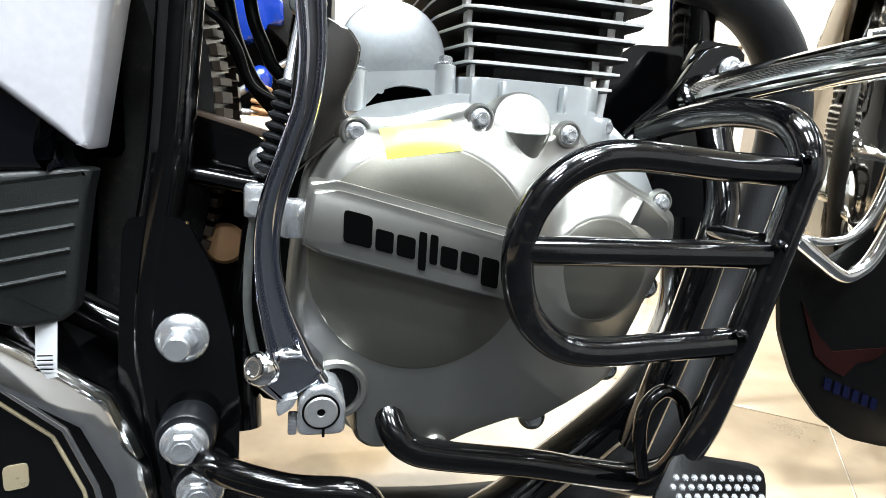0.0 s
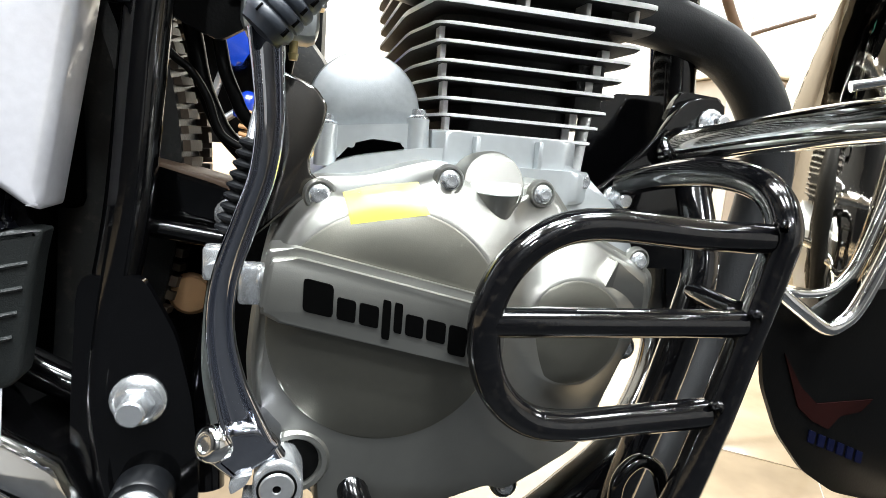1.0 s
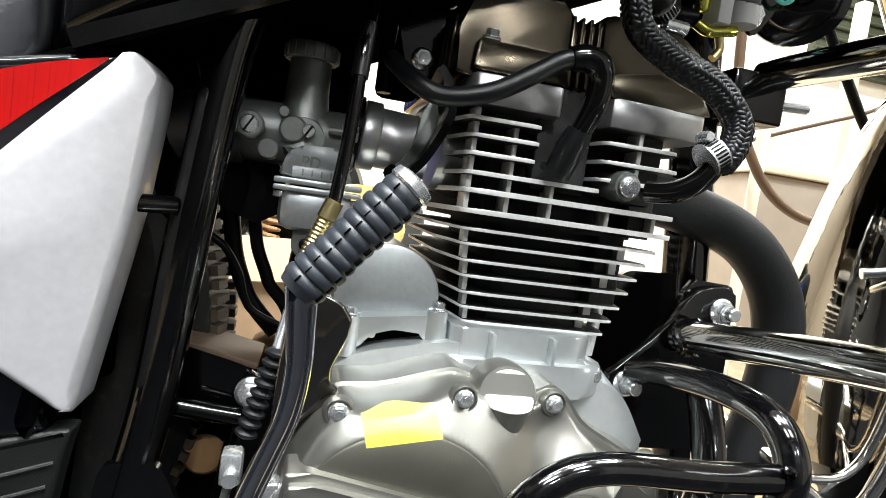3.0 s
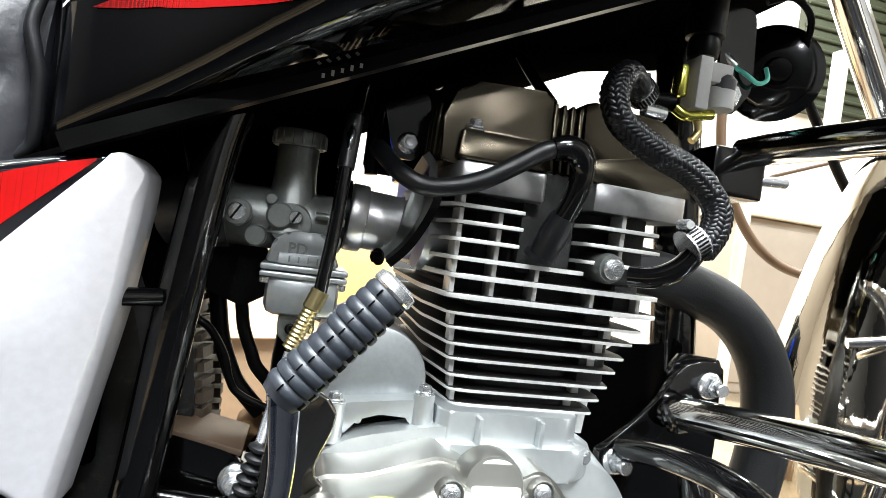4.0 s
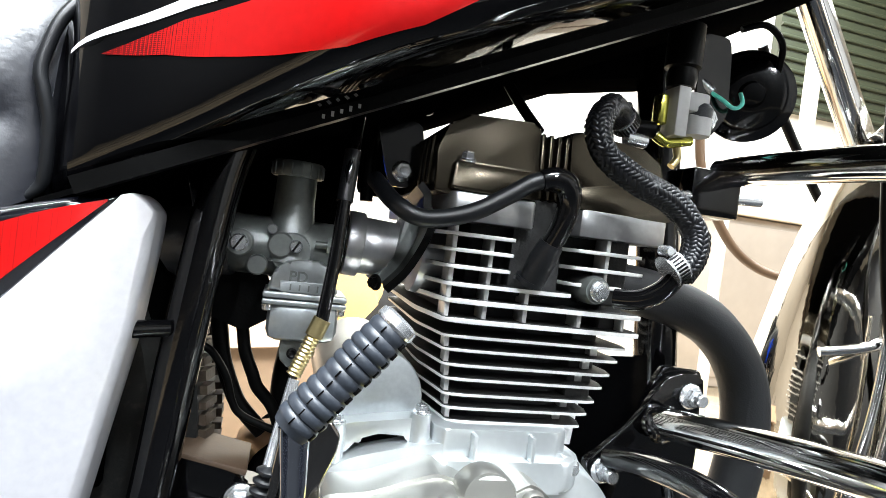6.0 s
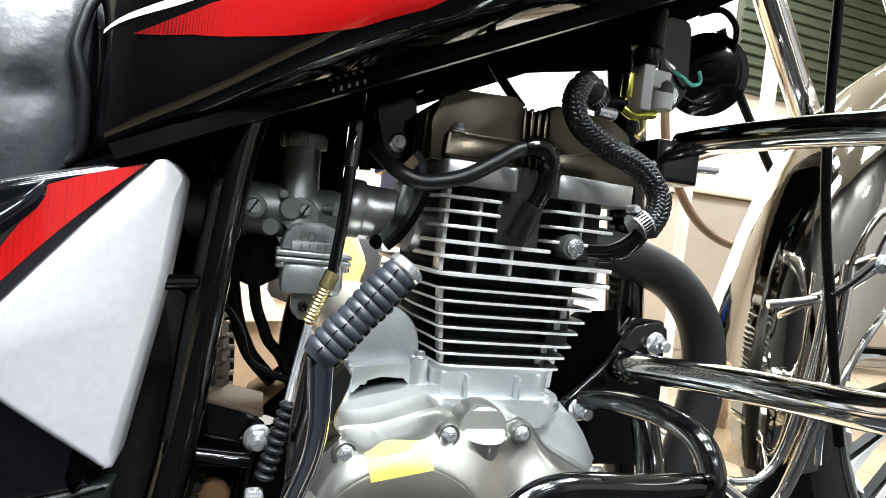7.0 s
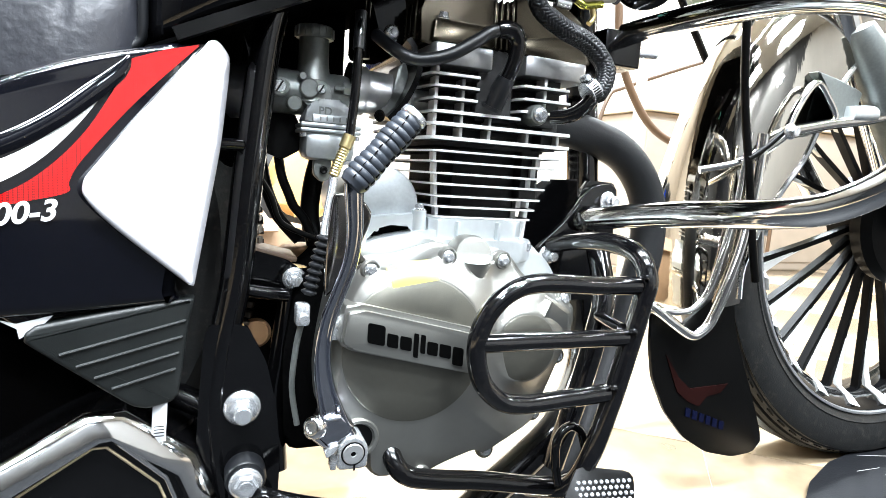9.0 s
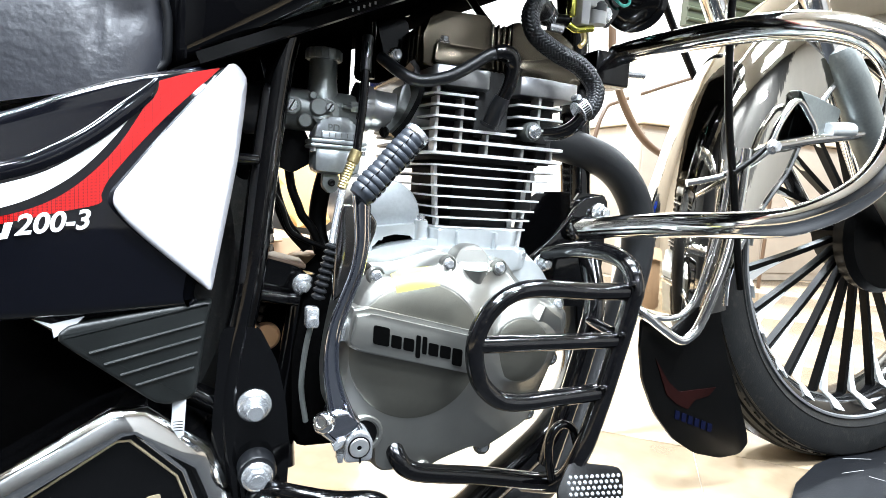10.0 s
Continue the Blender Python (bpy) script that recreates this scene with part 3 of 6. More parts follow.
ry = 0.3070 - cover_height(0.0300, 0.1630, outline_share(EDGE_LINE, (0.105, 0.213), 0.0300, 0.1630))
part("spindle_boss", lathe([(0.0165, -0.006), (0.0160, 0.0), (0.0142, 0.0030), (0.0120, 0.0030), (0.0112, 0.0004), (0, 0.0004)], 32, towards(0.0300, ry, 0.1630)), M_COVER, COVER)
part("spindle_recess", lathe([(0.0106, 0), (0.0106, 0.0008), (0, 0.0008)], 28, towards(0.0300, ry - 0.0004, 0.1630)), M_SATIN_BLACK, COVER, "dark hole round the kick spindle")


st_bm, prev = bmesh.new(), None
for i in range(13):
    ring = []
    for j in range(7):
        u, v = i / 12, j / 6
        a, b = (0.0490 + 0.0345 * u, 0.2730 + 0.0060 * u), (0.0455 + 0.0335 * u, 0.2860 + 0.0065 * u)
        x, z = a[0] + (b[0] - a[0]) * v, a[1] + (b[1] - a[1]) * v
        s = outline_share(EDGE_LINE, (0.105, 0.213), x, z)
        ring.append(st_bm.verts.new((x, 0.3075 - cover_height(x, z, s) - 0.0013, z + 0.0004)))
    if prev:
        for k in range(6):
            st_bm.faces.new((prev[k], prev[k + 1], ring[k + 1], ring[k]))
    prev = ring
part("sticker", st_bm, M_YELLOW, COVER, "small glossy yellow sticker")
# bright arm block at the rear edge of the cover
block_bm = box(0.0085, 0.281, 0.2440, 0.011, 0.012, 0.0175, 0.002)
BLOCK = bike_part("release_arm_block", block_bm, M_ZINC, "pale zinc clutch release block")
bolt("arm_bolt", (0.0145, 0.279, 0.2465), BLOCK, 0.0060, 0.0042, 0.004, way=(0.75, -0.65, 0))

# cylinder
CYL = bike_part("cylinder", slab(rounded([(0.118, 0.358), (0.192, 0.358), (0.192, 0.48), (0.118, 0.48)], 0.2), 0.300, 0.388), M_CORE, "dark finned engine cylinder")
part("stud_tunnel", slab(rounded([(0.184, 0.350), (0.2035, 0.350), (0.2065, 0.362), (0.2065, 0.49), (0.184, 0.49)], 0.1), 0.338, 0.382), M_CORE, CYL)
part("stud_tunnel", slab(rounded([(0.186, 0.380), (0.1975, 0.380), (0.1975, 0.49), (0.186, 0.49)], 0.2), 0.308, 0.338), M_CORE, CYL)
CYL_FINS = [(0.374, 0.094, 0.2165, 0.328), (0.3655, 0.096, 0.2135, 0.331), (0.356, 0.098, 0.211, 0.334), (0.347, 0.100, 0.2085, 0.337), (0.337, 0.102, 0.206, 0.340), (0.328, 0.104, 0.2035, 0.343), (0.319, 0.107, 0.201, 0.346)]


def fin_outline(xl, xr, yf):
    return rounded([(xl, yf + 0.001), (xr - 0.004, yf), (xr, yf + 0.012), (xr - 0.004, 0.515), (xl - 0.004, 0.515), (xl - 0.007, yf + 0.05)], 0.12, 3)


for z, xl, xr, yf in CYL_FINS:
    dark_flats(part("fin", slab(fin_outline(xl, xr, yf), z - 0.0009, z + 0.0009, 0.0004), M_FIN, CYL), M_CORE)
rib = bmesh.new()
for (za, xa, _, ya), (zb, xb, _, yb) in zip(CYL_FINS, CYL_FINS[1:]):
    box((xa + xb) / 2 + 0.0035, (ya + yb) / 2 + 0.013, (za + zb) / 2, 0.0028, 0.009, abs(za - zb), bm=rib)
part("damping_rib", rib, M_FIN, CYL)
rib = bmesh.new()
for (za, _, xa, ya), (zb, _, xb, yb) in zip(CYL_FINS, CYL_FINS[1:]):
    box((xa + xb) / 2 - 0.016, (ya + yb) / 2 + 0.018, (za + zb) / 2, 0.005, 0.008, abs(za - zb), bm=rib)
part("damping_rib", rib, M_FIN, CYL)
part("cylinder_foot", slab(rounded([(0.104, 0.334), (0.176, 0.334), (0.186, 0.342), (0.186, 0.45), (0.098, 0.45), (0.098, 0.342)], 0.08), 0.286, 0.3185, 0.0016), M_ALU_PALE, CYL, "pale cast foot of the cylinder")
part("foot_flange", slab(rounded([(0.100, 0.327), (0.182, 0.327), (0.196, 0.338), (0.196, 0.45), (0.092, 0.45), (0.092, 0.338)], 0.12), 0.283, 0.3020, 0.0030), M_ALU_PALE, CYL)
for fx in (0.121, 0.158):
    part("foot_web", box(fx, 0.3315, 0.309, 0.0028, 0.008, 0.016, 0.0008), M_ALU_PALE, CYL)
part("oil_stud", sweep([(0.2015, 0.372, 0.300), (0.2080, 0.370, 0.384)], 0.0042, 1), M_FIN, CYL)
part("base_flange", slab(rounded([(0.106, 0.345), (0.186, 0.345), (0.192, 0.36), (0.192, 0.50), (0.106, 0.50)], 0.12), 0.297, 0.312, 0.002), M_ALU_PALE, CYL, "pale cylinder foot")
bolt("base_bolt", (0.1895, 0.337, 0.296), CYL, 0.0058, 0.0040, 0.005)

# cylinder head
# head body and plug well blackened to hold the shade behind the fins
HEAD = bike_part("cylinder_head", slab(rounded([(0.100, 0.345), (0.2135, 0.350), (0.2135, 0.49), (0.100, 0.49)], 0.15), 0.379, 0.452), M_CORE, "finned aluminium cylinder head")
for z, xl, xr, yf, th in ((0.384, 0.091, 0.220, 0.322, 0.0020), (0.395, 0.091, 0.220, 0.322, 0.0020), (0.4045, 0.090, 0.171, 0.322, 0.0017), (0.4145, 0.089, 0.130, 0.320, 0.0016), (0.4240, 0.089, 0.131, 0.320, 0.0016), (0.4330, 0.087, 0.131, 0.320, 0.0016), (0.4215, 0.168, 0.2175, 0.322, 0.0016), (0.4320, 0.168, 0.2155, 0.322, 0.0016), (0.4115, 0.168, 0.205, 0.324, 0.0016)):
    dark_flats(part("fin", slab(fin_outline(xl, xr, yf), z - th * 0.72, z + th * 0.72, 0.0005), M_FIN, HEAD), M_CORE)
for xs, z0, z1 in ((0.0935, 0.384, 0.440), (0.1165, 0.384, 0.434), (0.1420, 0.384, 0.4045), (0.1780, 0.384, 0.396), (0.1920, 0.408, 0.444), (0.2080, 0.384, 0.396)):
    part("head_rib", box(xs, 0.3365, (z0 + z1) / 2, 0.0032, 0.015, z1 - z0, 0.001), M_FIN, HEAD)
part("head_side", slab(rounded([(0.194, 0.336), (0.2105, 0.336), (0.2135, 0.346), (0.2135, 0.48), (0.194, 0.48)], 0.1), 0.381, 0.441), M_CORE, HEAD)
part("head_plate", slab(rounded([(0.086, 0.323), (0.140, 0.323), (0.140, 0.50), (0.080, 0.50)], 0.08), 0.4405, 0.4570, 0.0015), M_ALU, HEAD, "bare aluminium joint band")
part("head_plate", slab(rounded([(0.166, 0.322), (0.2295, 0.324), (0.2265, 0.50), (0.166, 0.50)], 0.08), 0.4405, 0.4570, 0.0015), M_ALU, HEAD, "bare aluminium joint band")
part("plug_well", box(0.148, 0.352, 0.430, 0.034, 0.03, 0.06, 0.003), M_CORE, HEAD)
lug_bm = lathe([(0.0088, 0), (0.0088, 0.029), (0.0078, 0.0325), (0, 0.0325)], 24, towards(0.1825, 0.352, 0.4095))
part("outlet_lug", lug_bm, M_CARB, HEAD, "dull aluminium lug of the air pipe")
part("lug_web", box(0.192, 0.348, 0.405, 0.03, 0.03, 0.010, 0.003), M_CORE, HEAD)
bolt("lug_bolt", (0.1825, 0.318, 0.4095), HEAD, 0.0062, 0.0044, 0.005)
face = lambda x, z: 0.3290 + 0.10 * (z - 0.459)
rock_bm = prism(rounded([(0.0770, 0.455), (0.0775, 0.4800), (0.0835, 0.4955), (0.0930, 0.5025), (0.1350, 0.5045), (0.1395, 0.5020), (0.1405, 0.455)], 0.10, 3), face, 0.18, 0.0032, 3)
ROCK = bike_part("rocker_cover", rock_bm, M_HEAD, "bronze-tinted aluminium rocker cover")
part("cover_middle", prism([(0.1395, 0.455), (0.1395, 0.5000), (0.1620, 0.5000), (0.1620, 0.455)], lambda x, z: face(x, z) + 0.012, 0.16), M_HEAD, ROCK)
part("cover_front", prism(rounded([(0.1610, 0.455), (0.1610, 0.5030), (0.1660, 0.5045), (0.2120, 0.5010), (0.2240, 0.4930), (0.2290, 0.4760), (0.2295, 0.455)], 0.10, 3), lambda x, z: face(x, z) + 0.002 - 0.02 * max(0.0, z - 0.474), 0.17, 0.0024, 3), M_HEAD, ROCK)
for k in range(4):
    part("cover_rib", box(0.1425 + 0.0052 * k, 0.3385, 0.479, 0.0022, 0.012, 0.040, 0.0007, m=pose(0, 0, 0, -5, 0, 0)), M_HEAD, ROCK)
for k in range(3):
    part("cover_rib", box(0.0766, 0.3420 + 0.012 * k, 0.474, 0.0030, 0.0040, 0.030, 0.0008), M_HEAD, ROCK)
part("cover_ledge", prism(rounded([(0.0850, 0.4575), (0.0870, 0.4745), (0.1400, 0.4745), (0.1400, 0.4575)], 0.10), lambda x, z: 0.3225 + 0.12 * (z - 0.459), 0.02, 0.0022, 2), M_HEAD, ROCK)
part("cover_ledge", prism(rounded([(0.1660, 0.4560), (0.1660, 0.4700), (0.1960, 0.4760), (0.2250, 0.4660), (0.2300, 0.4560)], 0.10), lambda x, z: 0.3235 + 0.35 * max(0.0, z - 0.462), 0.02, 0.0016, 2), M_HEAD, ROCK)
bolt("rocker_bolt", (0.0935, 0.3245, 0.4745), ROCK, 0.0050, 0.0037, 0.005, way=(0, -0.3, 1))

# spark plug lead and cap
PLUG = bike_part("plug_cap", sweep([(0.1310, 0.305, 0.4670), (0.1390, 0.305, 0.4690), (0.1465, 0.305, 0.4670), (0.1500, 0.306, 0.4590), (0.1485, 0.308, 0.4450), (0.1440, 0.312, 0.4310)], 0.0064, 7, scales=[0.95, 1.10, 1.12, 1.05, 1.0, 0.95]), M_BLACK, "gloss black spark plug cap")
part("plug_boot", sweep([(0.1450, 0.311, 0.4340), (0.1425, 0.315, 0.4240), (0.1400, 0.320, 0.4120)], 0.0072, 3, scales=[0.95, 1.12, 1.05]), M_HOSE, PLUG)
part("boot_ring", sweep([(0.1390, 0.321, 0.4125), (0.1384, 0.322, 0.4100)], 0.0088, 1), M_HOSE, PLUG)
part("ignition_lead", sweep([(0.045, 0.34, 0.458), (0.055, 0.318, 0.4445), (0.070, 0.312, 0.4385), (0.093, 0.308, 0.4440), (0.113, 0.306, 0.4560), (0.125, 0.305, 0.4645), (0.134, 0.305, 0.4680)], 0.0050, 6), M_HOSE, PLUG, "thick black ignition lead")

# braided hose
HOSE_PATH = [(0.2020, 0.343, 0.5150), (0.1915, 0.336, 0.5195), (0.178, 0.321, 0.5195), (0.166, 0.308, 0.5120), (0.1605, 0.303, 0.5000), (0.166, 0.300, 0.4860), (0.185, 0.297, 0.4745), (0.207, 0.294, 0.4655), (0.2215, 0.291, 0.4510), (0.2215, 0.289, 0.4370), (0.2140, 0.288, 0.4250)]
HOSE = bike_part("breather_hose", sweep(HOSE_PATH, 0.0068, 7), M_HOSE, "black braided breather hose with steel clamps")


def braid(path, r, turns, count, wide, thick):
    """Flat strands of a two-over, two-under braid on a hose."""
    pts = smooth_path(path, 40)
    n, s, frames = len(pts), None, []
    for i in range(n):
        d = (pts[min(i + 1, n - 1)] - pts[max(i - 1, 0)]).normalized()
        s = d.cross(Vector((0, 1, 0.3))) if s is None else s
        s = (s - d * s.dot(d)).normalized()
        frames.append((d, s, s.cross(d)))
    run = [0.0]
    for i in range(1, n):
        run.append(run[-1] + (pts[i] - pts[i - 1]).length)
    for way in (1, -1):
        for k in range(count):
            line, out = [], []
            for i in range(n):
                q = run[i] / run[-1]
                a = way * turns * 2 * math.pi * q + 2 * math.pi * k / count
                w = r + way * thick * 0.9 * math.cos(math.pi * k + way * math.pi * turns * count * q - math.pi / 4)
                out.append(frames[i][1] * math.cos(a) + frames[i][2] * math.sin(a))
                line.append(pts[i] + out[-1] * w)
            bm, prev = bmesh.new(), None
            for i in range(n):
                along = (line[min(i + 1, n - 1)] - line[max(i - 1, 0)]).normalized()
                side = along.cross(out[i]).normalized()
                ring = [bm.verts.new(line[i] + side * (wide * math.cos(c)) + out[i] * (thick * math.sin(c))) for c in (0, math.pi / 4, math.pi / 2, 3 * math.pi / 4, math.pi, 3 * math.pi / 2)]
                if prev:
                    for j in range(6):
                        bm.faces.new((prev[j], prev[(j + 1) % 6], ring[(j + 1) % 6], ring[j]))
                prev = ring
            yield bm


for strand in braid(HOSE_PATH, 0.0069, 5.5, 11, 0.00125, 0.0006):
    part("braid_strand", strand, M_BRAID, HOSE)


def clamp_bm(c, way, r, w):
    bm = lathe([(r, -w / 2), (r + 0.0012, -w / 2), (r + 0.0012, w / 2), (r, w / 2)], 28, towards(*c, way))
    m = towards(*c, way)
    lathe([(0.0030, 0), (0.0030, 0.007), (0.0022, 0.009), (0, 0.009)], 12, m @ pose(-r * 0.2, r + 0.003, 0, 0, 90, 0), bm)
    return bm


part("hose_clamp", clamp_bm((0.2085, 0.2875, 0.4285), (-0.75, 0.05, -0.6), 0.0084, 0.0085), M_ZINC, HOSE, "bright steel worm clamp")
part("hose_clamp", clamp_bm((0.1975, 0.3400, 0.5172), (1, 0.6, -0.4), 0.0080, 0.0080), M_ZINC, HOSE, "bright steel worm clamp")
for c, way, rad in (((0.2085, 0.2875, 0.4285), (-0.75, 0.05, -0.6), 0.0095), ((0.1975, 0.3400, 0.5172), (1, 0.6, -0.4), 0.0091)):
    for k in range(30):
        a = 2 * math.pi * k / 30
        part("clamp_slot", box(0, 0, 0, 0.0010, 0.0011, 0.006, m=towards(*c, way) @ pose(rad * math.cos(a), rad * math.sin(a), 0, 0, 0, math.degrees(a))), M_SATIN_BLACK, HOSE)
part("air_pipe", sweep([(0.2130, 0.288, 0.4270), (0.2060, 0.290, 0.4160), (0.1960, 0.296, 0.4085), (0.1860, 0.306, 0.4070)], 0.0058, 6), M_BLACK, HOSE, "short black pipe into the head")

# starter motor with its strap
START = bike_part("starter_motor", lathe([(0.0315, 0), (0.0315, 0.1180), (0.0308, 0.1198), (0.0290, 0.1206), (0, 0.1206)], 48, towards(0.062, 0.478, 0.3270)), M_CARB_PALE, "pale grey starter motor end")
strap = bmesh.new()
prism(rounded([(0.036, 0.297), (0.036, 0.312), (0.045, 0.3165), (0.085, 0.321), (0.096, 0.321), (0.098, 0.299), (0.0865, 0.300), (0.0845, 0.3100), (0.066, 0.3112), (0.054, 0.3075), (0.046, 0.298)], 0.2), 0.343, 0.016, 0.002, 2, strap)
lathe([(0.0062, 0), (0.0062, 0.026), (0, 0.026)], 18, pose(0.0905, 0.345, 0.298), strap)
lathe([(0.0060, 0), (0.0060, 0.022), (0, 0.022)], 18, pose(0.0405, 0.343, 0.295), strap)
# black filler put in for the shade behind the strap
part("rubber_pad", box(0.066, 0.3560, 0.304, 0.040, 0.005, 0.018), M_VOID, START)
part("motor_strap", strap, M_ALU_PALE, START, "cast strap that holds the starter motor")
bolt("strap_bolt", (0.0905, 0.345, 0.324), START, 0.0056, 0.0040, 0.005, way=(0, 0, 1))
bolt("strap_bolt", (0.0405, 0.343, 0.317), START, 0.0056, 0.0040, 0.005, way=(0, 0, 1))

# carburettor
carb_bm = lathe([(0.0165, 0), (0.0175, 0.004), (0.0175, 0.060), (0.0155, 0.066), (0, 0.066)], 36, towards(-0.033, 0.374, 0.412, (1, 0, 0)))
CARB = bike_part("carburettor", carb_bm, M_CARB, "grey zinc carburettor with a round slide housing")
part("slide_housing", lathe([(0.0185, 0), (0.0168, 0.010), (0.0142, 0.020), (0.0126, 0.027), (0.0119, 0.034), (0.0117, 0.052), (0, 0.052)], 36, pose(0.003, 0.372, 0.404)), M_CARB, CARB)
part("body_boss", lathe([(0.0150, 0), (0.0138, 0.016), (0.0112, 0.022), (0, 0.0225)], 32, towards(0.004, 0.378, 0.410)), M_CARB, CARB)
capb = lathe([(0.0142, 0), (0.0150, 0.0012), (0.0150, 0.0078), (0.0140, 0.0092), (0, 0.0094)], 40, pose(0.003, 0.372, 0.4545))
for k in range(16):
    a = 2 * math.pi * (k + 0.3) / 16
    part("cap_rib", box(0.003 + 0.0142 * math.cos(a), 0.372 + 0.0142 * math.sin(a), 0.4588, 0.0030, 0.0016, 0.0074, 0.0005, m=pose(0, 0, 0, 0, 0, math.degrees(a))), M_CARB, CARB)
part("slide_cap", capb, M_CARB, CARB, "ribbed screw cap")
bowl = box(0.0150, 0.366, 0.3715, 0.040, 0.036, 0.024, 0.006)
box(0.0150, 0.366, 0.3862, 0.047, 0.041, 0.0035, 0.001, bm=bowl)
box(0.0150, 0.366, 0.3822, 0.047, 0.041, 0.0030, 0.001, bm=bowl)
part("float_bowl", bowl, M_CARB_PALE, CARB, "pale float bowl")
part("bowl_neck", prism(rounded([(-0.007, 0.388), (-0.003, 0.401), (0.004, 0.406), (0.022, 0.407), (0.027, 0.403), (0.034, 0.388)], 0.2), 0.3475, 0.03, 0.003), M_CARB_PALE, CARB)
part("drain_tab", prism(rounded([(0.004, 0.362), (0.018, 0.362), (0.018, 0.346), (0.011, 0.342), (0.004, 0.348)], 0.3), 0.357, 0.008, 0.001), M_CARB, CARB)
part("bowl_plate", prism(rounded([(0.000, 0.3885), (0.000, 0.3945), (0.031, 0.3945), (0.031, 0.3885)], 0.08), 0.3452, 0.006, 0.0006), M_CARB_PALE, CARB)
for k in range(5):
    part("cast_tick", box(0.006 + 0.0050 * k, 0.3448, 0.3915, 0.0008, 0.0012, 0.0036), M_CARB, CARB)
part("drain_nipple", lathe([(0.0024, 0), (0.0024, 0.006), (0.0030, 0.0065), (0.0022, 0.010), (0, 0.010)], 14, pose(0.022, 0.362, 0.3595, 180, 0, 0)), M_BRASS, CARB)
for bx in (-0.0055, 0.0355):
    part("bowl_screw", lathe([(0.0030, 0), (0.0030, 0.0030), (0.0022, 0.0036), (0, 0.0036)], 14, pose(bx, 0.352, 0.3800, 180, 0, 0)), M_ZINC, CARB)
part("drain_screw", lathe([(0.0032, 0), (0.0032, 0.002), (0.002, 0.0024), (0, 0.001)], 16, towards(0.0115, 0.3565, 0.352)), M_SATIN_BLACK, CARB)
for cx, cz, r, dpt in ((-0.0135, 0.4015, 0.0058, 0.010), (-0.0075, 0.4225, 0.0030, 0.008), (-0.0020, 0.4140, 0.0075, 0.007), (-0.0245, 0.4130, 0.0078, 0.009), (0.0000, 0.3965, 0.0034, 0.010), (0.0220, 0.3975, 0.0034, 0.010)):
    part("casting_boss", lathe([(r, 0), (r, dpt), (r * 0.85, dpt + 0.001), (0, dpt + 0.001)], 22, towards(cx, 0.3600, cz)), M_CARB if cz > 0.4 else M_CARB_PALE, CARB)
for cx, cz, r in ((0.0065, 0.4140, 0.0038), (-0.0245, 0.4130, 0.0052)):
    sc = lathe([(r, 0), (r, 0.006), (r * 0.8, 0.0072), (0, 0.0072)], 20)
    ob = part("slotted_screw", sc, M_ZINC, CARB)
    ob.matrix_basis = towards(cx, 0.3560, cz)
    slot = part("screw_slot", box(0, 0, 0.0068, r * 1.7, 0.0011, 0.0014), M_SATIN_BLACK, CARB)
    slot.matrix_basis = towards(cx, 0.3560, cz) @ pose(0, 0, 0, 0, 0, 60)
part("screw_spring", sweep([(0.0065 + 0.0030 * math.cos(0.8 * k), 0.3560 - 0.00018 * k, 0.4140 + 0.0030 * math.sin(0.8 * k)) for k in range(34)], circle(0.0006, 6), 1), M_BRASS, CARB)
nut = sweep([(0.024, 0.353, 0.4165), (0.033, 0.353, 0.4165)], hex_profile(0.0048), 1)
lathe([(0.0022, 0), (0.0022, 0.008), (0, 0.008)], 10, towards(0.025, 0.353, 0.4165, (-1, 0, 0)), nut)
part("adjuster_nut", nut, M_CARB, CARB)


def lettering(text, size, depth=0.0003):
    cu = bpy.data.curves.new("lettering", "FONT")
    cu.body, cu.size, cu.extrude, cu.offset = text, size, depth, size * 0.022
    tmp = new("lettering_source", cu)
    me = bpy.data.meshes.new_from_object(tmp)
    bpy.data.objects.remove(tmp)
    return me


def letter_part(text, size, m, mat, parent, shear=0.0):
    me = lettering(text, size)
    for v in me.vertices:
        v.co.x += shear * v.co.y
    me.materials.clear()
    me.materials.append(mat)
    ob = new("cast_letters", me)
    ob.parent = parent
    ob.matrix_basis = m
    return ob


letter_part("PD", 0.0085, Matrix.Translation((0.0045, 0.3473, 0.3945)) @ pose(0, 0, 0, 90, 0, 0), M_CARB, CARB)
mani = lathe([(0.0200, 0), (0.0203, 0.0008), (0.0203, 0.0090), (0.0198, 0.0098), (0.0178, 0.0102), (0.0178, 0.0300), (0.0190, 0.0330), (0.0195, 0.0400), (0, 0.0400)], 32, towards(0.036, 0.376, 0.4195, (1, 0, -0.06)))
MANI = bike_part("intake_manifold", mani, M_ALU, "aluminium intake stub between carburettor and head")
part("flange_ring", lathe([(0.0215, 0), (0.0215, 0.004), (0, 0.004)], 32, towards(0.031, 0.376, 0.4198, (1, 0, -0.06))), M_SATIN_BLACK, MANI)
part("flange_foot", prism(rounded([(0.0520, 0.3990), (0.0590, 0.3970), (0.0665, 0.4065), (0.0735, 0.4195), (0.0780, 0.4320), (0.0750, 0.4440), (0.0690, 0.4400), (0.0640, 0.4120)], 0.25), 0.356, 0.03, 0.003), M_CARB, MANI)
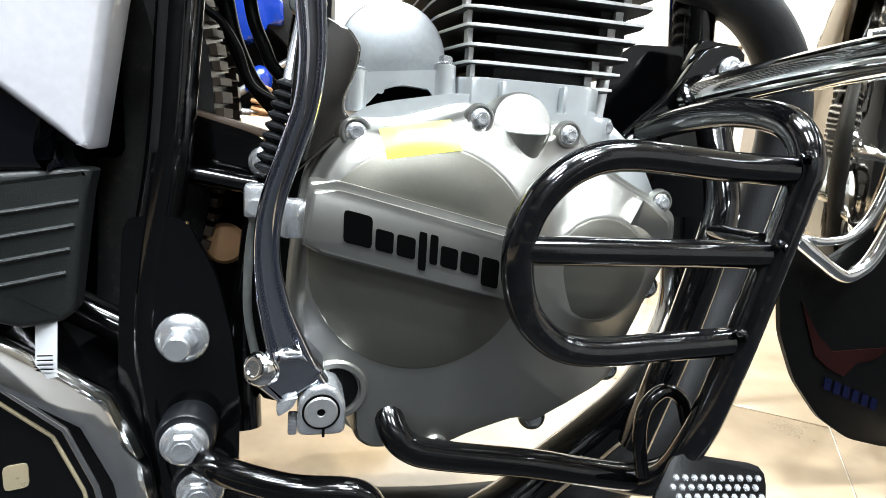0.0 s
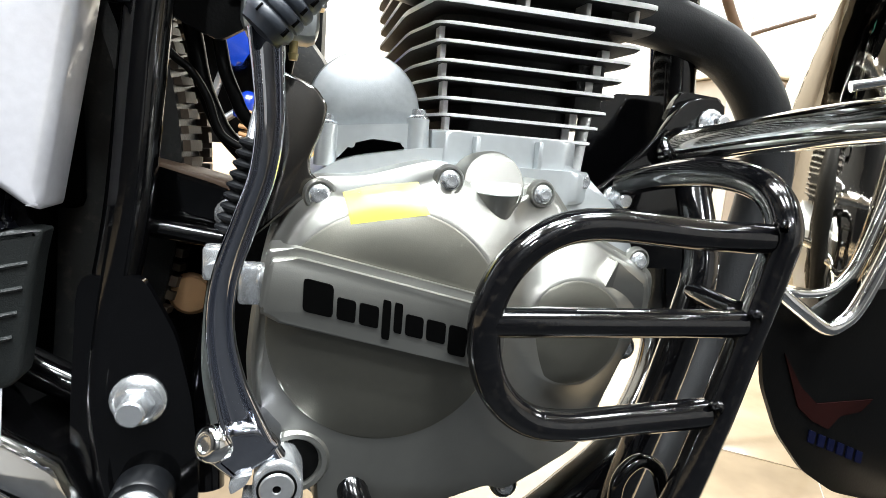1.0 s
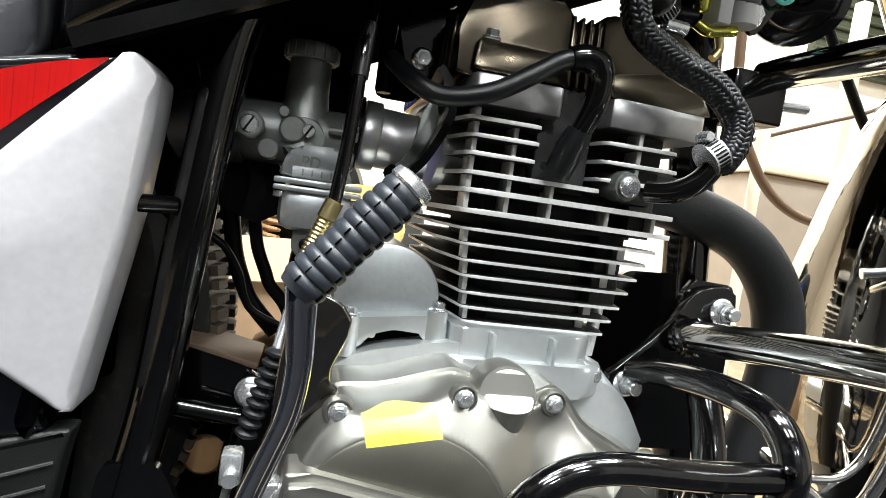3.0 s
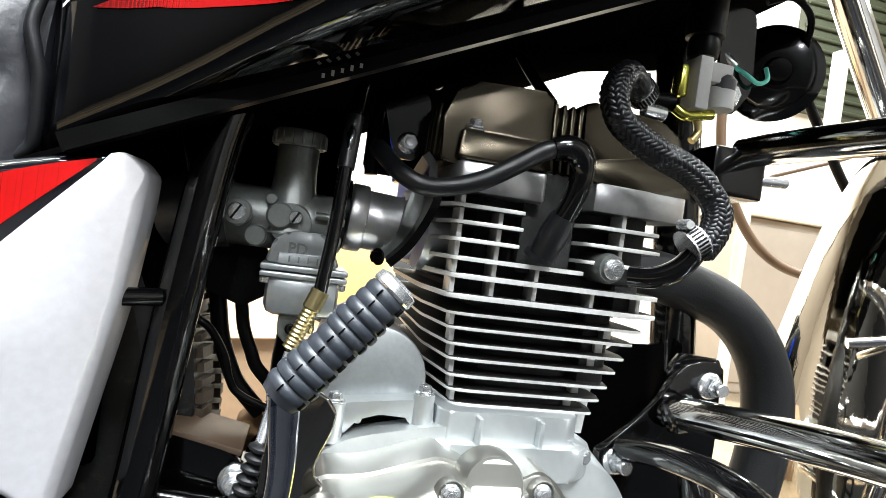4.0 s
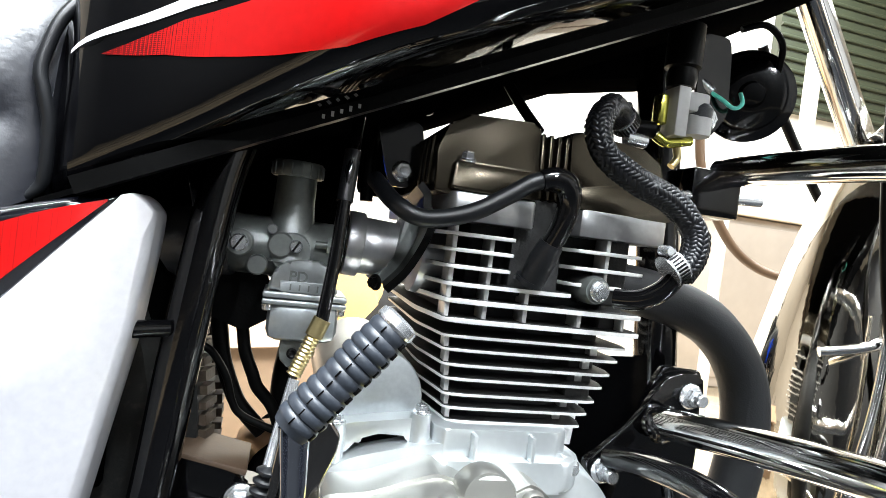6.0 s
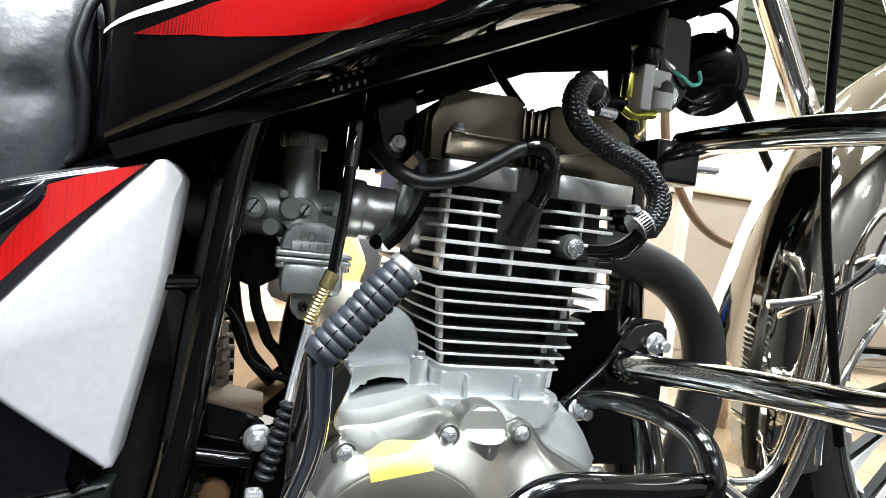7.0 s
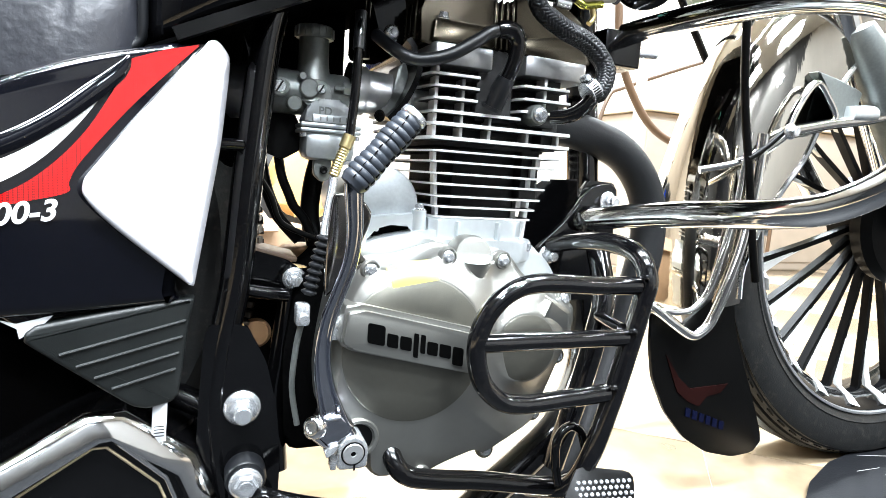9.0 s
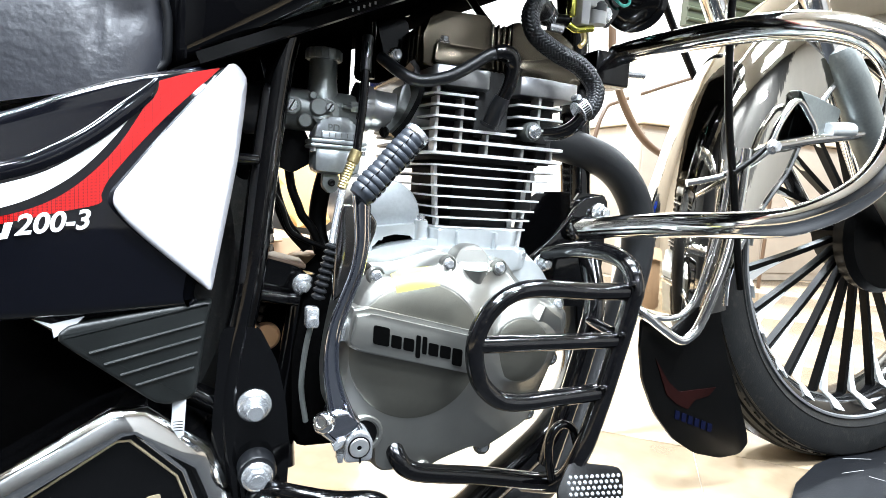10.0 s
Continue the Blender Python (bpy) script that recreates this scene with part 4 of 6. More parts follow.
part("insulator", sweep([(0.0600, 0.350, 0.3965), (0.0690, 0.348, 0.4070), (0.0760, 0.347, 0.4200), (0.0805, 0.347, 0.4320), (0.0808, 0.347, 0.4390), (0.0775, 0.348, 0.4460), (0.0770, 0.349, 0.4520), (0.0720, 0.350, 0.4580)], [(-0.0023, -0.010), (0.0023, -0.010), (0.0023, 0.030), (-0.0023, 0.030)], 5, up=(0, 1, 0)), M_SATIN_BLACK, MANI, "wavy black insulator gasket")
part("port_neck", lathe([(0.024, 0), (0.026, 0.020), (0, 0.020)], 28, towards(0.082, 0.380, 0.4170, (1, 0, -0.1))), M_ALU, MANI)
bolt("flange_bolt", (0.0545, 0.352, 0.3985), MANI, 0.0050, 0.0036, 0.004, way=(-0.8, -0.6, -0.1), mat=M_SATIN_BLACK)

# kick starter
edge_bead = [(-0.0076, 0.0016), (-0.0081, 0.0002), (-0.0081, -0.0016), (-0.0077, -0.0030), (-0.0069, -0.0038), (-0.0060, -0.0038), (-0.0052, -0.0030), (-0.0047, -0.0018), (-0.0040, -0.0006), (-0.0030, 0.0002), (-0.0016, 0.0007)]
rail = edge_bead + [(-u, v) for u, v in edge_bead[::-1]] + [(0.0050, 0.0032), (-0.0050, 0.0032)]
kick_bm = sweep([(0.0140, 0.262, 0.170), (0.0085, 0.260, 0.186), (0.0025, 0.258, 0.206), (-0.0008, 0.256, 0.224), (-0.0014, 0.254, 0.240), (0.0010, 0.253, 0.256), (0.0074, 0.252, 0.276), (0.0130, 0.251, 0.294), (0.0150, 0.250, 0.313), (0.0138, 0.249, 0.332), (0.0125, 0.248, 0.346)], rail, 7, up=(0, 1, 0), scales=[1.50, 1.15, 0.84, 0.70, 0.65, 0.63, 0.62, 0.62, 0.65, 0.72, 0.80])
KICK = bike_part("kick_starter", kick_bm, M_LEVER, "chrome kick start lever with a black rubber grip")
hub = rounded([(0.0120, 0.1490), (0.0335, 0.1490), (0.0335, 0.1640), (0.0295, 0.1715), (0.0240, 0.1740), (0.0175, 0.1725), (0.0125, 0.1660)], 0.22)
part("lever_hub", pillow(hub, 0.2545, 0.030, 0.0026, 4), M_ZINC, KICK, "cast clamp hub of the kick lever")
joint = rounded([(0.0020, 0.1890), (-0.0062, 0.1720), (0.0055, 0.1625), (0.0145, 0.1690), (0.0215, 0.1735), (0.0240, 0.1800), (0.0150, 0.1900)], 0.2)
part("lever_joint", pillow(softened(joint, 1), 0.2560, 0.022, 0.0050, 6), M_LEVER, KICK, "worn chrome folding joint")
part("hub_disc", lathe([(0.0074, 0), (0.0074, 0.0010), (0.0068, 0.0016), (0.0020, 0.0016), (0.0016, 0.0004), (0, 0.0004)], 32, towards(0.0225, 0.2545, 0.1612)), M_ALU, KICK)
part("disc_ring", lathe([(0.0084, 0), (0.0084, 0.0006), (0.0076, 0.0008), (0, 0.0008)], 32, towards(0.0225, 0.2545, 0.1612)), M_SATIN_BLACK, KICK)
part("clamp_slit", box(0.0237, 0.2560, 0.1515, 0.0012, 0.004, 0.0052), M_SATIN_BLACK, KICK)
part("clamp_lug", box(0.0102, 0.2640, 0.1515, 0.0042, 0.010, 0.0075, 0.001), M_ZINC, KICK)
part("pinch_nut", prism(rounded([(0.0040, 0.1600), (0.0100, 0.1640), (0.0125, 0.1690), (0.0070, 0.1680), (0.0030, 0.1640)], 0.2), 0.2535, 0.012, 0.001), M_ZINC, KICK)
part("hub_knob", lathe([(0.0068, -0.006), (0.0078, 0.0), (0.0082, 0.0040), (0.0077, 0.0068), (0.0064, 0.0088), (0.0048, 0.0096), (0.0036, 0.0094), (0.0030, 0.0086), (0, 0.0084)], 36, towards(-0.0005, 0.262, 0.1790, (-0.62, -0.62, 0.30))), M_CHROME, KICK)
g0, g1 = Vector((0.0125, 0.247, 0.3465)), Vector((0.0475, 0.247, 0.3885))
gw = (g1 - g0).normalized()
prof, steps = [(0.0, -0.004), (0.0080, -0.003)], 11
pitch = (g1 - g0).length / steps
for k in range(steps):
    h, wide = pitch * k, 0.0097 + 0.0004 * math.sin(1.1 * k)
    prof += [(0.0090, h), (wide - 0.0003, h + pitch * 0.10), (wide, h + pitch * 0.28), (wide + 0.0001, h + pitch * 0.60), (wide - 0.0003, h + pitch * 0.84), (0.0089, h + pitch * 0.95)]
prof += [(0.0086, pitch * steps), (0, pitch * steps)]
gm = towards(*g0, gw)
part("rubber_grip", lathe(prof, 40, gm), M_GRIP, KICK, "ribbed blue-grey rubber grip")
across = Vector((-gw.z, 0, gw.x))
for lean, size in ((0.42, 0.00055), (-0.72, 0.0013)):
    way = gm.to_3x3().inverted() @ (across * lean + Vector((0, -math.sqrt(1 - lean * lean), 0)))
    turn = math.degrees(math.atan2(way.y, way.x))
    for k in range(steps):
        part("grip_notch", box(0.0096, 0, pitch * (k + 0.45), 0.0016, size, pitch * 0.66, 0.0002), M_INK, KICK).matrix_basis = gm @ pose(0, 0, 0, 0, 0, turn + 3 * math.sin(2.3 * k))
part("grip_end", lathe([(0.0088, 0), (0.0095, 0.001), (0.0092, 0.0045), (0.006, 0.0058), (0, 0.0060)], 24, towards(*(g1 + gw * 0.0002), gw)), M_ZINC, KICK, "bare steel end of the lever")

# smoked guard plate behind the lever
gplate = [(0.010, 0.337), (0.020, 0.3365), (0.033, 0.3315), (0.0385, 0.3240), (0.0375, 0.3150), (0.0315, 0.2990), (0.0320, 0.2930), (0.0365, 0.2890), (0.0350, 0.2820), (0.0250, 0.2770), (0.0130, 0.2660), (0.0060, 0.2600), (0.0060, 0.30)]
bike_part("heel_plate", pillow(rounded(gplate, 0.25), 0.2985, 0.004, 0.0016), M_BLACK_CHROME, "smoked chrome plate behind the kick lever")

# clutch cable with bellows and clevis
cab = sweep([(0.040, 0.40, 0.545), (0.034, 0.350, 0.505), (0.0300, 0.328, 0.470), (0.0280, 0.322, 0.440), (0.0265, 0.320, 0.410), (0.0235, 0.319, 0.378)], 0.0035, 6)
CABLE = bike_part("clutch_cable", cab, M_BLACK, "black clutch cable with a brass adjuster and rubber bellows")
adj = lathe([(0.0048, 0), (0.0048, 0.010), (0.0038, 0.0105)] + [(0.0036 + 0.0005 * (k % 2), 0.011 + 0.0011 * k) for k in range(20)] + [(0, 0.034)], 16, towards(0.0238, 0.319, 0.379, (-0.36, -0.05, -0.95)))
part("brass_adjuster", adj, M_BRASS, CABLE, "yellow brass threaded adjuster")
part("cable_core", sweep([(0.0130, 0.317, 0.347), (0.0080, 0.312, 0.320), (0.0050, 0.306, 0.303)], 0.0030, 5), M_ZINC, CABLE)
bw0, bw1 = Vector((0.0058, 0.304, 0.306)), Vector((-0.0050, 0.302, 0.262))
bp = []
for k in range(9):
    h = (bw1 - bw0).length * k / 9
    bp += [(0.0030, h), (0.0056, h + 0.0020), (0.0056, h + 0.0032)]
bp.append((0.0024, (bw1 - bw0).length))
part("bellows", lathe(bp, 20, towards(*bw0, bw1 - bw0)), M_HOSE, CABLE, "ribbed black rubber bellows")
clev = box(-0.0090, 0.300, 0.249, 0.010, 0.012, 0.016, 0.002)
lathe([(0.0035, 0), (0.0035, 0.018), (0, 0.018)], 14, towards(-0.0085, 0.306, 0.247), clev)
part("clevis", clev, M_ZINC, CABLE, "zinc clevis at the cable end")
part("cable_tail", sweep([(-0.009, 0.300, 0.243), (-0.012, 0.304, 0.222), (-0.013, 0.31, 0.19), (-0.008, 0.312, 0.160)], 0.0022, 6), M_CARB, CABLE)
part("cable_sleeve", sweep([(0.0300, 0.328, 0.470), (0.0290, 0.325, 0.455), (0.0281, 0.3225, 0.442)], 0.0045, 3), M_HOSE, CABLE)

# main frame
FRAME = bike_part("frame", sweep([(-0.030, 0.340, 0.470), (-0.0365, 0.339, 0.438), (-0.0455, 0.337, 0.355), (-0.0530, 0.336, 0.270), (-0.0625, 0.336, 0.210), (-0.0660, 0.336, 0.160), (-0.0600, 0.336, 0.100), (-0.048, 0.336, 0.045), (-0.02, 0.34, 0.035)], 0.0112, 8), M_FRAME, "black painted tubular frame")
part("frame_tube", sweep([(0.250, 0.41, 0.66), (0.266, 0.41, 0.56), (0.281, 0.41, 0.45), (0.292, 0.41, 0.36), (0.304, 0.412, 0.27), (0.312, 0.410, 0.20), (0.296, 0.385, 0.160), (0.246, 0.342, 0.123), (0.211, 0.340, 0.091), (0.179, 0.338, 0.068), (0.140, 0.330, 0.045), (0.08, 0.325, 0.030), (-0.05, 0.325, 0.028)], 0.0165, 7), M_FRAME, FRAME, "black front down tube")
plate = [(-0.074, 0.235), (-0.045, 0.235), (-0.030, 0.205), (-0.022, 0.170), (-0.018, 0.130), (-0.020, 0.05), (-0.060, 0.03), (-0.080, 0.10), (-0.078, 0.17)]
part("side_plate", prism(rounded(plate, 0.2), 0.326, 0.006), M_FRAME, FRAME, "black frame side plate")
part("frame_tube", sweep([(-0.058, 0.500, 0.440), (-0.070, 0.50, 0.34), (-0.078, 0.50, 0.25), (-0.080, 0.50, 0.14)], 0.0112, 5), M_FRAME, FRAME)
part("frame_tube", sweep([(-0.225, 0.350, 0.265), (-0.170, 0.350, 0.225), (-0.110, 0.350, 0.185), (-0.070, 0.345, 0.165)], 0.0095, 5), M_FRAME, FRAME)
part("seat_rail", sweep([(-0.26, 0.370, 0.400), (-0.12, 0.395, 0.440), (-0.04, 0.405, 0.482), (0.05, 0.405, 0.534), (0.18, 0.405, 0.592), (0.27, 0.41, 0.632)], 0.0125, 6), M_FRAME, FRAME)
part("backbone", sweep([(-0.05, 0.43, 0.505), (0.08, 0.43, 0.562), (0.26, 0.43, 0.640)], 0.022, 4), M_FRAME, FRAME)
part("rear_bracket", prism(rounded([(-0.052, 0.289), (-0.014, 0.279), (-0.002, 0.270), (-0.002, 0.258), (-0.012, 0.252), (-0.050, 0.258)], 0.2), 0.362, 0.005, 0.001), M_FRAME, FRAME)
part("rear_bracket", box(-0.030, 0.385, 0.284, 0.050, 0.045, 0.004, 0.001, m=pose(0, 0, 0, 0, 14, 0)), M_PRIMER, FRAME, "dull brown bracket top")
part("cross_tube", sweep([(-0.052, 0.355, 0.256), (-0.012, 0.357, 0.250)], 0.0055, 1), M_FRAME, FRAME)
bolt("bracket_bolt", (-0.0075, 0.362, 0.2630), FRAME, 0.0095, 0.0066, 0.0085, 0.0042, 0.004)
part("panel_peg", sweep([(-0.074, 0.318, 0.3655), (-0.052, 0.330, 0.3660)], 0.0045, 1), M_FRAME, FRAME)
part("frame_gusset", prism(rounded([(-0.054, 0.452), (-0.030, 0.456), (-0.0330, 0.430), (-0.0395, 0.398)], 0.15), 0.334, 0.006, 0.001), M_FRAME, FRAME)
# foot rest bolts and bushes
bolt("frame_bolt", (-0.0470, 0.3260, 0.1710), FRAME, 0.0135, 0.0086, 0.0085, 0.0068, 0.010, label="large zinc flange nut on its stud")
for bx, bz in ((-0.0440, 0.1185), (-0.0365, 0.0905)):
    part("rubber_bush", lathe([(0.0150, 0), (0.0150, 0.014), (0.0135, 0.016), (0, 0.016)], 26, towards(bx, 0.326, bz + 0.002)), M_HOSE, FRAME)
    bolt("rest_bolt", (bx, 0.3098, bz), FRAME, 0.0122, 0.0084, 0.0085, 0.0)
ENG = [(0.2640, 0.3510), (0.2700, 0.3590), (0.3020, 0.3575), (0.3050, 0.30), (0.302, 0.240), (0.225, 0.240), (0.215, 0.272), (0.2165, 0.2905), (0.2250, 0.2965), (0.2500, 0.3165)]
part("engine_plate", prism(rounded(ENG, 0.15), 0.366, 0.005, 0.001), M_FRAME, FRAME, "black engine mounting plate")
part("engine_plate", prism(rounded([(0.222, 0.344), (0.240, 0.357), (0.262, 0.358), (0.300, 0.360), (0.300, 0.25), (0.215, 0.25), (0.215, 0.31)], 0.2), 0.40, 0.005), M_FRAME, FRAME)
LUG = [(0.2120, 0.2890), (0.2200, 0.2965), (0.2490, 0.3235), (0.2640, 0.3470), (0.2730, 0.3545), (0.2985, 0.3575), (0.3020, 0.3350), (0.2670, 0.3220), (0.2570, 0.3010), (0.2450, 0.2960), (0.2370, 0.2780), (0.2200, 0.2780)]
part("bar_bracket", pillow(softened(LUG, 1), 0.3600, 0.005, 0.0012), M_FRAME, FRAME, "black bracket plate of the crash bar")
bolt("mount_bolt", (0.2890, 0.3595, 0.3400), FRAME, 0.0092, 0.0064, 0.0080, 0.0045, 0.006)
bolt("mount_bolt", (0.2265, 0.3595, 0.2860), FRAME, 0.0092, 0.0064, 0.0080, 0.0045, 0.006)
part("upper_bracket", box(0.2960, 0.385, 0.4865, 0.042, 0.034, 0.034, 0.002), M_FRAME, FRAME, "black box bracket of the crash bar")
part("bracket_stud", sweep([(0.262, 0.372, 0.4815), (0.338, 0.372, 0.4860)], 0.0038, 1), M_ZINC, FRAME)
part("head_stay", prism(rounded([(0.045, 0.50), (0.075, 0.50), (0.080, 0.47), (0.070, 0.458), (0.058, 0.458)], 0.2), 0.370, 0.004), M_FRAME, FRAME)
bolt("stay_bolt", (0.0655, 0.3700, 0.4680), FRAME, 0.0068, 0.0048, 0.006)

# guard of bars in front of the cover
gr = 0.0072
GUARD = bike_part("leg_guard", sweep([(0.2360, 0.241, 0.2800), (0.2000, 0.240, 0.2805), (0.1500, 0.240, 0.2825), (0.1260, 0.240, 0.2760), (0.1095, 0.240, 0.2600), (0.1030, 0.240, 0.2380), (0.1085, 0.240, 0.2130), (0.1240, 0.240, 0.1970), (0.1450, 0.240, 0.1920), (0.1800, 0.240, 0.1935), (0.2170, 0.240, 0.1955)], gr, 7), M_BLACK_SCUFF, "scuffed black tubular leg guard")
part("guard_bar", sweep([(0.1060, 0.240, 0.2395), (0.2290, 0.240, 0.2395)], gr * 0.93, 1), M_BLACK_SCUFF, GUARD)
part("guard_post", sweep([(0.2290, 0.356, 0.2960), (0.2330, 0.325, 0.3035), (0.2385, 0.285, 0.3080), (0.2440, 0.255, 0.3030), (0.2455, 0.241, 0.2860), (0.2415, 0.240, 0.2640), (0.2330, 0.240, 0.2290), (0.2210, 0.240, 0.1830), (0.2100, 0.243, 0.1420), (0.2000, 0.255, 0.1120), (0.1850, 0.29, 0.095)], gr * 1.12, 7), M_BLACK_SCUFF, GUARD)
part("guard_stay", sweep([(0.2600, 0.33, 0.300), (0.2545, 0.305, 0.258), (0.2470, 0.300, 0.225), (0.2380, 0.300, 0.185), (0.2300, 0.302, 0.150), (0.2220, 0.310, 0.100)], 0.0100, 6), M_BLACK_SCUFF, GUARD)
part("guard_brace", sweep([(0.2300, 0.244, 0.2445), (0.2470, 0.300, 0.2405)], gr * 0.72, 1), M_BLACK_SCUFF, GUARD)
for wx, wz in ((0.2345, 0.2880), (0.2290, 0.2460), (0.2160, 0.2020)):
    wb = sweep([(wx + 0.004 * math.cos(0.2 * k - 0.6), 0.2335, wz + 0.004 * math.sin(0.2 * k - 0.6) - 0.0004 * k) for k in range(13)], circle(0.0021, 8), 1, scales=[1.15, 0.75, 1.0, 0.65, 1.2, 0.8, 1.0] * 2)
    part("weld_bead", wb, M_BLACK_SCUFF, GUARD)

# brake pedal
PEDAL = bike_part("brake_pedal", sweep([(0.048, 0.32, 0.160), (0.0555, 0.285, 0.150), (0.0590, 0.272, 0.140), (0.0665, 0.270, 0.1320), (0.0820, 0.269, 0.1270), (0.1300, 0.268, 0.1195), (0.1650, 0.266, 0.1130), (0.1930, 0.264, 0.1090), (0.2120, 0.262, 0.1130), (0.2240, 0.260, 0.1230)], 0.0075, 7), M_BLACK, "gloss black brake pedal with a chequered plate")
padm = towards(0.2130, 0.222, 0.1120, (-0.12, -0.80, 0.58)) @ pose(0, 0, 0, 0, 0, 180)
pad_bm = bmesh.new()
slab(rounded([(-0.030, -0.024), (0.018, -0.030), (0.034, -0.006), (0.024, 0.026), (-0.018, 0.024)], 0.2), -0.0015, 0.0015, 0.0004, pad_bm)
for v in pad_bm.verts:
    v.co = padm @ v.co
part("pedal_plate", pad_bm, M_SATIN_BLACK, PEDAL, "dark chequered tread plate")
stud = bmesh.new()
for i in range(-5, 7):
    for j in range(-5, 6):
        px, py = 0.0048 * i + (0.0024 if j % 2 else 0), 0.0044 * j
        if abs(py) < 0.021 and -0.024 < px < 0.026 - abs(py) * 0.25:
            lathe([(0.0019, 0), (0.0012, 0.0009), (0, 0.0011)], 6, padm @ pose(px, py, 0.0015), stud)
tagged(part("plate_stud", stud, M_ZINC, PEDAL, "worn bright studs of the tread plate"), kind="stuff")
part("toe_loop", sweep([(0.1890, 0.252, 0.1180), (0.1840, 0.252, 0.1400), (0.1860, 0.253, 0.1560), (0.1960, 0.254, 0.1640), (0.2070, 0.254, 0.1590), (0.2140, 0.254, 0.1430), (0.2210, 0.252, 0.1290)], 0.0036, 7), M_BLACK, PEDAL)
bike_part("foot_rest", sweep([(-0.036, 0.31, 0.108), (-0.020, 0.290, 0.112), (0.010, 0.275, 0.1105), (0.040, 0.27, 0.1090), (0.050, 0.27, 0.100), (0.052, 0.27, 0.085)], 0.0072, 6), M_BLACK, "black foot rest arm")
bike_part("side_arm", sweep([(-0.006, 0.372, 0.272), (-0.014, 0.372, 0.20), (-0.020, 0.372, 0.16), (-0.018, 0.36, 0.10)], 0.010, 4), M_FRAME, "dark linkage behind the cover")

# exhaust
bike_part("exhaust_pipe", sweep([(0.210, 0.400, 0.408), (0.245, 0.398, 0.410), (0.285, 0.396, 0.404), (0.330, 0.395, 0.387), (0.362, 0.394, 0.350), (0.371, 0.393, 0.300), (0.358, 0.390, 0.240), (0.340, 0.387, 0.190), (0.318, 0.378, 0.150), (0.290, 0.362, 0.108), (0.262, 0.352, 0.075), (0.222, 0.352, 0.042), (0.16, 0.355, 0.030), (0.06, 0.36, 0.030), (-0.04, 0.36, 0.050), (-0.10, 0.365, 0.100)], 0.0185, 7), M_EXHAUST, "matt black exhaust header pipe")
# silencer cover with chrome edge
sl = lambda x, z: 0.330 + 0.30 * x
SIL = [(-0.340, 0.085), (-0.205, 0.150), (-0.142, 0.1850), (-0.124, 0.1840), (-0.0800, 0.1440), (-0.0660, 0.1060), (-0.058, 0.050), (-0.34, 0.035)]
SILENCER = bike_part("silencer", prism(rounded(SIL, 0.08), lambda x, z: sl(x, z) + 0.004, 0.08, 0.003), M_BLACK, "black silencer cover with chrome edging")
edge = [(-0.335, 0.084), (-0.205, 0.1470), (-0.1410, 0.1805), (-0.1250, 0.1795), (-0.0830, 0.1420), (-0.0690, 0.1050), (-0.062, 0.055)]
part("chrome_edge", sweep([(x, sl(x, z) + 0.004, z) for x, z in edge], [(0.0085, 0.0060), (0.0080, 0.0010), (0.0060, -0.0014), (0.0010, -0.0034), (-0.0095, -0.0052), (-0.0118, -0.0046), (-0.0125, 0.0010), (-0.0125, 0.0040)], 1, up=(0, 1, 0)), M_CHROME, SILENCER, "broad bevelled chrome edge")
ridge = [(-0.300, 0.0820), (-0.2050, 0.1350), (-0.1405, 0.1710), (-0.1300, 0.1700), (-0.0975, 0.1330), (-0.0860, 0.0990), (-0.080, 0.06)]
part("chrome_ridge", sweep([(x, sl(x, z) + 0.0040, z) for x, z in ridge], circle(0.0018, 10), 1), M_CHROME, SILENCER, "bright chrome inner ridge")
trim = [(-0.300, 0.075), (-0.2050, 0.1285), (-0.1400, 0.1650), (-0.1320, 0.1640), (-0.1020, 0.1300), (-0.0910, 0.0980), (-0.085, 0.06)]
part("trim_line", sweep([(x, sl(x, z) + 0.0035, z) for x, z in trim], circle(0.0010, 8), 1), M_GOLD_TRIM, SILENCER, "thin beige trim line")
for k, (wid, top, low) in enumerate(((0.009, 0.68, 0), (0.0095, 0.68, 0), (0.0095, 0.68, -0.3))):
    qx = -0.1440 + 0.0112 * k
    quad = [(qx, 0.110 + low * 0.013), (qx + wid, 0.110 + low * 0.013), (qx + wid, 0.110 + top * 0.013), (qx, 0.110 + top * 0.013)]
    part("lettering_block", prism(rounded(quad, 0.2, 2), lambda x, z: sl(x, z) + 0.0034, 0.001), M_GOLD_TRIM, SILENCER, smooth=False)

# side panel
def open_curve(pts, steps=5):
    return [(p.x, p.z) for p in smooth_path([(x, 0, z) for x, z in pts], steps)]


pl = lambda x, z: 0.337 + 0.42 * x
PAN = open_curve([(-0.300, 0.335), (-0.240, 0.362), (-0.194, 0.382), (-0.170, 0.3955), (-0.142, 0.4095), (-0.111, 0.4210), (-0.078, 0.4320), (-0.0690, 0.4325), (-0.0630, 0.4275), (-0.0608, 0.4180), (-0.0640, 0.380), (-0.0670, 0.355), (-0.0750, 0.305), (-0.0815, 0.266)], 4) + [(-0.088, 0.2590), (-0.141, 0.2570), (-0.196, 0.258), (-0.30, 0.262)]
PANEL = tagged(bike_part("side_panel", pillow(softened([(x - (0.012 if x > -0.083 and z < 0.43 else 0.0), z - (0.002 if x > -0.09 else 0.0)) for x, z in PAN]), lambda x, z: pl(x, z) + 0.003, 0.022, 0.0075, 6), M_NAVY, "glossy dark side panel with silver, red and white graphics"))
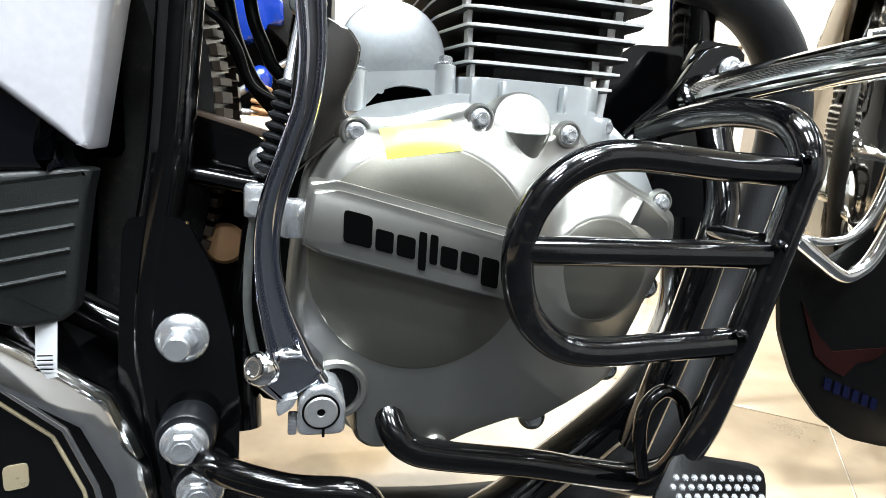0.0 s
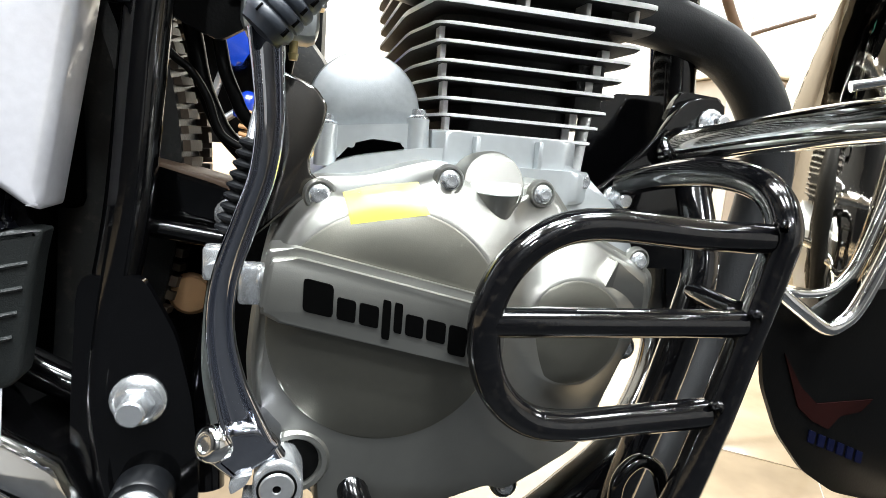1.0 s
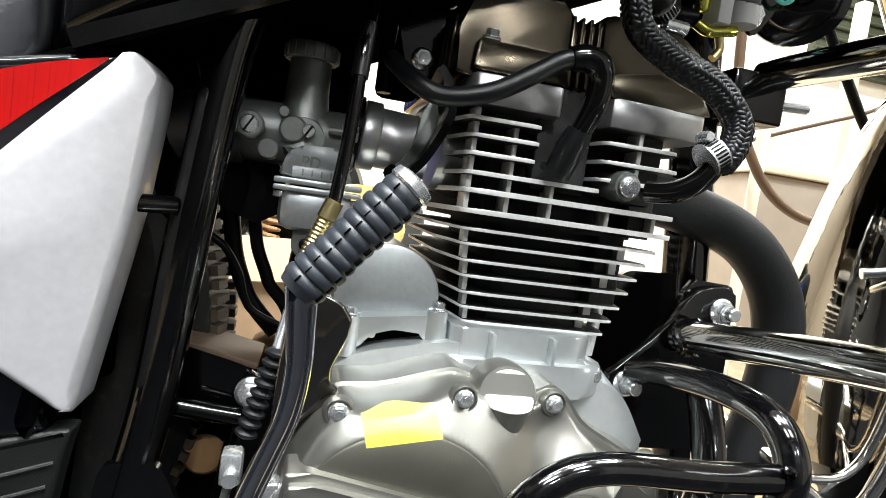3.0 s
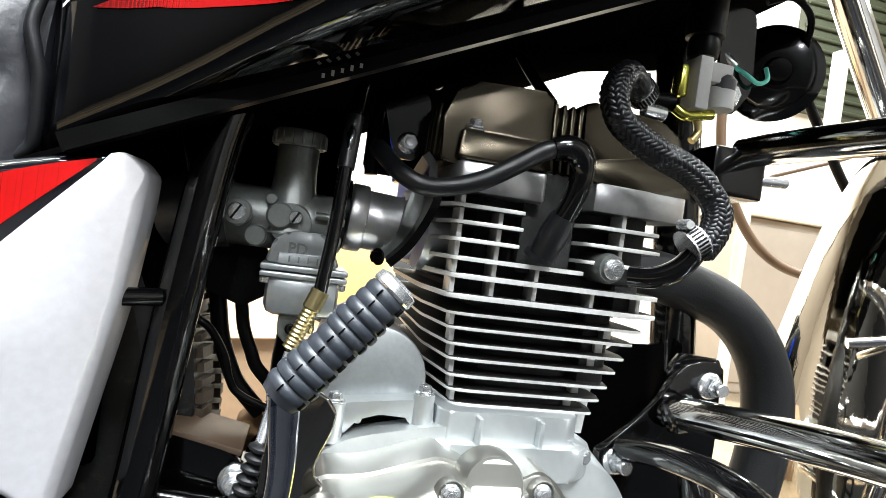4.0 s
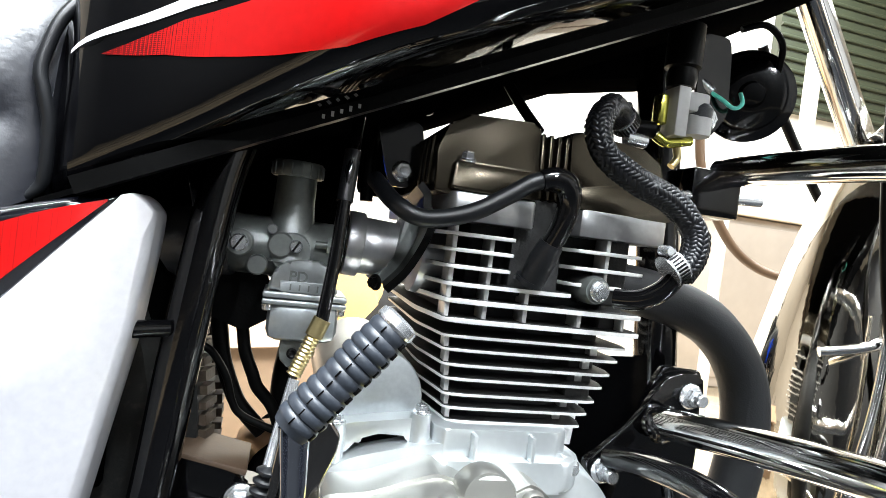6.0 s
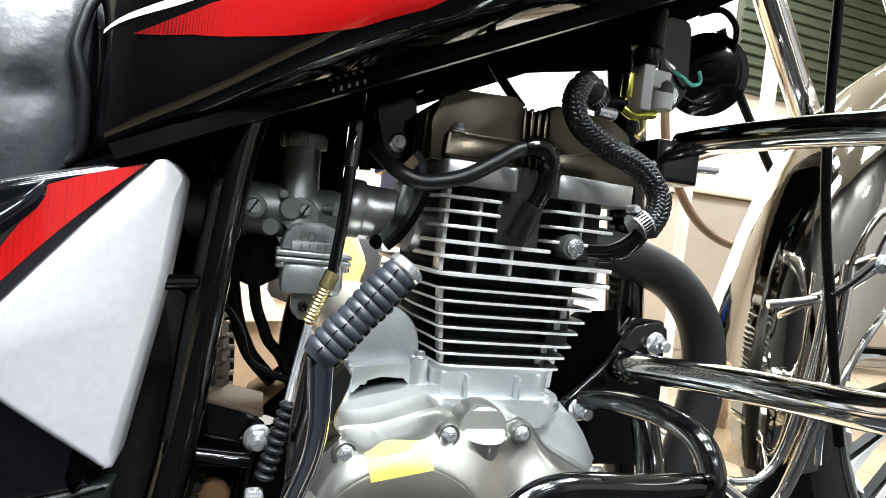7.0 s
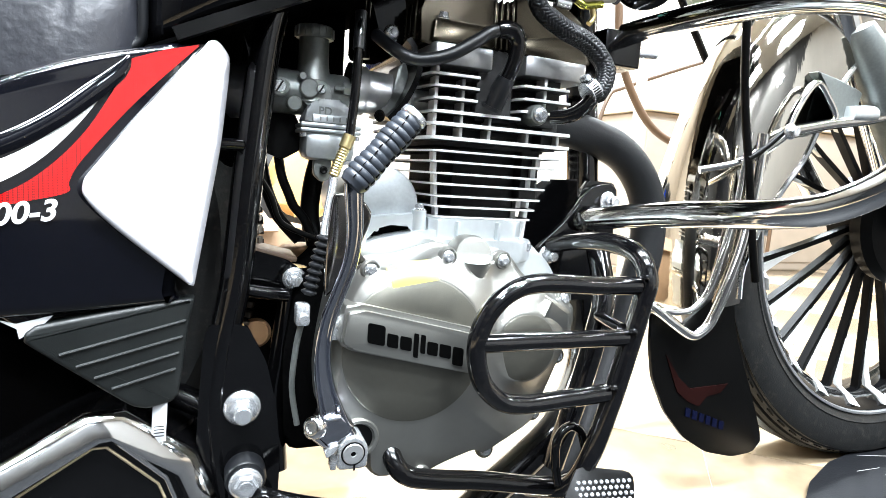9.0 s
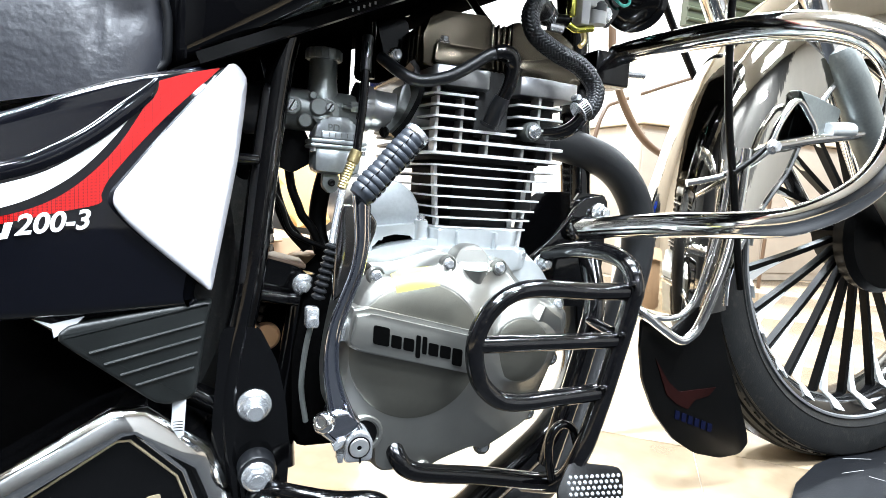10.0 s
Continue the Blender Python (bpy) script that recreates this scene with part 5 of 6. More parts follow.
SLV = open_curve([(-0.0745, 0.4305), (-0.0690, 0.4318), (-0.0632, 0.4270), (-0.0608, 0.4180), (-0.0640, 0.380), (-0.0670, 0.355), (-0.0750, 0.305), (-0.0808, 0.2690)], 5) + open_curve([(-0.0820, 0.2680), (-0.122, 0.3055), (-0.1385, 0.3245), (-0.1412, 0.3355), (-0.1345, 0.3480), (-0.1070, 0.3870), (-0.0745, 0.4300)], 5)[:-1]
border = lambda z: np.interp(z, (0.266, 0.305, 0.355, 0.380, 0.418, 0.432), (-0.0815, -0.0750, -0.0670, -0.0640, -0.0608, -0.0640))
turned = lambda x, z: 0.85 * max(0.0, x - border(z) + 0.0055)
part("silver_inlay", pillow(softened(SLV), lambda x, z: pl(x, z) - 0.0030 + turned(x, z), 0.028, 0.0040, 6), M_SILVER, PANEL, "metallic silver triangular inlay")
RED = open_curve([(-0.1165, 0.4120), (-0.1000, 0.4200), (-0.0800, 0.4275)], 3) + open_curve([(-0.0800, 0.4265), (-0.1130, 0.3885), (-0.1405, 0.3510), (-0.1475, 0.3370), (-0.1490, 0.3300), (-0.1700, 0.3240), (-0.1950, 0.3170), (-0.23, 0.308)], 5) + open_curve([(-0.23, 0.313), (-0.1950, 0.3215), (-0.1740, 0.3305), (-0.1570, 0.3445), (-0.1400, 0.3660), (-0.1260, 0.3920), (-0.1165, 0.4120)], 5)[:-1]
part("red_stripe", prism(RED, lambda x, z: pl(x, z) + 0.0022, 0.002), M_RED_PANEL, PANEL, "bright red swept stripe", False)
WHT = open_curve([(-0.1225, 0.4060), (-0.1300, 0.3910), (-0.1430, 0.3700), (-0.1590, 0.3500), (-0.1760, 0.3360), (-0.1960, 0.3260), (-0.23, 0.3165)], 5) + open_curve([(-0.23, 0.330), (-0.1950, 0.3400), (-0.1700, 0.3520), (-0.1440, 0.3755), (-0.1225, 0.4060)], 5)[:-1]
part("white_stripe", prism(WHT, lambda x, z: pl(x, z) + 0.0022, 0.002), M_WHITE, PANEL, "white swept stripe", False)
groove = [(-0.1180, 0.4130), (-0.1240, 0.4040), (-0.1370, 0.3905), (-0.1560, 0.3720), (-0.1770, 0.3570), (-0.1980, 0.3480), (-0.24, 0.336)]
part("panel_swage", sweep([(x, pl(x, z) + 0.0034, z) for x, z in groove], [(0.0068, 0.0004), (0.0050, -0.0012), (0.0022, -0.0026), (-0.0010, -0.0028), (-0.0042, -0.0014), (-0.0066, 0.0004), (-0.0060, 0.0020), (0.0060, 0.0020)], 5, up=(0, 1, 0), scales=[0.3, 0.8, 1, 1, 1, 1, 1]), M_NAVY, PANEL, "glossy raised swage line")
ta = math.atan(0.42)
me_m = Matrix.Translation((-0.1895, pl(-0.1895, 0) + 0.0020, 0.3105)) @ Matrix.Rotation(ta, 4, "Z") @ pose(0, 0, 0, 90, 0, 0) @ pose(0, 0, 0, 0, 0, 6)
letter_part("200-3", 0.0168, me_m, M_WHITE, PANEL, 0.3)
hook = prism([(-0.2040, 0.3065), (-0.1925, 0.3085), (-0.1900, 0.3180), (-0.1935, 0.3180), (-0.1950, 0.3115), (-0.2040, 0.3100)], lambda x, z: pl(x, z) + 0.0022, 0.001)
part("lettering_block", hook, M_WHITE, PANEL, smooth=False)
LOW = [(-0.1705, 0.2425), (-0.1700, 0.2480), (-0.1645, 0.2525), (-0.0805, 0.2610), (-0.0835, 0.246), (-0.0900, 0.1930), (-0.0940, 0.1885), (-0.1085, 0.1870), (-0.1175, 0.1910)]
VENT = bike_part("lower_panel", pillow(rounded(LOW, 0.18, 4), lambda x, z: pl(x, z) + 0.004, 0.014, 0.003), M_GREY_PLASTIC, "dark grey plastic panel with four ribs")
for a, b in (((-0.1540, 0.233), (-0.0860, 0.245)), ((-0.1460, 0.224), (-0.0880, 0.234)), ((-0.1370, 0.215), (-0.0900, 0.223)), ((-0.1280, 0.206), (-0.0920, 0.212))):
    part("panel_rib", sweep([(a[0], pl(*a) + 0.0037, a[1]), (b[0], pl(*b) + 0.0037, b[1])], circle(0.0011, 8), 1), M_GREY_PLASTIC, VENT)
part("panel_tag", prism([(-0.182, 0.2575), (-0.174, 0.2540), (-0.157, 0.2570), (-0.162, 0.2515), (-0.1690, 0.2470), (-0.1725, 0.2450), (-0.1735, 0.2510)], lambda x, z: pl(x, z) + 0.0075, 0.001), M_LABEL, VENT, "pale torn paper behind the panel", False)
part("paper_tab", prism([(-0.1055, 0.190), (-0.0965, 0.190), (-0.0975, 0.162), (-0.1065, 0.160)], lambda x, z: 0.300 + 0.06 * (z - 0.16), 0.0006), M_LABEL, VENT, "small grey paper tab with printed lines", False)
for k in range(4):
    part("tab_line", box(-0.1015, 0.2985 + 0.00012 * k, 0.1665 + 0.0022 * k, 0.0065, 0.0004, 0.0005), M_INK, VENT)


# tank
def tank_point(x, v):
    """A point of the tank's skin at x; v runs from the lower flange (0) up over the side to the top (1)."""
    k = (x + 0.09) / 0.40
    zb = 0.4350 + 0.478 * (x + 0.09)
    prof = [(0.312, 0.0), (0.298, 0.001), (0.276, 0.003), (0.256, 0.007), (0.2455, 0.016), (0.2420, 0.036), (0.2440, 0.066), (0.258, 0.100), (0.295, 0.130), (0.360, 0.145), (0.43, 0.150)]
    f = v * (len(prof) - 1)
    i = min(int(f), len(prof) - 2)
    t = f - i
    p = [prof[max(i - 1, 0)], prof[i], prof[i + 1], prof[min(i + 2, len(prof) - 1)]]
    c = [0.5 * (2 * p[1][a] + (p[2][a] - p[0][a]) * t + (2 * p[0][a] - 5 * p[1][a] + 4 * p[2][a] - p[3][a]) * t * t + (3 * p[1][a] - p[0][a] - 3 * p[2][a] + p[3][a]) * t ** 3) for a in (0, 1)]
    bulge = 1.0 - 0.18 * max(0.0, k - 0.6) ** 2
    waist = min(max((0.045 - x) / 0.150, 0.0), 1.0)
    waist = waist * waist * (3 - 2 * waist)
    y = CY - (CY - c[0]) * bulge
    y += waist * 0.85 * max(0.0, 0.326 - y) + 0.050 * max(0.0, (-0.094 - x) / 0.030) ** 2
    slope_fix = 1.0 - 0.42 * min(max(k, 0), 1)
    return Vector((x, y, zb + c[1] * slope_fix * (1.15 - 0.15 * min(max(k, 0), 1))))


tank_bm, prev = bmesh.new(), None
for i in range(41):
    x = -0.128 + 0.523 * i / 40
    half = [tank_point(x, j / 30) for j in range(31)]
    ring = [tank_bm.verts.new(p) for p in half] + [tank_bm.verts.new((p.x, 2 * CY - p.y, p.z)) for p in half[-2::-1]]
    if prev:
        for k in range(len(ring) - 1):
            tank_bm.faces.new((prev[k], prev[k + 1], ring[k + 1], ring[k]))
        tank_bm.faces.new((prev[-1], prev[0], ring[0], ring[-1]))
    else:
        tank_bm.faces.new(ring)
    prev = ring
tank_bm.faces.new(prev)
TANK = bike_part("fuel_tank", tank_bm, M_TANK, "gloss black fuel tank with a red flash")


# added black sheet below the closed tank, painting its underside as shade
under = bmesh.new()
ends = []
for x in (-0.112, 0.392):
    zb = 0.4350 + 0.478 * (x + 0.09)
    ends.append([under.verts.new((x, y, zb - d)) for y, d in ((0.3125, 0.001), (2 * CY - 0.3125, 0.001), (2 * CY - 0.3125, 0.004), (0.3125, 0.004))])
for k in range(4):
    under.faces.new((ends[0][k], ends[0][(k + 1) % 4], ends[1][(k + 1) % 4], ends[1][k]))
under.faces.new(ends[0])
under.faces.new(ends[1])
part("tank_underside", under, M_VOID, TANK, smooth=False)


def tank_decal(name, lower, upper, mat, label=""):
    """A strip of the tank's skin between two edges, each a list of (x, v)."""
    bm, prev = bmesh.new(), None
    for i in range(25):
        t = i / 24
        a = [np.interp(t, np.linspace(0, 1, len(e)), [p[k] for p in e]) for e in (lower, upper) for k in (0, 1)]
        ring = []
        for j in range(9):
            s = j / 8
            q = tank_point(a[0] + (a[2] - a[0]) * s, a[1] + (a[3] - a[1]) * s)
            ring.append(bm.verts.new(q + Vector((0, -0.0007, 0.0001))))
        if prev:
            for k in range(8):
                bm.faces.new((prev[k], prev[k + 1], ring[k + 1], ring[k]))
        prev = ring
    return part(name, bm, mat, TANK, label)


RED_LOW = [(-0.0909, 0.5532), (-0.0623, 0.5250), (-0.0355, 0.4837), (-0.0115, 0.4423), (0.0152, 0.4029), (0.0450, 0.4000), (0.0850, 0.4600), (0.1300, 0.5400), (0.1800, 0.6000)]
RED_UP = [(-0.0910, 0.5542), (-0.0736, 0.5601), (-0.0544, 0.5637), (-0.0296, 0.5546), (0.0048, 0.5442), (0.0450, 0.5700), (0.0850, 0.6100), (0.1300, 0.6300), (0.1800, 0.6100)]
tank_decal("red_flash", RED_LOW, RED_UP, M_RED_TANK, "red graphic on the tank side")
tank_decal("white_flash", [(-0.1074, 0.5752), (-0.0818, 0.5777), (-0.0511, 0.5768), (-0.0235, 0.5662), (0.0101, 0.5644)], [(-0.1074, 0.5803), (-0.0819, 0.5891), (-0.0512, 0.5942), (-0.0235, 0.5877), (0.0101, 0.5897)], M_WHITE, "thin white line over the red graphic")
strip = [(x, 0.3050, 0.4370 + 0.478 * (x + 0.09)) for x in (-0.094, -0.03, 0.06, 0.15, 0.26)]
part("tank_flange", sweep([(x, y, z - 0.0035) for x, y, z in strip], [(-0.004, -0.0042), (0.004, -0.0042), (0.004, 0.0042), (-0.004, 0.0042)], 1), M_SATIN_BLACK, TANK, "black lower flange of the tank")
for k in range(5):
    qx = 0.0110 + 0.0042 * k
    part("stamped_mark", box(qx, 0.3008, 0.4325 + 0.478 * (qx + 0.09), 0.0014, 0.0006, 0.0020 + 0.0006 * (k % 2)), M_GREY_COCK, TANK)

# seat
seat_bm, prev = bmesh.new(), None
for i in range(61):
    t = i / 60
    x = -0.360 + 0.2435 * t
    end = 1.0 - max(0.0, (t - 0.84) / 0.16) ** 2.4
    zb = 0.350 + 0.27 * (x + 0.36) + 0.010 * (1 - end)
    top = zb + 0.012 + 0.125 * (0.86 + 0.14 * end)
    ring = []
    for j in range(65):
        a = math.pi * j / 64
        w = 0.116 * (0.84 + 0.16 * end)
        cy_, sy_ = -math.cos(a), math.sin(a)
        yy = CY + w * math.copysign(abs(cy_) ** 0.55, cy_)
        zz = zb + (top - zb) * abs(sy_) ** 0.6
        if yy < CY:
            dent = math.hypot((x + 0.1365) / 0.0105, (zz - 0.4585) / 0.0085)
            pleat = abs(x + 0.158) / 0.004
            yy += 0.0050 / (1 + dent ** 4) + (0.0022 / (1 + pleat ** 2) if 0.434 < zz < 0.47 else 0.0)
        ring.append(seat_bm.verts.new((x, yy, zz)))
    if prev:
        for k in range(64):
            seat_bm.faces.new((prev[k], prev[k + 1], ring[k + 1], ring[k]))
        seat_bm.faces.new((prev[-1], prev[0], ring[0], ring[-1]))
    else:
        seat_bm.faces.new(ring)
    prev = ring
seat_bm.faces.new(prev)
SEAT = bike_part("seat", seat_bm, M_LEATHER, "black grained vinyl seat with a raised welt")
part("seat_piping", sweep([(-0.240, 0.322, 0.384), (-0.174, 0.324, 0.402), (-0.144, 0.327, 0.414), (-0.1270, 0.330, 0.4210), (-0.1170, 0.331, 0.4290), (-0.1150, 0.330, 0.4370), (-0.1148, 0.329, 0.4490), (-0.1152, 0.328, 0.4620), (-0.1180, 0.327, 0.4740), (-0.1205, 0.327, 0.4850), (-0.1188, 0.329, 0.4990), (-0.1160, 0.332, 0.5110), (-0.1100, 0.338, 0.5250)], 0.0032, 8), M_HOSE, SEAT, "raised welt along the seat edge")

# fuel tap
cock_bm = box(0.2325, 0.338, 0.5285, 0.0092, 0.016, 0.032, 0.0012)
box(0.2440, 0.338, 0.5365, 0.018, 0.013, 0.013, 0.002, bm=cock_bm)
COCK = bike_part("fuel_tap", cock_bm, M_GREY_COCK, "grey fuel tap with yellow plated fittings")
part("tap_knob", lathe([(0.0085, 0), (0.0085, 0.012), (0.0075, 0.0135), (0, 0.0135)], 20, pose(0.2500, 0.338, 0.5160)), M_GREY_COCK, COCK)
part("tap_cap", lathe([(0.0070, 0), (0.0075, 0.006), (0.0050, 0.009), (0, 0.009)], 16, pose(0.2500, 0.336, 0.5275)), M_RUBBER, COCK)
part("tap_fitting", box(0.2225, 0.340, 0.5290, 0.0060, 0.010, 0.020, 0.0018), M_GOLD, COCK, "yellow plated fitting")
part("tap_fitting", sweep([(0.2200, 0.338, 0.512), (0.2270, 0.336, 0.508), (0.2370, 0.336, 0.510), (0.2450, 0.337, 0.512)], 0.0033, 5), M_GOLD, COCK, "yellow plated fitting")
part("tap_spout", sweep([(0.2360, 0.338, 0.508), (0.2380, 0.338, 0.500), (0.2340, 0.338, 0.494)], 0.0026, 5), M_BRASS, COCK)
part("tap_union", sweep([(0.1870, 0.345, 0.5180), (0.2030, 0.345, 0.5160), (0.2210, 0.342, 0.5160)], 0.0055, 4), M_SATIN_BLACK, COCK)
part("tap_spring", sweep([(0.1990, 0.338, 0.5070), (0.2130, 0.338, 0.5065)], 0.0045, 1), M_ZINC, COCK)
part("tap_neck", lathe([(0.009, 0), (0.010, 0.006), (0.009, 0.012), (0.0115, 0.013), (0.0115, 0.04), (0, 0.04)], 20, pose(0.2350, 0.340, 0.5455)), M_SATIN_BLACK, COCK)

# horn and wiring
horn_bm = lathe([(0.033, 0), (0.035, 0.002), (0.035, 0.007), (0.031, 0.009), (0.027, 0.010), (0.025, 0.016), (0.016, 0.019), (0.010, 0.019), (0.008, 0.024), (0, 0.025)], 40, towards(0.335, 0.398, 0.570, (-0.45, -0.88, -0.15)))
HORN = bike_part("horn", horn_bm, M_BLACK, "round gloss black horn")
part("horn_bracket", prism(rounded([(0.270, 0.60), (0.296, 0.60), (0.300, 0.545), (0.286, 0.525), (0.272, 0.535)], 0.2), 0.372, 0.003), M_FRAME, HORN)
bolt("horn_bolt", (0.2800, 0.3710, 0.5380), HORN, 0.0092, 0.0064, 0.007)
part("horn_wire", sweep([(0.283, 0.374, 0.560), (0.290, 0.368, 0.554), (0.299, 0.366, 0.549), (0.306, 0.366, 0.553), (0.307, 0.370, 0.562)], 0.0015, 6), M_TEAL, HORN, "teal green wire")
part("wire_sheath", sweep([(0.268, 0.378, 0.572), (0.276, 0.376, 0.566), (0.284, 0.373, 0.559)], 0.0042, 4), M_ZINC, HORN)
part("loose_wire", sweep([(0.305, 0.375, 0.61), (0.322, 0.37, 0.615), (0.340, 0.372, 0.605), (0.346, 0.38, 0.585)], 0.0025, 6), M_SATIN_BLACK, HORN)

# chrome crash bar
loop = [(0.262, 0.368, 0.3200), (0.270, 0.320, 0.3270), (0.280, 0.250, 0.3360), (0.293, 0.180, 0.3430), (0.308, 0.145, 0.3520), (0.330, 0.122, 0.375), (0.347, 0.116, 0.410), (0.348, 0.120, 0.450), (0.336, 0.140, 0.480), (0.322, 0.190, 0.4950), (0.314, 0.260, 0.5010), (0.309, 0.330, 0.5030), (0.305, 0.378, 0.5030)]
BAR = bike_part("crash_bar", sweep(loop, circle(0.0108, 22), 8), M_CHROME, "chrome plated tubular crash bar")
wb = sweep([(0.264 + 0.0112 * math.cos(0.2 * k), 0.352 + 0.003 * math.sin(0.6 * k), 0.3215 + 0.0112 * math.sin(0.2 * k)) for k in range(31)], circle(0.0032, 8), 1, scales=[1.0, 0.65] * 16)
part("weld_bead", wb, M_BLACK, BAR, "rough weld at the bracket")

# front wheel
WX, WY, WZ = 0.800, 0.430, 0.335
WHEEL = bike_part("front_wheel", lathe([(0.0, -0.055), (0.030, -0.055), (0.034, -0.035), (0.060, -0.030), (0.060, 0.030), (0.034, 0.035), (0.030, 0.055), (0, 0.055)], 36, towards(WX, WY, WZ)), M_SATIN_BLACK, "cast front wheel with many black and silver spokes")
RR, RT = 0.262, 0.338
rimp = [(RR - 0.018, -0.016), (RR - 0.012, -0.030), (RR, -0.040), (RR + 0.006, -0.042), (RR + 0.008, -0.036), (RR - 0.002, -0.025), (RR - 0.006, 0.0), (RR - 0.002, 0.025), (RR + 0.008, 0.036), (RR + 0.006, 0.042), (RR, 0.040), (RR - 0.012, 0.030), (RR - 0.018, 0.016)]


def ring_lathe(profile, seg, m):
    bm = bmesh.new()
    rings = [[bm.verts.new(m @ Vector((r * math.cos(2 * math.pi * k / seg), r * math.sin(2 * math.pi * k / seg), h))) for k in range(seg)] for r, h in profile]
    for a, b in zip(rings, rings[1:] + rings[:1]):
        for k in range(seg):
            bm.faces.new((a[k], a[(k + 1) % seg], b[(k + 1) % seg], b[k]))
    return bm


wm = towards(WX, WY, WZ)
part("rim", ring_lathe(rimp, 96, wm), M_BLACK, WHEEL, "satin black rim")
part("rim_lip", ring_lathe([(RR + 0.0095, 0.0415), (RR + 0.0080, 0.0450), (RR + 0.0050, 0.0450), (RR + 0.0035, 0.0400)], 96, wm), M_ALU, WHEEL, "bright machined rim lip")
tyrep = [(RR - 0.004, -0.036), (RR + 0.012, -0.044), (RR + 0.030, -0.049), (RR + 0.048, -0.050), (RR + 0.062, -0.044), (RR + 0.071, -0.030), (RT, -0.010), (RT, -0.004), (RT - 0.004, -0.003), (RT - 0.004, 0.003), (RT, 0.004), (RT, 0.010), (RR + 0.0735, 0.022), (RR + 0.0695, 0.023), (RR + 0.0690, 0.0265), (RR + 0.0722, 0.028), (RR + 0.0690, 0.033), (RR + 0.0655, 0.0335), (RR + 0.0645, 0.0365), (RR + 0.0668, 0.038), (RR + 0.0625, 0.0435), (RR + 0.0600, 0.0437), (RR + 0.0585, 0.0455), (RR + 0.0590, 0.0470), (RR + 0.048, 0.0500), (RR + 0.030, 0.0495), (RR + 0.020, 0.0475), (RR + 0.0185, 0.0485), (RR + 0.0165, 0.0470), (RR + 0.012, 0.044), (RR - 0.004, 0.036)]
part("tyre", ring_lathe(tyrep, 120, wm), M_TYRE, WHEEL, "dusty black tyre with narrow ribs")
sipe = bmesh.new()
for k in range(72):
    box(0, 0, 0, 0.0016, 0.0150, 0.0030, bm=sipe, m=wm @ pose(0, 0, 0, 0, 0, 5 * k) @ pose(RR + 0.0640, 0, 0.0415, 0, 40, 0))
tagged(part("tread_block", sipe, M_SATIN_BLACK, WHEEL), kind="stuff")
spoke_bm = bmesh.new()
sweep([(0.050, 0, 0), (0.150, 0.002, 0.004), (RR - 0.010, 0.0, 0.008)], [(-0.0040, -0.005), (0.0040, -0.005), (0.0034, 0.005), (-0.0034, 0.005)], 3, bm=spoke_bm)
face_bm = bmesh.new()
blade = [(-0.110, 0.0048, 0.0070), (-0.065, 0.0095, 0.0105), (-0.036, 0.0150, 0.0135), (-0.0215, 0.0190, 0.0160), (-0.0140, 0.0235, 0.0300), (-0.0035, 0.0265, 0.0425)]
inner = [0.0040, 0.0040, 0.0044, 0.0070, 0.0095, 0.0110]
tops = [[face_bm.verts.new((RR + x, y, z + 0.0012)) for y in (w, wide)] for (x, wide, z), w in zip(blade, inner)]
lows = [[face_bm.verts.new((RR + x, y, z - 0.0040)) for y in (w, wide)] for (x, wide, z), w in zip(blade, inner)]
for k in range(5):
    face_bm.faces.new((tops[k][0], tops[k][1], tops[k + 1][1], tops[k + 1][0]))
    face_bm.faces.new((lows[k][0], lows[k + 1][0], lows[k + 1][1], lows[k][1]))
    for side in (0, 1):
        face_bm.faces.new((tops[k][side], tops[k + 1][side], lows[k + 1][side], lows[k][side]))
for k in (0, 5):
    face_bm.faces.new((tops[k][0], tops[k][1], lows[k][1], lows[k][0]))
first = part("spoke", spoke_bm, M_SATIN_BLACK, WHEEL)
first.matrix_basis = wm
face1 = part("spoke_face", face_bm, M_BLADE, WHEEL, "bright machined spoke end", False)
face1.matrix_basis = wm
for k in range(1, 24):
    r = wm @ pose(0, 0, 0, 0, 0, 15 * k)
    again(first, r)
    again(face1, r)
part("brake_drum", lathe([(0.085, 0.020), (0.088, 0.036), (0.080, 0.046), (0.03, 0.052), (0, 0.052)], 40, wm), M_SATIN_BLACK, WHEEL)
bolt("axle_nut", (WX, WY - 0.062, WZ), WHEEL, 0.016, 0.012, 0.012, 0.007, 0.008)

# front mudguard
RF = 0.366
fend, prev = bmesh.new(), None
for i in range(41):
    a = math.radians(58 + (197 - 58) * i / 40)
    ring = []
    for j in range(25):
        s = -1 + j / 12
        tail = max(0.0, min(1.0, (math.degrees(a) - 165) / 25))
        turn = s * 1.50
        r = RF + 0.024 * max(0.0, (math.degrees(a) - 168) / 29) ** 1.5 - (0.112 - 0.060 * tail) * (1 - math.cos(turn)) ** 1.15
        ring.append((WX + r * math.cos(a), WY + 0.076 * math.sin(turn), WZ + r * math.sin(a)))
    inner = [(WX + (math.hypot(x - WX, z - WZ) - 0.002) * math.cos(a), y, WZ + (math.hypot(x - WX, z - WZ) - 0.002) * math.sin(a)) for x, y, z in ring]
    vs = [fend.verts.new(p) for p in ring + inner[::-1]]
    if prev:
        for k in range(len(vs)):
            fend.faces.new((prev[k], prev[(k + 1) % len(vs)], vs[(k + 1) % len(vs)], vs[k]))
    else:
        fend.faces.new(vs)
    prev = vs
fend.faces.new(prev)
FENDER = bike_part("mudguard", fend, M_CHROME_FILM, "chrome front mudguard with a black rubber flap")
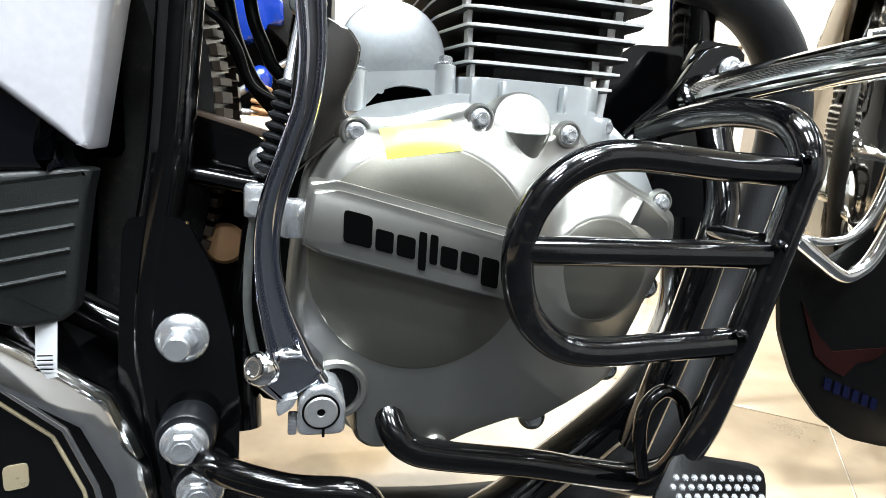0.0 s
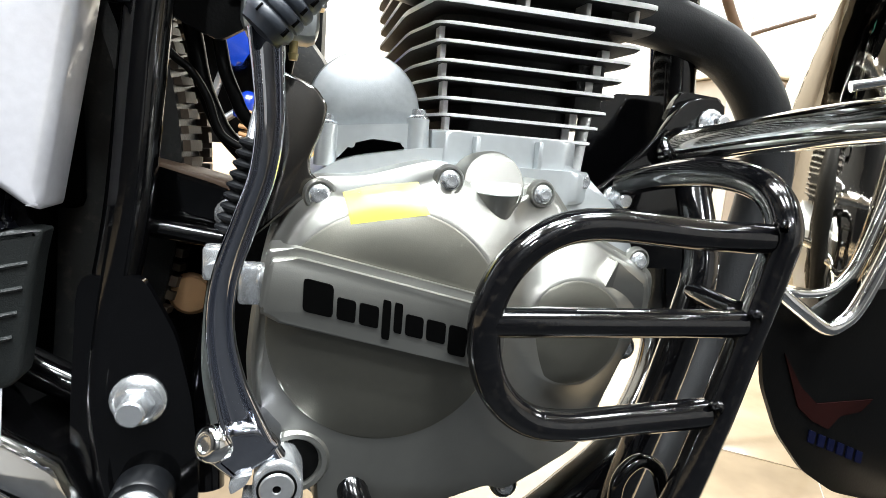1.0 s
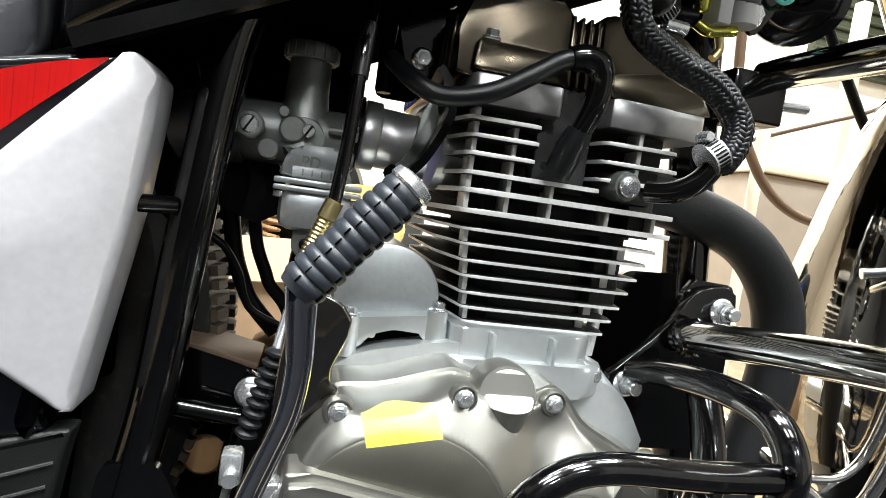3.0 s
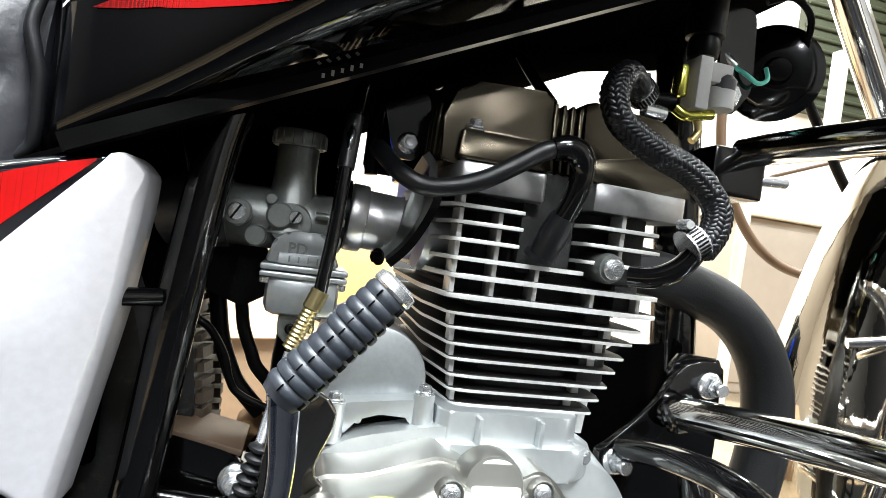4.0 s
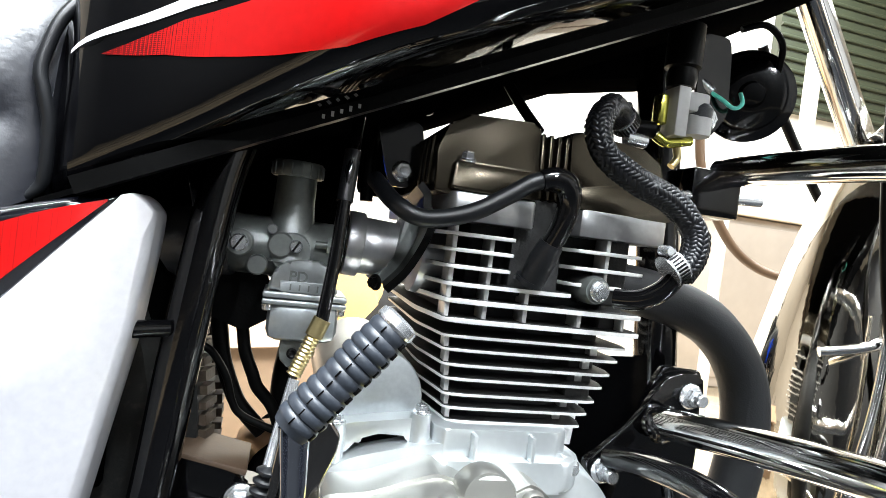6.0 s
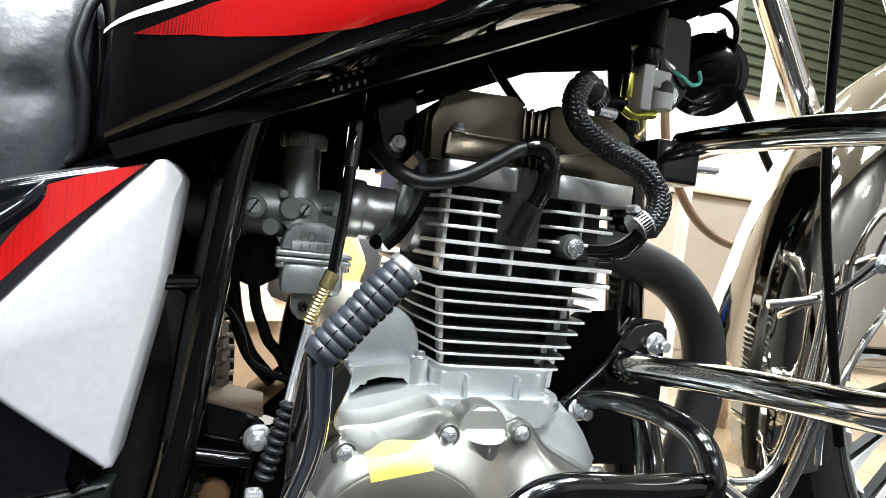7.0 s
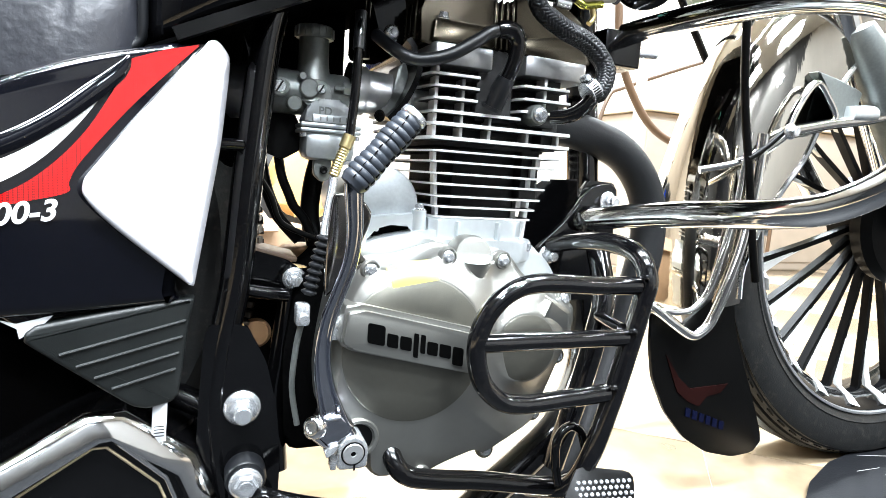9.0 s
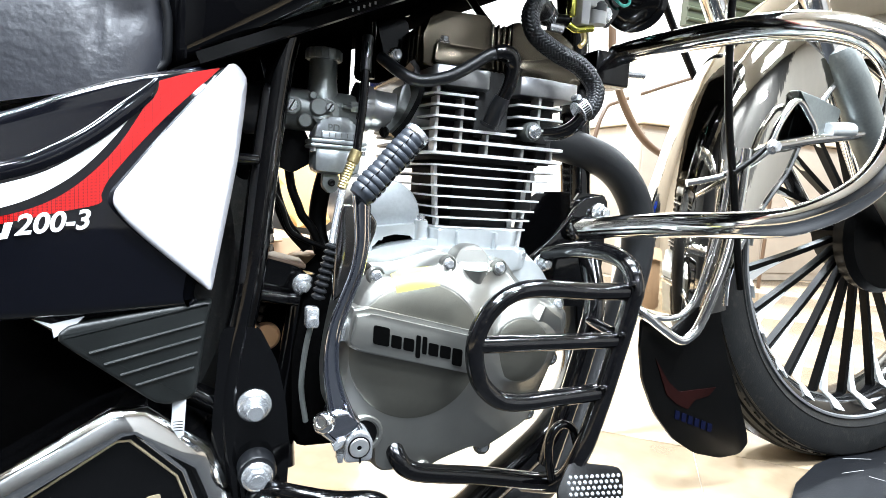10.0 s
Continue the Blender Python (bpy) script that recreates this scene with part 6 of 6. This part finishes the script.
def guard_line(y, drop, r):
    """A bead that follows the mudguard at a given drop below its crown."""
    pts = []
    for k in range(29):
        d = 60 + 136 * k / 28
        q = RF + 0.024 * max(0.0, (d - 168) / 29) ** 1.5 - drop + 0.056 * max(0.0, min(1.0, (d - 165) / 25))
        pts.append((WX + q * math.cos(math.radians(d)), y, WZ + q * math.sin(math.radians(d))))
    return sweep(pts, circle(r, 8), 2)


part("rolled_edge", guard_line(WY - 0.0755, 0.104, 0.0034), M_CHROME, FENDER)
part("rolled_edge", guard_line(WY + 0.0755, 0.104, 0.0034), M_CHROME, FENDER)
part("edge_stay", sweep([(0.472, 0.350, 0.42), (0.470, 0.350, 0.36), (0.463, 0.351, 0.302), (0.450, 0.352, 0.255), (0.436, 0.353, 0.219), (0.424, 0.354, 0.205), (0.410, 0.355, 0.2015), (0.385, 0.357, 0.216), (0.364, 0.366, 0.232), (0.352, 0.395, 0.245), (0.352, 0.45, 0.25)], 0.0058, 7), M_CHROME, FENDER, "bent chrome stay rod")
part("edge_stay", sweep([(0.455, 0.352, 0.42), (0.450, 0.352, 0.35), (0.439, 0.352, 0.295), (0.428, 0.353, 0.254), (0.414, 0.354, 0.234), (0.396, 0.356, 0.227), (0.374, 0.362, 0.228), (0.358, 0.39, 0.236)], 0.0035, 7), M_CHROME, FENDER, "bent chrome stay rod")
part("fork_stay", sweep([(0.500, 0.342, 0.424), (0.470, 0.352, 0.398), (0.440, 0.362, 0.385), (0.415, 0.375, 0.378)], 0.0042, 5), M_CHROME, FENDER)
part("fork_stay", sweep([(0.494, 0.342, 0.424), (0.560, 0.345, 0.438), (0.640, 0.345, 0.452), (0.70, 0.345, 0.47)], 0.0062, 5), M_CHROME, FENDER)
bolt("stay_bolt", (0.494, 0.337, 0.424), FENDER, 0.0085, 0.006, 0.008)
flap = [(0.3655, 0.226), (0.3675, 0.190), (0.376, 0.152), (0.398, 0.112), (0.430, 0.078), (0.465, 0.057), (0.508, 0.046), (0.542, 0.048), (0.554, 0.062), (0.528, 0.120), (0.504, 0.166), (0.487, 0.203), (0.474, 0.262), (0.440, 0.232), (0.405, 0.208)]
fl = lambda x, z: 0.366
part("mud_flap", prism(rounded(flap, 0.2), fl, 0.004, 0.001), M_FLAP, FENDER, "black rubber mud flap with a faint red and blue print")
wing = [(0.390, 0.178), (0.412, 0.150), (0.430, 0.136), (0.486, 0.138), (0.476, 0.128), (0.456, 0.125), (0.446, 0.114), (0.428, 0.122), (0.412, 0.134)]
part("flap_print", prism(wing, lambda x, z: fl(x, z) - 0.0012, 0.001), M_FLAP_RED, FENDER, smooth=False)
for k in range(6):
    qx = 0.428 + 0.0105 * k
    zq = 0.104 - 0.0040 * k
    part("flap_print", prism([(qx, zq), (qx + 0.007, zq - 0.0025), (qx + 0.007, zq + 0.0075), (qx, zq + 0.010)], lambda x, z: fl(x, z) - 0.0012, 0.001), M_FLAP_BLUE, FENDER, smooth=False)

# fork
FORK = bike_part("front_fork", sweep([(0.480, 0.365, 0.72), (0.560, 0.365, 0.60), (0.620, 0.365, 0.51), (0.700, 0.365, 0.40)], 0.0155, 4), M_CHROME, "chrome telescopic fork with dark lower legs")
part("fork_leg", sweep([(0.600, 0.356, 0.548), (0.625, 0.353, 0.513), (0.700, 0.352, 0.415), (0.790, 0.352, 0.335)], 0.022, 6, scales=[0.72, 1.0, 1.0, 1.0]), M_CARB, FORK, "grey cast lower leg")
part("fork_tube", sweep([(0.480, 0.495, 0.72), (0.620, 0.495, 0.51), (0.79, 0.50, 0.335)], 0.0155, 4), M_CHROME, FORK)
part("fork_brace", sweep([(0.498, 0.345, 0.424), (0.512, 0.345, 0.455), (0.532, 0.345, 0.479), (0.552, 0.345, 0.466), (0.568, 0.345, 0.446), (0.550, 0.345, 0.433), (0.518, 0.345, 0.426)], circle(0.0042, 10), 5, up=(0, 1, 0)), M_CHROME, FORK, "bent chrome brace loop of the fork")
part("brace_gusset", pillow(rounded([(0.536, 0.494), (0.577, 0.488), (0.615, 0.479), (0.607, 0.452), (0.586, 0.439), (0.530, 0.421), (0.525, 0.426), (0.563, 0.443), (0.570, 0.456), (0.556, 0.474)], 0.18), 0.349, 0.012, 0.0025), M_CARB, FORK, "cast aluminium gusset of the fork leg")
part("brace_lug", lathe([(0.0100, 0), (0.0108, 0.010), (0.0098, 0.040), (0, 0.042)], 20, towards(0.630, 0.347, 0.455, (-1, 0, -0.1))), M_ALU_PALE, FORK, "pale cast lug of the fork leg")
CAB2 = bike_part("brake_cable", sweep([(0.415, 0.345, 0.66), (0.425, 0.348, 0.54), (0.440, 0.350, 0.45), (0.455, 0.347, 0.38), (0.472, 0.345, 0.30), (0.482, 0.344, 0.262)], 0.0042, 6), M_SATIN_BLACK, "black front brake cable")
part("cable_tie", sweep([(0.450, 0.346, 0.392), (0.470, 0.346, 0.404), (0.495, 0.344, 0.425)], 0.0034, 4), M_SATIN_BLACK, CAB2)
bike_part("speedometer_cable", sweep([(0.470, 0.540, 0.680), (0.512, 0.550, 0.622), (0.553, 0.550, 0.567), (0.577, 0.550, 0.536), (0.606, 0.550, 0.506), (0.660, 0.548, 0.450), (0.74, 0.545, 0.38)], 0.0052, 6), M_SATIN_BLACK, "black control cable")

# rear wheel edge
RWX, RWZ = -0.298, 0.280
rm = towards(RWX, 0.43, RWZ)
RWHEEL = bike_part("rear_wheel", ring_lathe([(0.190, -0.045), (0.235, -0.054), (0.260, -0.040), (0.266, 0), (0.260, 0.040), (0.235, 0.054), (0.190, 0.045)], 72, rm), M_TYRE, "rear tyre with deep tread blocks")
tread = bmesh.new()
for k in range(180):
    a = 360 * k / 180
    for side, off in ((-1, 0.0), (0, 1.0), (1, 0.0)):
        box(0, 0, 0, 0.012, 0.0045 + 0.002 * ((k * 7) % 3) / 2, 0.012 + 0.005 * ((k * 5) % 4) / 3, bm=tread, m=rm @ pose(0, 0, 0, 0, 0, a + off) @ pose(0.265 - 0.004 * abs(side), 0, side * 0.029, 0, side * -16, 0))
tagged(part("tread_block", tread, M_LUG, RWHEEL, "dusty tan edges of the tread", False), kind="stuff")
part("rear_rim", ring_lathe([(0.165, -0.03), (0.193, -0.04), (0.193, 0.04), (0.165, 0.03)], 60, rm), M_SATIN_BLACK, RWHEEL)

# ---- behind the motorcycle ----
# real by the front wheel; extended unseen before the engine to darken reflections
PLAT = tagged(part("floor_mat", slab(rounded([(-0.80, -2.4), (3.9, -2.4), (3.9, 0.46), (1.3, 0.45), (0.90, 0.412), (0.80, 0.397), (0.70, 0.378), (0.62, 0.345), (0.55, 0.300), (0.50, 0.290), (0.30, 0.28), (0.0, 0.28), (-0.80, 0.28)], 0.06), 0.0, 0.010, 0.003), M_FLOOR_DARK), "dark grey rubber mat on the stone floor", "mat")

random.seed(4)
scuffs = bmesh.new()
for k in range(11):
    sx, sy, sa = 0.72 + 0.20 * random.random(), 0.30 + 0.12 * random.random(), random.uniform(-75, 5)
    box(0, 0, 0, random.uniform(0.01, 0.05), 0.0006, 0.0004, bm=scuffs, m=pose(sx, sy, 0.0102, 0, 0, sa))
tagged(part("scuff_mark", scuffs, M_GREY_COCK, PLAT, "pale scratches in the rubber", False), kind="stuff")

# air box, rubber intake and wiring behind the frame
# sheenless black bodies fill the gaps here as painted darkness
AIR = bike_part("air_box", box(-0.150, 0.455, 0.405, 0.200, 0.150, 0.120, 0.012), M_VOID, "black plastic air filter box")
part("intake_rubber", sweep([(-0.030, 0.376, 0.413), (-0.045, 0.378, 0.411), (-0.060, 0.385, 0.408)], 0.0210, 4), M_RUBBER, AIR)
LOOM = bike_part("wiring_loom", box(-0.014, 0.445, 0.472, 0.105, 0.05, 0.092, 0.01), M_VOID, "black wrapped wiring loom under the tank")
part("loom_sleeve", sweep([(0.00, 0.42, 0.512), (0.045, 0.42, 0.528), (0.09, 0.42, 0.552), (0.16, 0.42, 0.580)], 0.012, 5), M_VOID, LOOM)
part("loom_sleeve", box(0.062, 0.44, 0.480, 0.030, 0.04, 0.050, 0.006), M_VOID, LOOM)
bike_part("gear_case", slab(rounded([(-0.070, 0.40), (0.01, 0.40), (0.01, 0.52), (-0.070, 0.52)], 0.2), 0.10, 0.245, 0.008), M_VOID, "black filler block in the dark behind the engine")
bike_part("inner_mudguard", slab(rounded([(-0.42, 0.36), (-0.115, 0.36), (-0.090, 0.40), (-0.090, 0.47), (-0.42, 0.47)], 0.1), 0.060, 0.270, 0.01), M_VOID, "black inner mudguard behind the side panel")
bike_part("pivot_bush", lathe([(0.0135, 0), (0.0135, 0.030), (0.011, 0.033), (0, 0.033)], 26, towards(-0.034, 0.430, 0.2075)), M_TAN, "tan pivot bush behind the frame")
bike_part("gear_linkage", sweep([(-0.046, 0.445, 0.196), (-0.032, 0.442, 0.207), (-0.016, 0.440, 0.226), (0.012, 0.438, 0.256)], 0.0085, 3), M_ZINC, "pale steel linkage behind the frame")
bike_part("chain_case_boss", pillow(rounded([(-0.018, 0.262), (-0.016, 0.272), (-0.006, 0.279), (0.012, 0.281), (0.050, 0.276), (0.050, 0.222), (-0.004, 0.226), (-0.015, 0.245)], 0.22), 0.428, 0.030, 0.010, 5), M_TAN, "dull orange-brown casting behind the frame")
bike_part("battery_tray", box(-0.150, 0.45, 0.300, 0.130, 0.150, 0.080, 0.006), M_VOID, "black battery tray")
for pts, r in (
        ([(-0.022, 0.390, 0.372), (-0.019, 0.395, 0.357), (-0.016, 0.395, 0.343), (-0.010, 0.395, 0.329), (-0.006, 0.396, 0.320), (0.004, 0.398, 0.308), (0.012, 0.400, 0.290)], 0.0040),
        ([(-0.037, 0.396, 0.378), (-0.0335, 0.400, 0.358), (-0.0290, 0.400, 0.336), (-0.0215, 0.400, 0.317), (-0.0150, 0.400, 0.306), (0.000, 0.400, 0.290)], 0.0052),
        ([(-0.052, 0.388, 0.356), (-0.042, 0.390, 0.347), (-0.034, 0.390, 0.341), (-0.025, 0.390, 0.327), (-0.020, 0.390, 0.312), (-0.014, 0.390, 0.304), (0.001, 0.390, 0.297), (0.020, 0.392, 0.290)], 0.0024),
        ([(0.018, 0.400, 0.372), (0.012, 0.410, 0.340), (0.011, 0.415, 0.310), (0.018, 0.420, 0.285)], 0.0085),
        ([(0.050, 0.395, 0.545), (0.048, 0.390, 0.500), (0.046, 0.385, 0.470), (0.047, 0.384, 0.447)], 0.0042),
        ([(0.110, 0.400, 0.580), (0.135, 0.375, 0.530), (0.150, 0.36, 0.505)], 0.0036)):
    bike_part("wire", sweep(pts, r, 6), M_SATIN_BLACK, "black sheathed wire")
bike_part("carburettor_bracket", prism(rounded([(-0.050, 0.402), (-0.012, 0.402), (-0.004, 0.386), (-0.002, 0.368), (-0.018, 0.358), (-0.034, 0.364), (-0.050, 0.372)], 0.2), 0.382, 0.006), M_SATIN_BLACK, "black bracket beside the carburettor")
# black block added to keep the gap below the tank dark
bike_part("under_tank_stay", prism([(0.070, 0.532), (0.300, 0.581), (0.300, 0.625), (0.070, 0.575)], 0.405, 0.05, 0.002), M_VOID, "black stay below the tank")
bike_part("head_bracket", prism(rounded([(0.078, 0.536), (0.132, 0.543), (0.118, 0.534), (0.100, 0.531), (0.090, 0.516), (0.078, 0.514)], 0.15), 0.415, 0.004, 0.001), M_FRAME, "black bracket above the rocker cover")

# things standing behind
TUBE = tagged(part("display_stand", sweep([(0.595, 0.80, 0.78), (0.600, 0.80, 0.68), (0.612, 0.80, 0.600), (0.640, 0.80, 0.540), (0.684, 0.80, 0.484), (0.735, 0.80, 0.452), (0.800, 0.80, 0.438), (0.90, 0.80, 0.435), (0.98, 0.80, 0.36), (1.0, 0.80, 0.0)], 0.0075, 7), M_WOOD), "brown bent tube display stand", "stand")
part("stand_post", sweep([(0.70, 0.84, 0.0), (0.70, 0.84, 0.62)], 0.010, 1), M_CREAM, TUBE)

PLINTH = tagged(part("display_plinth", box(2.75, 2.16, 0.335, 2.28, 0.48, 0.67, 0.006), M_PLINTH), "grey-tan laminate display plinth by the wall", "plinth")
part("plinth_top", box(2.75, 2.15, 0.687, 2.32, 0.52, 0.026, 0.004), M_CREAM, PLINTH, "pale beige top board")
for k in range(3):
    part("front_panel", box(1.99 + 0.76 * k, 1.917, 0.34, 0.74, 0.008, 0.60, 0.002), M_PLINTH, PLINTH)
for k, px in enumerate((1.69, 2.02)):
    tagged(part("wooden_post", box(px, 2.0, 1.05, 0.045, 0.045, 0.70, 0.004), M_CREAM), "pale beige post standing on the display plinth", "post", group="posts on the plinth")
tagged(part("rail_tube", sweep([(1.20, 1.72, 0.0), (1.22, 1.72, 0.45), (1.26, 1.72, 0.660), (1.354, 1.72, 0.723), (1.772, 1.72, 0.881), (2.10, 1.72, 0.99), (2.16, 1.72, 0.60), (2.16, 1.72, 0.0)], 0.008, 6), M_WOOD), "thin brown bent rail in front of the plinth", "rail")

CARTON = tagged(part("carton", box(-0.10, 1.05, 0.12, 0.34, 0.26, 0.24, 0.004, m=pose(0, 0, 0, 0, 0, 24)), M_CARTON), "brown cardboard carton on the floor", "carton")
part("carton_flap", box(-0.12, 0.94, 0.262, 0.30, 0.12, 0.004, 0.001, m=pose(0, 0, 0, 28, 0, 24)), M_CARTON, CARTON)

FAIR = tagged(new("second_motorcycle"), "blue motorcycle parked behind, mostly hidden", "motorcycle")
FAIR.location = (0.0, 1.3, 0.0)


def second_part(name, bm, mat, label=""):
    ob = part(name, bm, mat, None, label)
    ob.parent = FAIR
    ob.matrix_parent_inverse = Matrix.Translation((0, -1.3, 0))
    return ob


second_part("blue_fairing", prism(rounded([(-0.14, 0.52), (-0.12, 0.44), (-0.080, 0.435), (-0.06, 0.47), (-0.02, 0.47), (-0.02, 0.52), (-0.08, 0.55)], 0.25), 1.27, 0.10, 0.012, 3), M_BLUE, "glossy blue side fairing")
second_part("blue_fork_guard", lathe([(0.024, -0.030), (0.0255, -0.024), (0.0255, -0.006), (0.023, 0.008), (0.017, 0.018), (0.009, 0.0235), (0, 0.025)], 28, pose(-0.064, 1.285, 0.368, 8, 12, 0)), M_BLUE, "glossy blue domed cap")
spring = [(-0.062 + 0.018 * math.cos(0.9 * k), 1.28 + 0.018 * math.sin(0.9 * k), 0.362 - 0.0022 * k) for k in range(60)]
second_part("shock_spring", sweep(spring, circle(0.0045, 7), 1), M_TAN, "dull yellow suspension spring")
second_part("tyre", ring_lathe([(0.20, -0.035), (0.25, -0.045), (0.29, -0.03), (0.30, 0.0), (0.29, 0.03), (0.25, 0.045), (0.20, 0.035)], 60, towards(-0.16, 1.32, 0.30)), M_TYRE)
second_part("wheel_hub", lathe([(0.05, -0.04), (0.06, 0.0), (0.05, 0.04), (0, 0.04)], 24, towards(-0.16, 1.32, 0.30)), M_SATIN_BLACK)
for k in range(10):
    a = math.pi * k / 5
    second_part("spoke", sweep([(-0.16 + 0.05 * math.cos(a), 1.32, 0.30 + 0.05 * math.sin(a)), (-0.16 + 0.21 * math.cos(a), 1.32, 0.30 + 0.21 * math.sin(a))], 0.008, 1), M_ALU)
second_part("dark_engine", box(-0.115, 1.42, 0.43, 0.40, 0.12, 0.36, 0.03), M_SATIN_BLACK)
second_part("engine_block", box(0.14, 1.36, 0.28, 0.24, 0.2, 0.20, 0.03), M_CORE)
second_part("orange_cowl", prism(rounded([(0.03, 0.33), (0.06, 0.40), (0.16, 0.40), (0.20, 0.32), (0.14, 0.24), (0.06, 0.25)], 0.3), 1.10, 0.08, 0.02, 4), M_ORANGE, "orange plastic cowl")
SHUT = tagged(part("roller_shutter", prism([(3.05, 1.62), (5.9, 1.62), (5.9, 2.7), (3.05, 2.7)], 3.33, 0.06), M_SHUTTER, smooth=False), "olive green roller shutter on the wall", "shutter")
for k in range(14):
    part("shutter_slat", sweep([(3.05, 3.325, 1.66 + 0.075 * k), (5.9, 3.325, 1.66 + 0.075 * k)], 0.014, 1), M_SHUTTER, SHUT)
